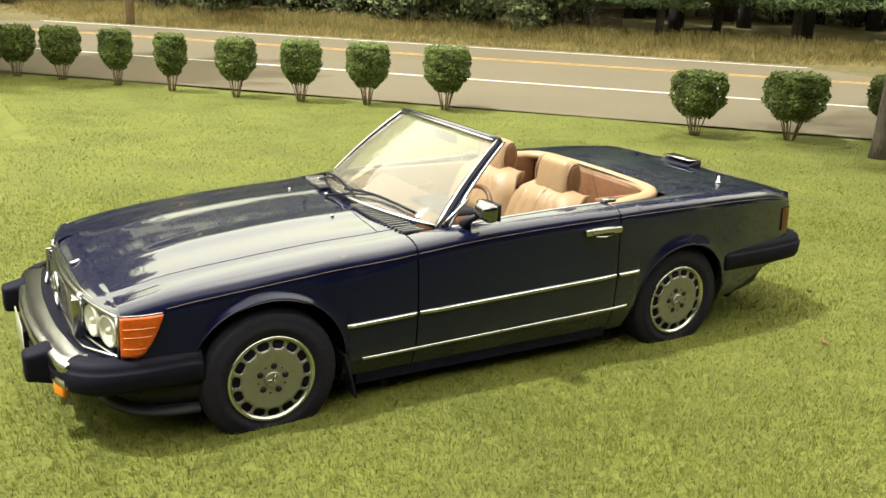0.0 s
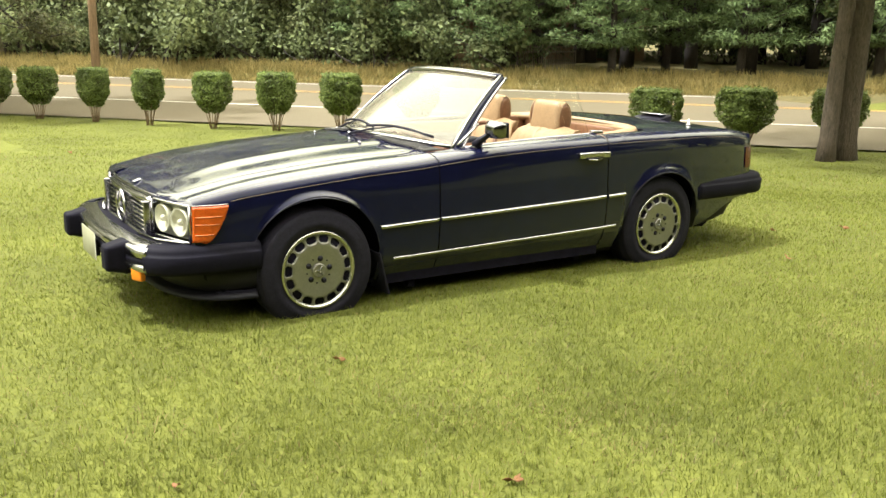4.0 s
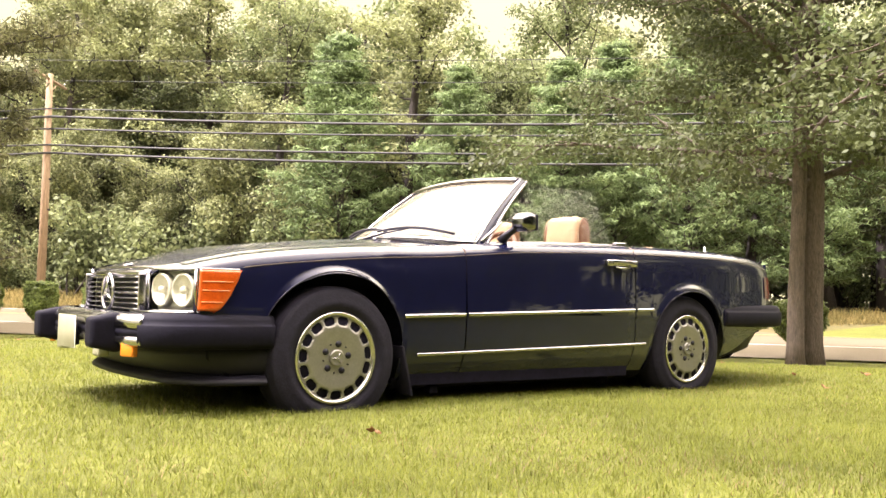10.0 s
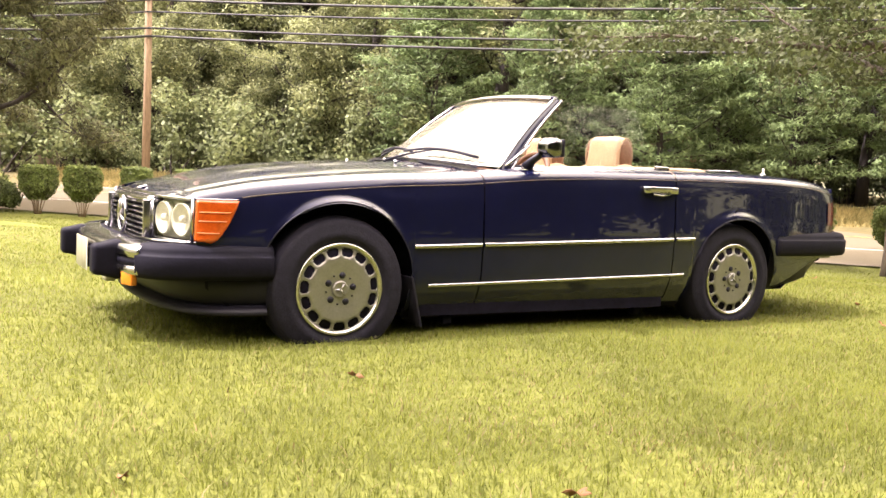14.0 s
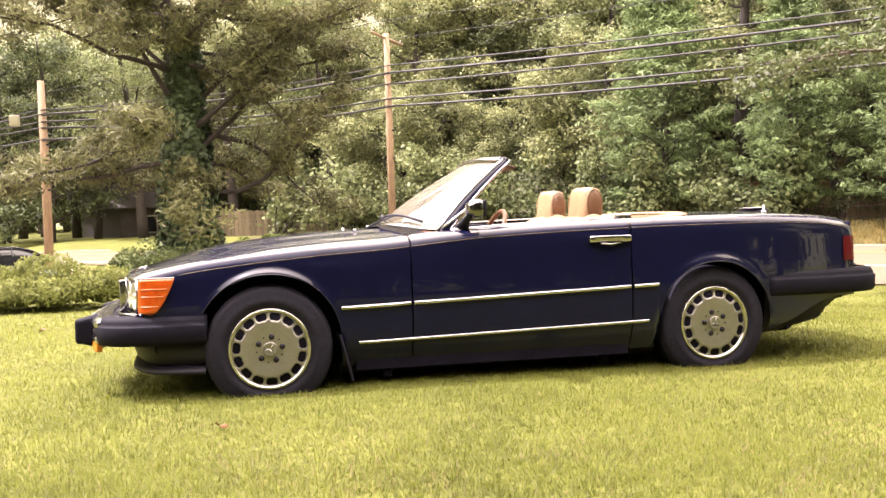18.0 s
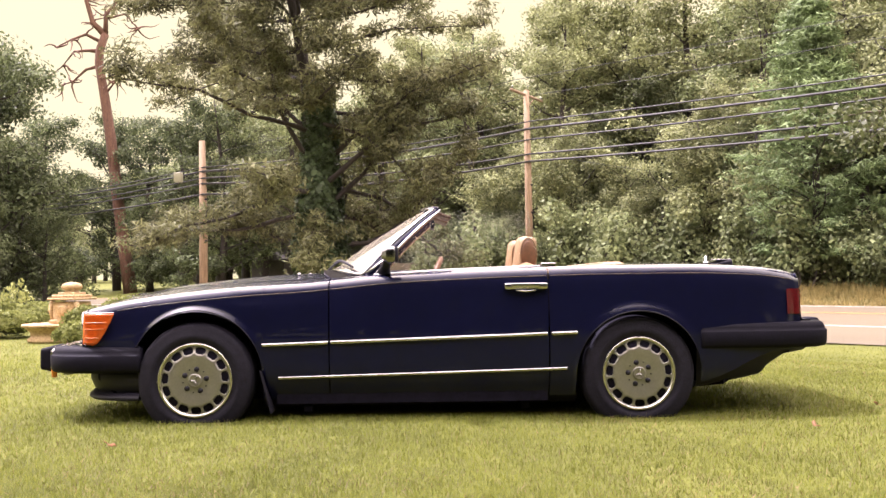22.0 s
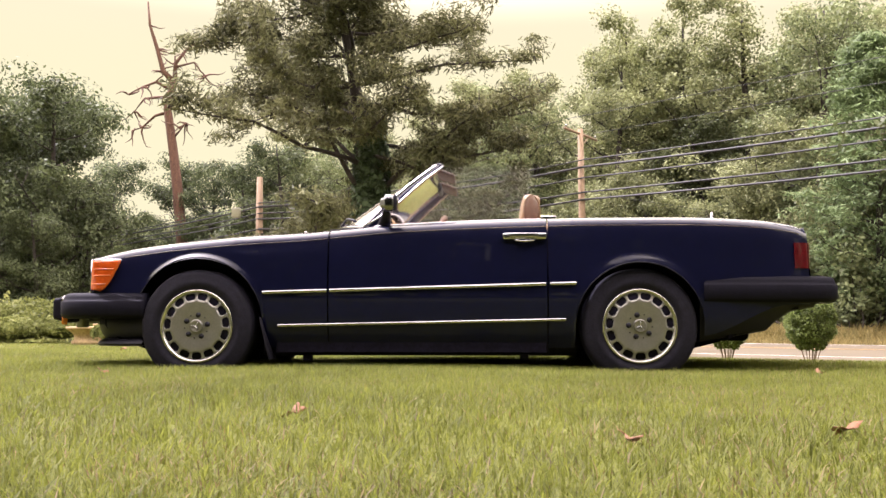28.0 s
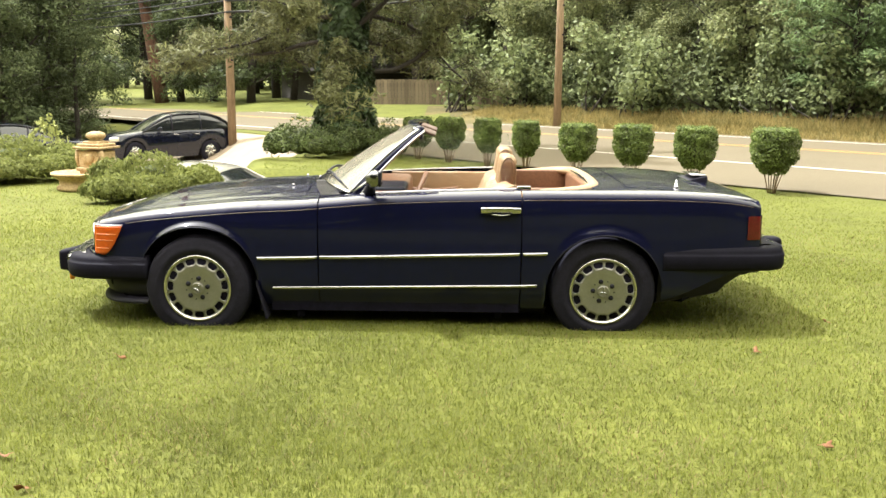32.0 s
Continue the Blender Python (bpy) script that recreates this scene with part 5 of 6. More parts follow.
place_copies(scrub(31), [along(28.3 + rng.uniform(-0.6, 1.8), w) for w in np.arange(-27, -2, 2.6)] + [along(31.5 + rng.uniform(-0.8, 0.8), w) for w in list(np.arange(-14, -3, 3.4)) + list(np.arange(15, 44, 3.4))] + [along(42 + rng.uniform(-0.8, 0.8), w) for w in np.arange(-60, 46, 3.0)] + [along(48 + rng.uniform(-2, 2), w) for w in np.arange(-120, -38, 3.6)], rng, 0.9, 1.7)


def privet(seed, height=1.12, width=0.85):
    """A clipped shrub: bare stems below, a rounded block of small leaves above."""
    rng = np.random.default_rng(seed)
    ob = thing("privet_bush", (0, 0, 0), "clipped green privet bush with bare stems at its foot", "bush", "row of clipped bushes")
    stems = []
    for i in range(11):
        a = i * 2.4
        top = Vector((math.cos(a), math.sin(a), 0)) * width * 0.36 * rng.uniform(0.4, 1)
        stems.append(tube([(0.05 * math.cos(a), 0.05 * math.sin(a), -0.05), Vector((0, 0, 0.2)) + top * 0.45, Vector((0, 0, height * 0.6)) + top], [0.012, 0.009, 0.006], 5))
    part("stem_growth", join(*stems), TWIG, ob)

    def radius(h):
        return width * 0.5 * (0.30 + 0.70 * smooth(0.16, 0.62, h)) * (1 - 0.18 * smooth(0.90, 1.0, h))

    n = 8000
    h = np.sqrt(rng.uniform(0.09, 1.0, n))
    a = rng.uniform(0, 2 * math.pi, n)
    rr = np.array([radius(q) for q in h]) * (1 - np.abs(rng.normal(size=n)) * 0.14) * (1 + 0.05 * np.sin(5 * a + seed) + 0.04 * np.sin(9 * h * 3 + 3 * a))
    sx = np.sign(np.cos(a)) * np.abs(np.cos(a)) ** 0.8
    sy = np.sign(np.sin(a)) * np.abs(np.sin(a)) ** 0.8
    c = np.stack((rr * sx, rr * sy, height * h), 1)
    top = rng.uniform(size=n) < 0.22
    c[top, :2] *= rng.uniform(0, 1, (int(top.sum()), 1)) ** 0.5
    c[top, 2] = height * (1 + 0.02 * rng.normal(size=int(top.sum())))
    out = c * np.array((1, 1, 0.3)) / width * 2
    out[top] += (0, 0, 1)
    v, q = leaf_faces(c, out, 0.050, rng, 0.6, 0.7)
    part("foliage", raw_mesh("foliage", v, q, LEAF_PRIVET), LEAF_PRIVET, ob)
    # solid core added inside, its darker green standing in for shaded depth
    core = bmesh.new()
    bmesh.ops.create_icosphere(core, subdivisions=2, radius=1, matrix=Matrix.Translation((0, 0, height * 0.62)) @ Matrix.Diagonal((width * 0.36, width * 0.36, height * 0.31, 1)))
    part("filler_core", core, SHADE_CORE, ob)
    return ob


def set_at(ob, x, y, turn=0.0, size=(1, 1, 1)):
    ob.matrix_basis = Matrix.Translation((x, y, ground_z(x, y))) @ Matrix.Rotation(turn, 4, "Z")
    ob.scale = size
    return ob


bush_a, bush_b = privet(41, 1.10, 0.82), privet(42, 1.10, 0.62)
bush_row = [(6.25, 10.45, 1.02, 1.05), (5.05, 11.40, 1.0, 1.02), (4.0, 12.2, 0.95, 1.02), (3.0, 13.1, 0.92, 1.0), (-0.55, 17.2, 0.95, 0.95), (0.26, 16.45, 0.95, 0.98), (9.1, 6.75, 1.08, 0.96), (10.5, 5.9, 1.2, 1.0), (12.3, 5.2, 1.15, 0.98)]
for k, (x, y, w, h) in enumerate(bush_row):
    m = Matrix.Translation((x, y, ground_z(x, y)))
    set_at(bush_a if k == 0 else copy_thing(bush_a, m), x, y, 1.3 * k, (w, w, h))
for k, (x, y, w, h) in enumerate([(2.0, 14.15, 1.0, 1.0), (1.18, 15.3, 1.0, 1.0)]):
    m = Matrix.Translation((x, y, ground_z(x, y)))
    set_at(bush_b if k == 0 else copy_thing(bush_b, m), x, y, 2.1 * k, (w, w, h))


def mound(name, label, seed, size, leaf_mat, leaf, n, category="shrub"):
    """A dense low shrub of overlapping humps of small leaves."""
    rng = np.random.default_rng(seed)
    ob = thing(name, (0, 0, 0), label, category)
    humps = [(rng.uniform(-0.75, 0.75), rng.uniform(-0.75, 0.75), rng.uniform(0.35, 0.7), rng.uniform(0.35, 0.6)) for _ in range(13)] + [(0, 0, 0.75, 0.75)]
    c, out = [], []
    core = bmesh.new()
    for hx, hy, hr, hz in humps:
        d = rng.normal(size=(n // len(humps), 3))
        d[:, 2] = np.abs(d[:, 2]) * 0.9 - 0.25
        d /= np.linalg.norm(d, axis=1)[:, None]
        shell = (1.03 - np.abs(rng.normal(size=len(d))) * 0.13)[:, None] * (1 + 0.10 * np.sin(9 * d[:, :1] + 4 * hx) * np.sin(8 * d[:, 1:2] + 5 * hy))
        c.append(np.array((hx, hy, hz * 0.55)) + d * shell * np.array((hr, hr, hz)) * 0.62)
        out.append(d)
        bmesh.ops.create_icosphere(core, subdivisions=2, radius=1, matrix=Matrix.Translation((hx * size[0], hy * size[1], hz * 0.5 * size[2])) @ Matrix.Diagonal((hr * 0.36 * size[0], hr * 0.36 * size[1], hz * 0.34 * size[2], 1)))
    c, out = np.concatenate(c) * np.array(size), np.concatenate(out)
    keep = c[:, 2] > 0.01
    v, q = leaf_faces(c[keep], out[keep], leaf, rng, 0.5, 0.8)
    part("foliage", raw_mesh("foliage", v, q, leaf_mat), leaf_mat, ob)
    # darker filler cores under the humps, so gaps between leaves look shaded
    part("filler_core", core, SHADE_CORE, ob)
    return ob


yew = mound("yew_bush", "large rounded dark green yew bush by the drive", 51, (0.85, 0.85, 1.1), LEAF_YEW, 0.07, 9000, "bush")
for k, (x, y, w, h) in enumerate([(-3.55, 17.1, 1.30, 1.10), (-2.4, 18.3, 1.05, 1.1), (-1.35, 17.9, 0.85, 1.08)]):
    m = Matrix.Translation((x, y, ground_z(x, y)))
    set_at(yew if k == 0 else copy_thing(yew, m), x, y, 1.0 * k, (w, w, h))

# ---- the twin oak on the lawn ----
def twin_oak():
    rng = np.random.default_rng(61)
    oak = thing("oak_tree", (0, 0, 0), "twin-stemmed oak with grey furrowed bark on the lawn", "tree")
    made, spots = [], []
    for s, lean, turn, girth in ((-0.36, -0.004, 0.0, 0.140), (0.13, 0.012, 1.2, 0.205)):
        pts = [Vector((s * (1 - 0.25 * min(1, h / 2.5)) + lean * h + 0.05 * math.sin(h * 0.8 + turn), 0.04 * math.sin(h + turn), h)) for h in np.linspace(-0.15, 11.0, 22)]
        r = [girth * (1 + 0.24 * max(0, 1 - h / 0.7) ** 2) * (1 - 0.055 * h) for h in np.linspace(-0.0, 11.0, 22)]
        bm = tube(pts, r, 26)
        for v in bm.verts:
            a = math.atan2(v.co.y, v.co.x - s)
            k = 1 + 0.03 * math.sin(11 * a + 1.5 * v.co.z) + 0.09 * noise.noise(v.co * 6.0) + 0.05 * noise.noise(v.co * 2.0)
            v.co.x = s + (v.co.x - s) * k
            v.co.y *= k
        part("trunk", bm, BARK, oak)
        for i in range(17):
            f = 0.29 + 0.69 * (i + rng.uniform(0, 0.6)) / 17
            k = min(20, int(f * 21))
            a = turn + i * 2.39996
            low = 1 - smooth(0.2, 0.65, f)
            reach = (6.6 * (1 - 0.45 * f)) * rng.uniform(0.7, 1.1)
            p = branch_path(pts[k], (math.cos(a), math.sin(a), 0.45 - 0.30 * low), reach, rng, 0.13, 8, -0.05 * low + 0.01)
            rr = 0.10 * (1 - 0.6 * f)
            made.append(tube(p, [rr * (1 - 0.11 * j) for j in range(9)], 6, cap=False))
            for j in range(1, 9):
                for q in range(2):
                    side = Vector((-math.sin(a), math.cos(a), 0)) * (1 if q else -1) + Vector((math.cos(a), math.sin(a), 0)) * 0.5
                    t = branch_path(p[j], side + Vector((0, 0, rng.uniform(-0.35, 0.25))), rng.uniform(0.7, 1.7), rng, 0.25, 4, -0.05)
                    made.append(tube(t, [rr * 0.22, rr * 0.18, rr * 0.13, rr * 0.09, rr * 0.05], 4, cap=False))
                    spots += [tuple(x) for x in t[1:]]
    part("branching", join(*made), BARK, oak)
    hearts = np.array(spots)[rng.permutation(len(spots))[: int(len(spots) * 0.78)]]
    hearts = hearts[hearts[:, 2] > 1.75 + 0.22 * np.abs(hearts[:, 0] + 0.8)]
    v, q = leaf_clumps(hearts, 74, 0.44, 0.092, rng, 0.6, 0.62, 0.4, 0.7)
    part("crown", raw_mesh("crown", v, q, LEAF_OAK), LEAF_OAK, oak, "olive green oak leaves")
    return oak


set_at(twin_oak(), 10.75, 4.1, 0.0)


# ---- the old pitch pine, ivy up its stem ----
def pitch_pine():
    rng = np.random.default_rng(62)
    pine = thing("pitch_pine", (0, 0, 0), "gaunt old pitch pine with ivy climbing its stem", "tree")
    fx = curve((0, 3, 6, 9, 12, 14), (0.3, 0.15, -0.1, -0.55, -1.1, -1.2))
    pts = [Vector((fx(h), 0.1 * math.sin(h), h)) for h in np.linspace(-0.2, 13.5, 18)]
    part("trunk", tube(pts, [0.30 * (1 - 0.058 * max(0, p.z)) for p in pts], 12), BARK_DARK, pine)
    made, spots = [], []
    for i in range(58):
        f = 0.21 + 0.78 * (i + rng.uniform(0, 0.9)) / 58
        k = min(16, int(f * 17))
        a = i * 2.4 + rng.uniform(-0.4, 0.4)
        reach = (4.5 * math.sin(math.pi * min(1, 0.24 + 0.70 * f)) + 0.8) * rng.uniform(0.65, 1.2)
        p = branch_path(pts[k], (math.cos(a), math.sin(a), rng.uniform(-0.1, 0.45)), reach, rng, 0.20, 8, 0.03)
        rr = 0.11 * (1 - 0.65 * f)
        made.append(tube(p, [rr * (1 - 0.11 * j) for j in range(9)], 6, cap=False))
        for j in range(3, 9):
            for _ in range(2):
                t = branch_path(p[j], (rng.normal(), rng.normal(), 0.5), rng.uniform(0.35, 0.9), rng, 0.3, 3, 0.05)
                made.append(tube(t, [rr * 0.25, rr * 0.2, rr * 0.15, rr * 0.1], 4, cap=False))
                spots += [tuple(x) for x in t[1:]]
    part("branching", join(*made), BARK_DARK, pine)
    spots = np.array(spots)
    hearts = spots[rng.permutation(len(spots))[: int(len(spots) * 0.8)]]
    v, q = leaf_clumps(hearts, 80, 0.46, 0.20, rng, 0.62, 0.22, 0.35, 0.6)
    part("crown", raw_mesh("crown", v, q, NEEDLE_PITCH), NEEDLE_PITCH, pine)
    n = 17000
    h = rng.uniform(0, 1, n) ** 0.85 * 6.8
    a = rng.uniform(0, 6.283, n)
    r = (1.05 - 0.07 * h) * (0.80 + 0.20 * np.sin(a * 3 + h * 1.7) * np.sin(h * 2.3 + a)) * (1 - 0.22 * np.abs(rng.normal(size=n)))
    c = np.stack((0.15 + r * np.cos(a), r * np.sin(a), h), 1)
    v, q = leaf_faces(c, np.stack((np.cos(a), np.sin(a), 0 * a + 0.5), 1), 0.17, rng, 0.8, 0.6)
    part("ivy", raw_mesh("ivy", v, q, IVY), IVY, pine, "dark ivy leaves")
    return pine


set_at(pitch_pine(), -2.9, 19.9, 0.0)


# ---- the dead tree ----
def dead_tree():
    rng = np.random.default_rng(63)
    tree = thing("dead_tree", (0, 0, 0), "bare dead pine with broken crooked limbs", "tree")
    part("trunk", tube([(0.75, 0, -0.5), (0.35, 0, 2.5), (-0.2, 0, 6.8), (-0.66, 0, 10.8), (-1.0, 0, 13.3), (-1.5, 0, 16.4), (-1.45, 0, 17.3), (-1.05, 0, 18.5)], [0.50, 0.46, 0.42, 0.38, 0.35, 0.31, 0.30, 0.27], 10), BARK_DEAD, tree)
    limbs = (
        ([(-1.05, 0, 18.4), (-1.9, 0, 19.3), (-2.4, 0, 21.0), (-3.0, 0, 22.8), (-3.2, 0, 24.6)], 0.24),
        ([(-1.05, 0, 18.4), (-1.0, 0, 19.9), (-0.3, 0, 20.8), (0.1, 0.3, 21.4)], 0.20),
        ([(-1.0, 0, 19.6), (0.3, 0.2, 20.0), (1.1, 0.4, 19.0)], 0.10),
        ([(-1.45, 0, 17.3), (-2.5, 0.3, 17.4), (-3.5, 0.6, 17.4), (-4.3, 0.8, 16.5)], 0.15),
        ([(-1.3, 0, 17.9), (-2.3, -0.3, 18.4), (-3.2, -0.5, 18.0), (-4.2, -0.7, 17.4)], 0.15),
        ([(-1.5, 0, 16.2), (-2.5, 0.2, 16.0), (-3.5, 0.4, 15.2), (-4.3, 0.6, 15.0)], 0.13),
        ([(-0.9, 0, 14.4), (-0.4, -0.2, 14.9), (0.0, -0.3, 15.3)], 0.09),
    )
    for pts, r in limbs:
        limb = part("limb", tube(pts, [r * (1 - 0.75 * i / (len(pts) - 1)) for i in range(len(pts))], 7), BARK_DEAD, tree)
        for _ in range(7):
            k = rng.integers(1, len(pts))
            d = (rng.normal(), rng.normal() * 0.5, rng.normal() * 0.6 - 0.2)
            part("twig", tube(branch_path(pts[k], d, rng.uniform(0.8, 1.9), rng, 0.35, 5), [0.085, 0.07, 0.055, 0.042, 0.03, 0.018], 4, cap=False), BARK_DEAD, limb)
    return tree


set_at(dead_tree(), -20.9, 58.0, 0.0)

# near-side trees beyond the drive, and the ones behind the camera that the paint mirrors
drive_tree = broadleaf("driveside_tree", 13, 3.5, 19, LEAF_DEEP, BARK_DARK, "dense tree beside the drive, deep green with shade in its colour", 0.16, 20, 60, 0.05, 0.46)
place_copies(drive_tree, [(-18.8, 33.0), (-22.0, 37.0), (-20.5, 28.5), (-27.0, 33.0), (-17.2, 30.0), (-24.0, 31.0), (-22.4, 34.5), (-26.0, 38.0), (-30.0, 36.0), (-31.0, 42.0), (-27.0, 44.0), (-20.5, 38.0)], rng, 0.95, 1.15)
place_copies(copy_thing(drive_tree, Matrix.Identity(4)), [(-25.5, 56.0), (-22.5, 62.0), (-19.0, 58.5), (-16.0, 56.0), (-13.0, 54.0)], rng, 0.98, 1.15)
place_copies(copy_thing(drive_tree, Matrix.Identity(4)), [(-16.5, 27.5), (-19.5, 24.5), (-24.0, 28.0), (-18.2, 31.5), (-14.9, 30.5), (-20.4, 27.0), (-16.4, 31.8), (-18.0, 28.4)], rng, 0.38, 0.58)
# unseen belt, packed dense and dark to darken mirrored paint and cut low sky
unseen_belt = broadleaf("hedgerow_tree", 14, 3.4, 16, LEAF_SHADE, BARK_DARK, "unseen dark dense tree in the belt added behind the lawn", 0.30, 22, 22, 0.02, 0.75)
place_copies(unseen_belt, [(x, -14.5 - 1.8 * math.sin(1.7 * x)) for x in np.concatenate((np.arange(-32, 12, 2.3), np.arange(13, 48, 4.6)))] + [(x, -20 - 2.0 * math.sin(2.3 * x)) for x in np.arange(-36, 14, 3.4)], rng, 0.72, 1.12)

# ---- utility poles and wires ----
def pole(name, x, y, height, arm, label):
    ob = thing(name, (x, y, max(-0.45, ground_z(x, y))), label, "utility pole", "utility poles")
    part("post", tube([(0, 0, -1.1), (0.01, 0, height * 0.5), (-0.02, 0, height)], [0.165, 0.145, 0.115], 14), WOOD_POLE, ob)
    if arm:
        d = Vector((R2, R2, 0))
        bar = part("cross_arm", tube([-d * 1.05 + Vector((0, 0, height - 0.10)), d * 1.05 + Vector((0, 0, height - 0.32))], 0.058, 6), WOOD_POLE, ob)
        for s in (-0.95, 0.0, 0.95):
            part("insulator", lathe([(0.03, 0.0), (0.045, 0.04), (0.03, 0.08), (0.045, 0.11), (0.0, 0.15)], 10), CHROME, bar, place=Matrix.Translation(d * s + Vector((0, 0, height - 0.17 - 0.11 * s))))
        part("brace", tube([d * 0.5 + Vector((0, 0, height - 0.27)), Vector((0, 0, height - 0.75))], 0.02, 5), WOOD_POLE, ob)
    for z in (0.42, 0.55, 0.66):
        part("bracket", box((0.10, 0.06, 0.06), (0.13, -0.10, height * z), 0.01), BLACK_TRIM, ob)
    return ob


pole("utility_pole", 4.65, 30.9, 8.75, True, "tall weathered utility pole with a tilted cross-arm")
pole_b = pole("utility_pole", -7.86, 27.4, 6.4, False, "weathered utility pole, reddish at the foot")
part("junction_box", box((0.30, 0.22, 0.36), (-0.9, 0.0, 5.05), 0.02), PLATE, pole_b)
pole("utility_pole", 37.0, -1.2, 8.9, True, "tall weathered utility pole with a tilted cross-arm")


def wire(a, b, sag, r, n=28):
    a, b = Vector(a), Vector(b)
    pts = [a.lerp(b, k / n) - Vector((0, 0, 4 * sag * (k / n) * (1 - k / n))) for k in range(n + 1)]
    ob = part("overhead_wire", tube(pts, r, 5), CABLE)
    return tagged(ob, "black overhead wire slung between utility poles", "wire", "overhead wires")


A, B, C, D = (4.65, 30.9), (-7.86, 27.4), (37.0, -1.2), (-34.0, 52.0)
for z, zb, zc, sag, r in ((7.15, 4.35, 7.55, 0.5, 0.026), (6.85, 4.2, 7.3, 0.55, 0.048), (6.40, 3.95, 6.9, 0.5, 0.034), (5.80, 3.75, 6.2, 0.5, 0.038), (5.50, 3.35, 5.9, 0.55, 0.044)):
    wire((A[0], A[1] - 0.15, z), (C[0], C[1] - 0.15, zc), sag, r)
    wire((A[0], A[1] - 0.15, z), (B[0], B[1] - 0.15, zb + 0.6), 0.25, r)
    wire((B[0], B[1] - 0.15, zb + 0.6), (D[0], D[1], zb + 1.6), 0.6, r * 0.7)
for s, z in ((-0.95, 8.75), (0.95, 8.45)):
    wire((A[0] + s * R2, A[1] + s * R2, z), (C[0] + s * R2, C[1] + s * R2, z + 0.3), 0.35, 0.011)
    wire((A[0] + s * R2, A[1] + s * R2, z), (-29.0, 66.0, z + 0.2), 0.5, 0.011)
wire((A[0], A[1], 5.9), (24.0, 36.0, 4.4), 0.3, 0.010)


# ---- fence and far house ----
fence = thing("picket_fence", (18.2, 23.5, ground_z(18.2, 23.5)), "weathered wooden picket fence under the pines", "fence")
turn = math.atan2(2.4, 5.6)
length = 6.4
for k in range(34):
    bm = box((0.085, 0.022, 1.0), (0, 0, 0.5), 0.004, 1)
    for v in bm.verts:
        if v.co.z > 0.9:
            v.co.x *= 0.35
    me = mesh_of(bm, FENCE_WOOD, True, "picket") if k == 0 else me
    ob = part("picket", me, FENCE_WOOD, fence, place=Matrix.Rotation(turn, 4, "Z") @ Matrix.Translation((k * length / 33, 0, 0.02 * math.sin(k * 2.1))) @ Matrix.Rotation(0.03 * math.sin(k * 1.7), 4, "Y"))
for z in (0.25, 0.75):
    part("rail", box((length, 0.03, 0.07), (length / 2, 0.028, z), 0.004, 1), FENCE_WOOD, fence, place=Matrix.Rotation(turn, 4, "Z"))


board_fence = thing("board_fence", (0, 0, 0), "long tan board fence behind the trunks across the road", "fence")
for k in range(60):
    x, y = -5.6 + 0.205 * k, 47.5 - 0.02 * k
    if k == 0:
        me = mesh_of(box((0.19, 0.03, 1.5), (0, 0, 0.75), 0.006, 1), FENCE_WOOD, True, "board")
    part("board", me, FENCE_WOOD, board_fence, place=Matrix.Translation((x, y, ground_z(x, y) - 0.05 + 0.015 * math.sin(k * 2.3))))


def house(x, y, turn, w, d, eave, ridge, label, wall=SIDING, top=ROOFING):
    z = ground_z(x, y) - 0.8
    ob = thing("house", Matrix.Translation((x, y, z)) @ Matrix.Rotation(turn, 4, "Z"), label, "house")
    part("wall", box((w, d, eave), (0, 0, eave / 2)), wall, ob, flat=True)
    bm = bmesh.new()
    o = 0.4
    vs = [bm.verts.new(p) for p in ((-w / 2 - o, -d / 2 - o, eave - 0.15), (w / 2 + o, -d / 2 - o, eave - 0.15), (w / 2 + o, 0, ridge), (-w / 2 - o, 0, ridge), (-w / 2 - o, d / 2 + o, eave - 0.15), (w / 2 + o, d / 2 + o, eave - 0.15))]
    for f in ((0, 1, 2, 3), (3, 2, 5, 4), (0, 3, 4), (1, 5, 2)):
        bm.faces.new([vs[i] for i in f])
    part("roof", solid(bm, 0.12), top, ob, flat=True)
    for k in (-0.3, 0.3):
        win = part("window", box((1.1, 0.06, 1.2), (k * w, -d / 2 - 0.02, eave * 0.55), 0.02, 1), PLATE, ob)
        part("pane", box((0.9, 0.03, 1.0), (k * w, -d / 2 - 0.05, eave * 0.55)), TINTED, win, flat=True)
    return ob


house(29.5, 35.0, -0.6, 10, 7, 2.6, 4.4, "low tan house half hidden behind the pines")
house(-6.5, 62.0, 0.5, 10, 7, 2.8, 4.6, "dark weathered house far off among the trees", SHED_WOOD, SHED_WOOD)


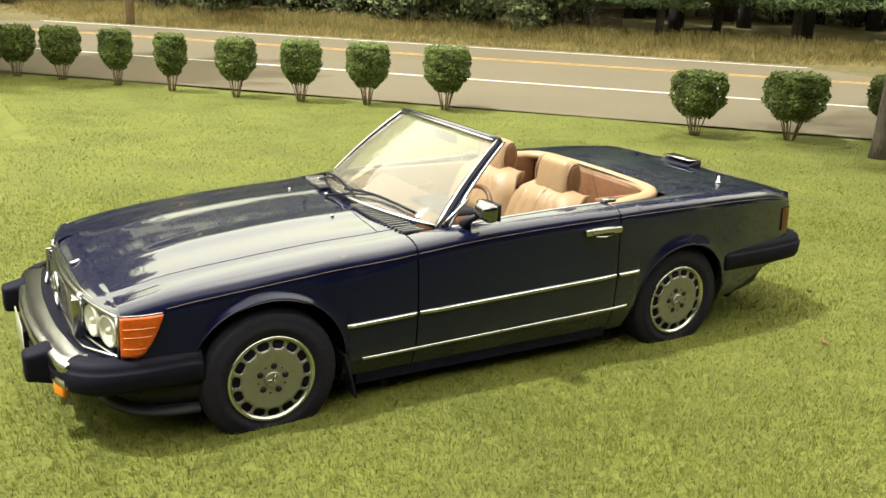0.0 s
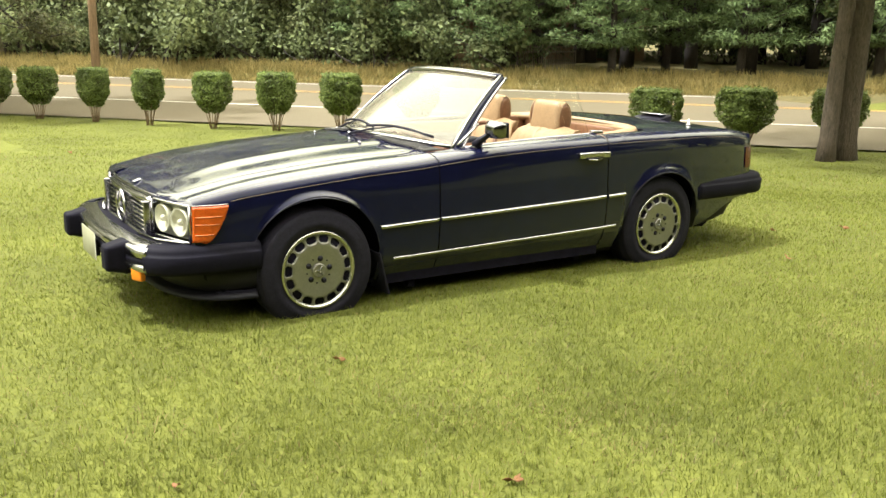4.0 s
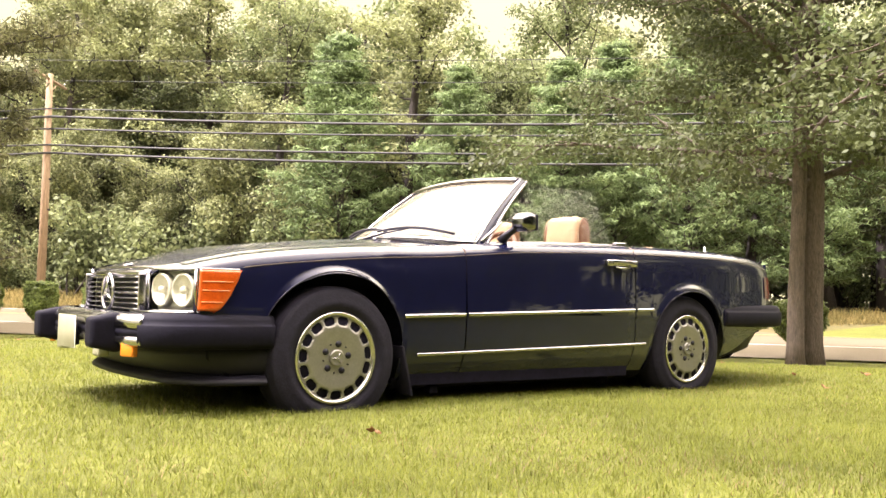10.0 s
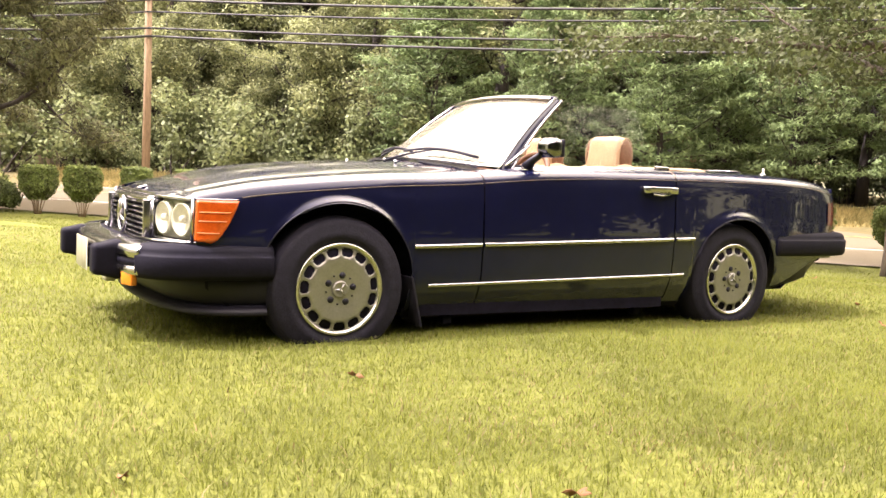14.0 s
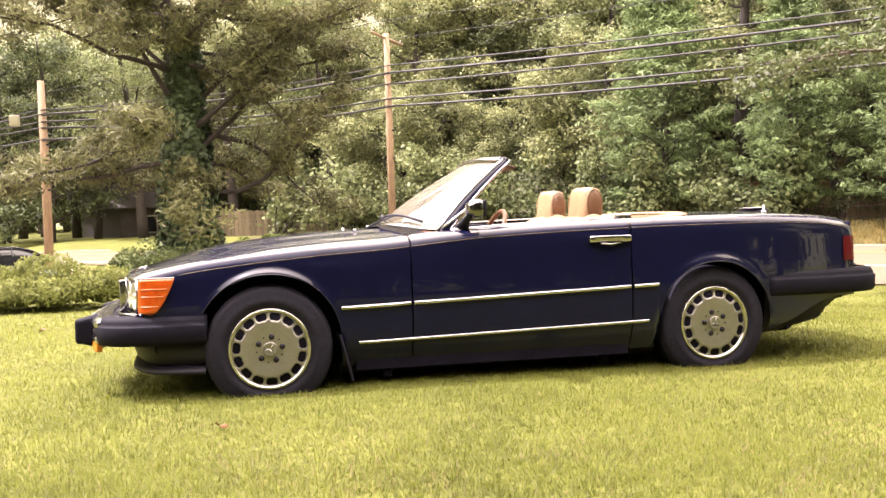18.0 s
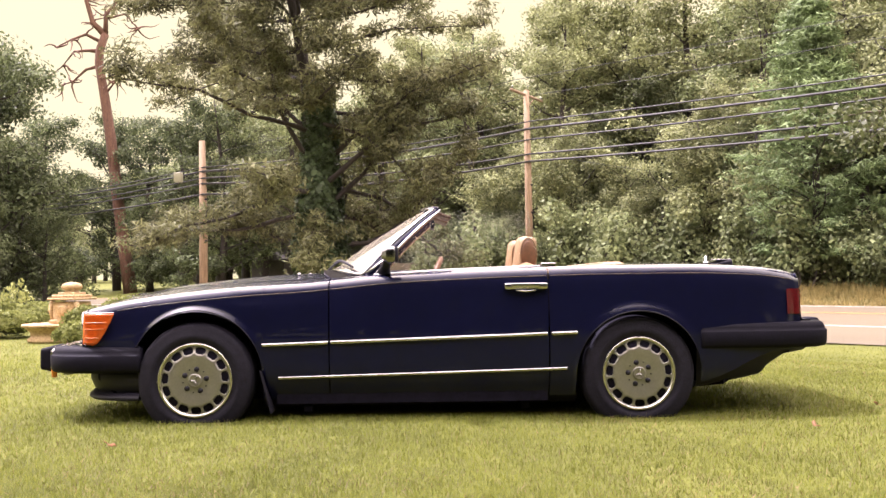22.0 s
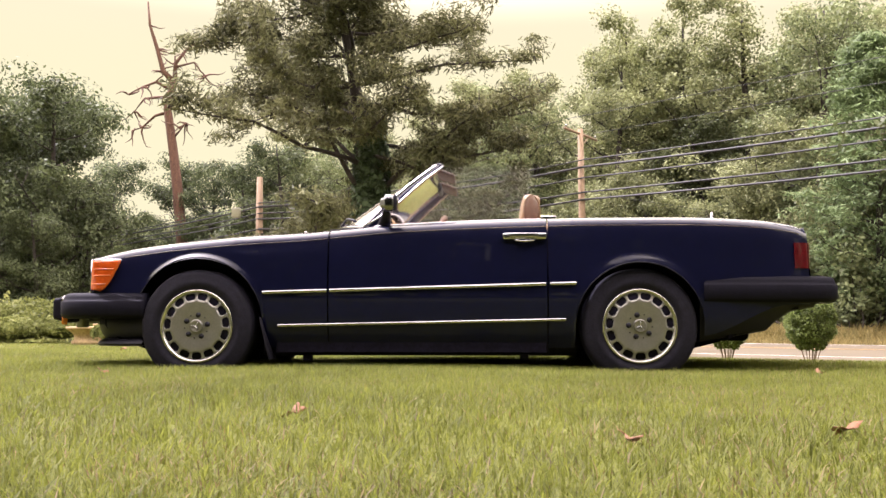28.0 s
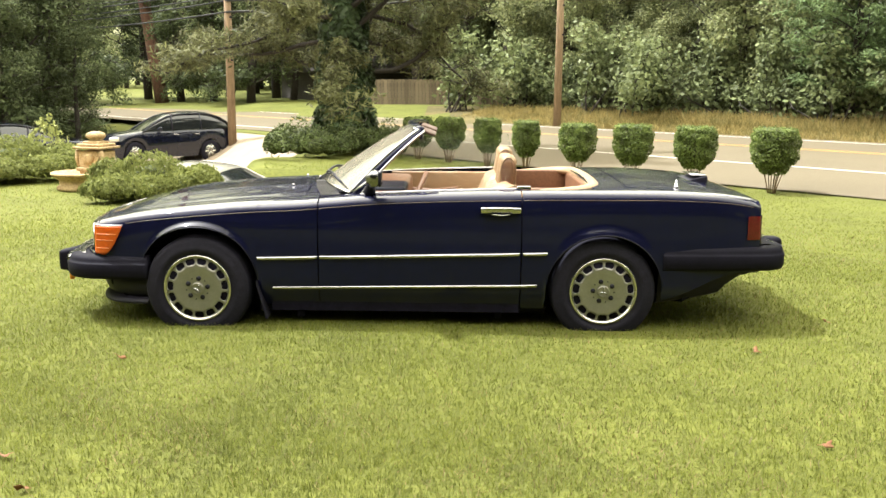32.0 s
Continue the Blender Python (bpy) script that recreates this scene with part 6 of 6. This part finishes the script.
# ---- stone fountain and junipers by the drive ----
def fountain():
    ob = thing("stone_fountain", (0, 0, 0), "pale cast-stone garden fountain with a relief mask", "fountain")
    part("basin", lathe([(0.30, 0.0), (0.33, 0.02), (0.33, 0.06), (0.29, 0.09), (0.30, 0.16), (0.37, 0.23), (0.40, 0.25), (0.40, 0.28), (0.34, 0.285), (0.28, 0.22), (0.0, 0.20)], 28), STONE, ob)
    part("plinth", join(box((0.36, 0.32, 0.56), (0, 0.30, 0.32), 0.02, 2), box((0.42, 0.38, 0.06), (0, 0.30, 0.30), 0.015, 2)), STONE, ob)
    part("cornice", join(box((0.46, 0.42, 0.035), (0, 0.30, 0.645), 0.012, 2), box((0.38, 0.34, 0.05), (0, 0.30, 0.685), 0.02, 2), box((0.26, 0.24, 0.04), (0, 0.30, 0.725), 0.015, 2)), STONE, ob)
    finial = lathe([(0.10, 0.73), (0.11, 0.75), (0.08, 0.765), (0.125, 0.80), (0.135, 0.83), (0.115, 0.87), (0.06, 0.895), (0.0, 0.90)], 20)
    bmesh.ops.translate(finial, vec=(0, 0.30, 0), verts=finial.verts)
    part("finial", finial, STONE, ob)
    relief = bmesh.new()
    bmesh.ops.create_icosphere(relief, subdivisions=3, radius=0.085, matrix=Matrix.Translation((0, 0.135, 0.47)) @ Matrix.Diagonal((1, 0.6, 1.1, 1)))
    for v in relief.verts:
        v.co += v.normal * 0.02 * noise.noise(v.co * 22)
    part("relief", relief, STONE, ob)
    for s in (-1, 1):
        part("scroll", tube([(s * 0.18, 0.16, 0.34), (s * 0.23, 0.16, 0.46), (s * 0.19, 0.16, 0.60)], [0.035, 0.025, 0.04], 8), STONE, ob)
    return ob


set_at(fountain(), -4.70, 5.98, -0.38, (1, 1, 0.86))
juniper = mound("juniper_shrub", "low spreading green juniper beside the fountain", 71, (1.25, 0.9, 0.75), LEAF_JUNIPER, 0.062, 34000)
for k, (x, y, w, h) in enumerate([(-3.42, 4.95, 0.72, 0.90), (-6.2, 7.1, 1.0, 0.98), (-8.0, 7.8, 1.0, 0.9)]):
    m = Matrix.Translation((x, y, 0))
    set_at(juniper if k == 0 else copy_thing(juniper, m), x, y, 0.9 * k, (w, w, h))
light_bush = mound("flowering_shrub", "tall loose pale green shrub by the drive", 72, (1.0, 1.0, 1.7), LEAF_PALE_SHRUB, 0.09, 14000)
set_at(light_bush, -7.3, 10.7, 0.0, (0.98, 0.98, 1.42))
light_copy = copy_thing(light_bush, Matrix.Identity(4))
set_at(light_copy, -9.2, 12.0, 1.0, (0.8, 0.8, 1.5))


# ---- parked cars ----
def road_wheel(r, spokes=6):
    w = part("wheel", lathe([(0.0, -0.075), (0.05, -0.08), (0.06, -0.075), (0.06, -0.06)], 16, "Y"), RIM_LIP, None)
    part("tyre", lathe([(r * 0.62, -0.09), (r * 0.75, -0.105), (r * 0.93, -0.10), (r, -0.07), (r, 0.07), (r * 0.93, 0.1), (r * 0.62, 0.09)], 32, "Y"), RUBBER, w)
    part("rim", lathe([(r * 0.64, -0.092), (r * 0.60, -0.085), (r * 0.58, -0.05), (r * 0.58, 0.06)], 32, "Y"), RIM_LIP, w)
    part("dark_backing_disc", lathe([(0, -0.03), (r * 0.57, -0.03), (r * 0.57, -0.02)], 24, "Y"), UNDERBODY, w)
    for k in range(spokes):
        a = 2 * math.pi * k / spokes
        part("spoke", tube([(0.03 * math.cos(a), -0.075, 0.03 * math.sin(a)), (r * 0.6 * math.cos(a), -0.078, r * 0.6 * math.sin(a))], [0.045, 0.028], 6), RIM_LIP, w)
    return w


def road_car(name, label, place, paint, length, width, belt, roof, hub, wheel_r, tops, cabin, group=""):
    """A closed car from its side line: tops are (x, z) of bonnet to tail, cabin (x, z) of the glass house."""
    car = thing(name, place, label, "car")
    f = curve([p[0] for p in tops], [p[1] for p in tops])
    rows = []
    for x in np.linspace(-length / 2, length / 2, 42):
        e = abs(x) / (length / 2)
        w = width / 2 * (1 - 0.16 * smooth(0.78, 1.0, e))
        t = f(x)
        low = 0.24 + 0.14 * smooth(0.86, 1.0, e)
        for h in hub:
            if abs(x - h) < wheel_r * 1.12:
                low = max(low, wheel_r + math.sqrt(max(0, (wheel_r * 1.12) ** 2 - (x - h) ** 2)))
        half = [(x, -w + 0.03, low), (x, -w, low + (t - low) * 0.35), (x, -w + 0.01, low + (t - low) * 0.7), (x, -w + 0.06, t - 0.03), (x, -w * 0.80, t + 0.01), (x, -w * 0.4, t + 0.03), (x, 0, t + 0.035)]
        rows.append(half + [(px, -py, pz) for px, py, pz in half[-2::-1]])
    bm = grid(rows)
    bmesh.ops.holes_fill(bm, edges=[e for e in bm.edges if e.is_boundary and abs(abs(e.verts[0].co.x) - length / 2) < 0.01 and abs(e.verts[0].co.x - e.verts[1].co.x) < 0.01])
    part("body", skin(bm), paint, car)
    part("floor_pan", box((length * 0.94, width * 0.80, 0.35), (0, 0, 0.42)), UNDERBODY, car, flat=True)
    g = curve([p[0] for p in cabin], [p[1] for p in cabin])
    x0, x1 = cabin[0][0], cabin[-1][0]
    rows, rails = [], []
    for x in np.linspace(x0, x1, 26):
        z0, z1 = f(x) - 0.02, g(x)
        k = (z1 - z0) / (roof - belt)
        wb, wt = width / 2 - 0.08, width / 2 - 0.08 - 0.19 * k
        rows.append([(x, -wb, z0), (x, -(wb + wt) / 2 - 0.02, (z0 + z1) / 2), (x, -wt, z1 - 0.03 * k), (x, -wt * 0.6, z1 + 0.01 * k), (x, 0, z1 + 0.02 * k), (x, wt * 0.6, z1 + 0.01 * k), (x, wt, z1 - 0.03 * k), (x, (wb + wt) / 2 + 0.02, (z0 + z1) / 2), (x, wb, z0)])
    part("glass_house", skin(grid(rows)), TINTED, car, "dark tinted car windows")
    roof_rows = [[tuple(Vector(p) + Vector((0, 0, 0.008))) for p in r[2:7]] for r in rows if r[4][2] > roof - 0.16]
    part("roof", skin(grid(roof_rows)), paint, car)
    for s in (-1, 1):
        for fr in (0.02, 0.34, 0.64, 0.97):
            i = int(fr * 25)
            a, m, b = (Vector(rows[i][j if s < 0 else 8 - j]) for j in (0, 1, 2))
            o = Vector((0, s * 0.006, 0))
            part("pillar", tube([a + o, m + o, b + o], 0.028, 6), paint if fr != 0.34 else BLACK_TRIM, car)
        line = [Vector(r[2 if s < 0 else 6]) + Vector((0, s * 0.008, 0.004)) for r in rows]
        part("roof_rail", tube(line, 0.024, 6), paint, car)
        for h in hub:
            w = road_wheel(wheel_r) if (s < 0 and h == hub[0]) else copy_thing(first, Matrix.Identity(4))
            if s < 0 and h == hub[0]:
                first = w
            w.parent = car
            w.matrix_basis = Matrix.Translation((h, s * (width / 2 - 0.11), wheel_r)) @ Matrix.Rotation(0 if s < 0 else math.pi, 4, "Z")
        part("door_mirror", box((0.12, 0.20, 0.14), (x0 + 0.62, s * (width / 2 + 0.06), belt + 0.06), 0.04, 3), paint, car)
        part("head_lamp", box((0.34, 0.26, 0.14), (0, 0, 0), 0.05, 3, m=pose(-length / 2 + 0.24, s * (width / 2 - 0.17), f(-length / 2 + 0.3) - 0.11, 0, 0, s * 24)), REFLECTOR, car)
        part("tail_lamp", box((0.20, 0.14, 0.24), (length / 2 - 0.10, s * (width / 2 - 0.10), f(length / 2 - 0.1) - 0.14), 0.04, 3), RED, car)
        for hx in (0.18, 0.98):
            part("door_handle", box((0.18, 0.03, 0.03), (hx - 0.1, s * (width / 2 + 0.0), belt - 0.12), 0.01, 2), CHROME, car)
    part("grille", box((0.05, width * 0.45, 0.18), (-length / 2 + 0.02, 0, 0.62), 0.02, 2), CHROME, car)
    part("bumper_slot", box((0.05, width * 0.60, 0.14), (-length / 2 + 0.02, 0, 0.38), 0.02, 2), BLACK_TRIM, car)
    return car


SUV_TOP = [(-2.4, 0.78), (-2.25, 0.93), (-1.6, 1.02), (-0.85, 1.10), (1.2, 1.13), (2.2, 1.16), (2.4, 0.95)]
SUV_CABIN = [(-1.15, 1.08), (-0.55, 1.42), (-0.1, 1.60), (0.5, 1.67), (1.2, 1.67), (1.7, 1.58), (2.05, 1.40), (2.34, 1.12)]
sx, sy = -10.15, 26.9
road_car("parked_suv", "dark blue suv with silver wheels parked on the drive", Matrix.Translation((sx, sy, ground_z(sx, sy) + 0.035)) @ Matrix.Rotation(radians(34), 4, "Z") @ Matrix.Diagonal((0.95, 0.95, 1.08, 1)), SUV_PAINT, 4.8, 1.92, 1.10, 1.66, (-1.45, 1.40), 0.38, SUV_TOP, SUV_CABIN)
CAR_TOP = [(-2.25, 0.62), (-2.1, 0.72), (-1.5, 0.80), (-0.8, 0.88), (1.0, 0.92), (2.0, 0.92), (2.25, 0.72)]
CAR_CABIN = [(-0.95, 0.90), (-0.4, 1.16), (0.0, 1.36), (0.6, 1.41), (1.1, 1.36), (1.6, 1.14), (1.85, 0.93)]
dx, dy = -15.0, 26.2
road_car("parked_sedan", "dark sedan parked nose to nose with the suv", Matrix.Translation((dx, dy, ground_z(dx, dy) + 0.035)) @ Matrix.Rotation(radians(205), 4, "Z"), SUV_PAINT, 4.5, 1.78, 0.90, 1.41, (-1.35, 1.35), 0.32, CAR_TOP, CAR_CABIN)
cx, cy = -3.6, 9.1
road_car("parked_sedan", "silver sedan parked on the sunken drive", Matrix.Translation((cx, cy, -1.27)) @ Matrix.Rotation(radians(172), 4, "Z"), SILVER_PAINT, 4.5, 1.78, 0.90, 1.41, (-1.35, 1.35), 0.32, CAR_TOP, CAR_CABIN)

# ---- grass, dry verge, fallen leaves ----
def land_z(x, y):
    """Height of the lawn on this side of the road, for whole arrays."""
    t = np.clip(((x + y) * R2 - 1.0) / 10.5, 0, 1)
    return 0.080 - 0.535 * t * t * (3 - 2 * t) + 0.012 * np.sin(1.3 * x + 0.7 * y) * np.sin(0.9 * y - 0.4 * x)


def blades(name, near, far, count, height, mat, seed, label, dry=False, bent=True):
    """Single blades in a belt round the line that the lawn is walked along; they stand wider apart the farther off they are."""
    rng = np.random.default_rng(seed)
    d = near * (far / near) ** rng.uniform(0, 1, count)
    along_line = rng.uniform(-0.05, 1.05, count)
    turn = rng.uniform(-0.35, math.pi + 0.35, count)
    lx, ly = -2.9 + 3.9 * along_line, -4.7 - 1.0 * along_line
    x, y = lx + d * np.cos(turn), ly + d * np.sin(turn)
    patch = np.sin(2.1 * x + 1.3 * y) * np.sin(1.7 * y - 0.8 * x + 1) + 0.6 * np.sin(5.3 * x + 2 * np.sin(1.1 * y)) * np.sin(4.7 * y + x)
    ease = [np.clip((y - lo) / (hi - lo), 0, 1) for lo, hi in ((15.5, 18.5), (20.5, 23.0))]
    bend = 1.9 * ease[0] ** 2 * (3 - 2 * ease[0]) + 2.6 * ease[1] ** 2 * (3 - 2 * ease[1])
    keep = ((x + y) * R2 < 12.22) & ((y < 7.3) | (x + 0.209 * (y + 6.07) - 0.3 - bend > 0.0)) & ~((y > 7.3) & (y < 11.0) & (x < -1.3)) & (x > -16) & (x < 18)
    if dry:
        keep &= rng.uniform(size=count) < 0.22 + 0.6 * (patch < -0.3) + 0.35 * np.clip(x / 2.0, 0, 1)
    x, y, d, patch = x[keep], y[keep], d[keep], patch[keep]
    n = len(x)
    z = land_z(x, y) - 0.004
    h = height * rng.uniform(0.4, 1.25, n) * (1 + 0.16 * patch)
    a = rng.uniform(0, 2 * math.pi, n)
    lean = rng.uniform(0.15, 1.6, n) * h
    w = (0.0020 + 0.00062 * d) * rng.uniform(0.6, 1.3, n)
    sx, sy = -np.sin(a) * w / 2, np.cos(a) * w / 2
    dx, dy = np.cos(a) * lean, np.sin(a) * lean
    if not bent:
        v = np.empty((n, 3, 3))
        v[:, 0] = np.stack((x - sx, y - sy, z), 1)
        v[:, 1] = np.stack((x + sx, y + sy, z), 1)
        v[:, 2] = np.stack((x + dx, y + dy, z + h), 1)
        f = np.arange(3 * n).reshape(-1, 3)
    else:
        v = np.empty((n, 5, 3))
        v[:, 0] = np.stack((x - sx, y - sy, z), 1)
        v[:, 1] = np.stack((x + sx, y + sy, z), 1)
        v[:, 2] = np.stack((x + 0.35 * dx + sx * 0.8, y + 0.35 * dy + sy * 0.8, z + 0.62 * h), 1)
        v[:, 3] = np.stack((x + 0.35 * dx - sx * 0.8, y + 0.35 * dy - sy * 0.8, z + 0.62 * h), 1)
        v[:, 4] = np.stack((x + dx, y + dy, z + h), 1)
        b = np.arange(n)[:, None] * 5
        f = np.concatenate((b + (0, 1, 2), b + (0, 2, 3), b + (3, 2, 4)), 0)
    return tagged(new(name, raw_mesh(name, v.reshape(-1, 3), f, mat)), label, "grass", kind="stuff")


blades("lawn_grass", 0.35, 3.2, 170000, 0.036, GRASS_BLADE, 90, "fresh green mown grass")
blades("lawn_grass", 2.6, 9.0, 640000, 0.030, GRASS_BLADE, 81, "fresh green mown grass", bent=False)
blades("lawn_grass", 7.0, 24.0, 520000, 0.026, GRASS_BLADE, 82, "fresh green mown grass farther off", bent=False)
blades("dry_thatch", 0.35, 3.2, 75000, 0.030, DRY_GRASS, 84, "dry straw-coloured grass in the lawn", True)
blades("dry_thatch", 2.6, 12.0, 110000, 0.027, DRY_GRASS, 85, "dry straw-coloured grass in the lawn", True, False)


def verge(seed):
    rng = np.random.default_rng(seed)
    n = 80000
    w, t = rng.uniform(-25, 45, n), rng.uniform(0, 1, n)
    v = 25.1 + 3.4 * t
    x, y = (v + w) * R2, (v - w) * R2
    z = np.array([ground_z(a, b) for a, b in zip(x, y)])
    h = rng.uniform(0.12, 0.36, n) * (0.6 + 0.7 * t)
    a = rng.uniform(0, 6.283, n)
    s = 0.022 * rng.uniform(0.5, 1.3, n)
    lx, ly = rng.normal(size=n) * 0.12, rng.normal(size=n) * 0.12
    vs = np.empty((n, 3, 3))
    vs[:, 0] = np.stack((x - s * np.cos(a), y - s * np.sin(a), z - 0.02), 1)
    vs[:, 1] = np.stack((x + s * np.cos(a), y + s * np.sin(a), z - 0.02), 1)
    vs[:, 2] = np.stack((x + lx, y + ly, z + h), 1)
    return raw_mesh("verge_grass", vs.reshape(-1, 3), np.arange(3 * n).reshape(-1, 3), VERGE_GRASS)


tagged(new("verge_grass", verge(86)), "tall dry golden grass on the road verge", "grass", kind="stuff")


def fallen_leaf():
    """A curled, lobed dead leaf."""
    bm = bmesh.new()
    n = 18
    rim = []
    for k in range(n):
        a = 2 * math.pi * k / n
        r = 0.034 * (1 + 0.28 * math.cos(5 * a)) * (1.25 if abs(math.cos(a)) > 0.7 else 0.85)
        rim.append(bm.verts.new((r * 1.35 * math.cos(a), r * math.sin(a), 0.018 * math.sin(2 * a + 0.6) + 0.25 * abs(r * math.sin(a)))))
    mid = bm.verts.new((0, 0, 0.002))
    for k in range(n):
        bm.faces.new((mid, rim[k], rim[(k + 1) % n]))
    return solid(bm, 0.0012)


leaf_mesh = mesh_of(fallen_leaf(), DEAD_LEAF, False, "fallen_leaf")
LEAF_SPOTS = [(-1.46, -1.50), (2.02, -1.25), (2.66, -0.65), (-0.12, -3.52), (0.64, -3.95), (1.12, -3.80), (-2.40, -2.23), (-1.46, -2.76), (-1.25, -3.05), (3.25, -0.85), (3.05, -1.9), (-2.75, -2.6), (1.85, -2.6), (-3.0, 2.6), (0.3, 5.5), (4.1, 1.0), (6.0, 2.2), (-0.9, 7.2)]
for k, (x, y) in enumerate(LEAF_SPOTS):
    ob = new("fallen_leaf", leaf_mesh)
    s = (0.50, 0.62, 0.42, 0.55)[k % 4]
    ob.matrix_world = Matrix.Translation((x, y, ground_z(x, y) + 0.020)) @ Euler((0.5 * math.sin(k), 0.4 * math.cos(2 * k), 1.3 * k)).to_matrix().to_4x4() @ Matrix.Scale(s, 4)
    tagged(ob, "dry orange-brown fallen leaf lying on the grass", "leaf", "fallen leaves")
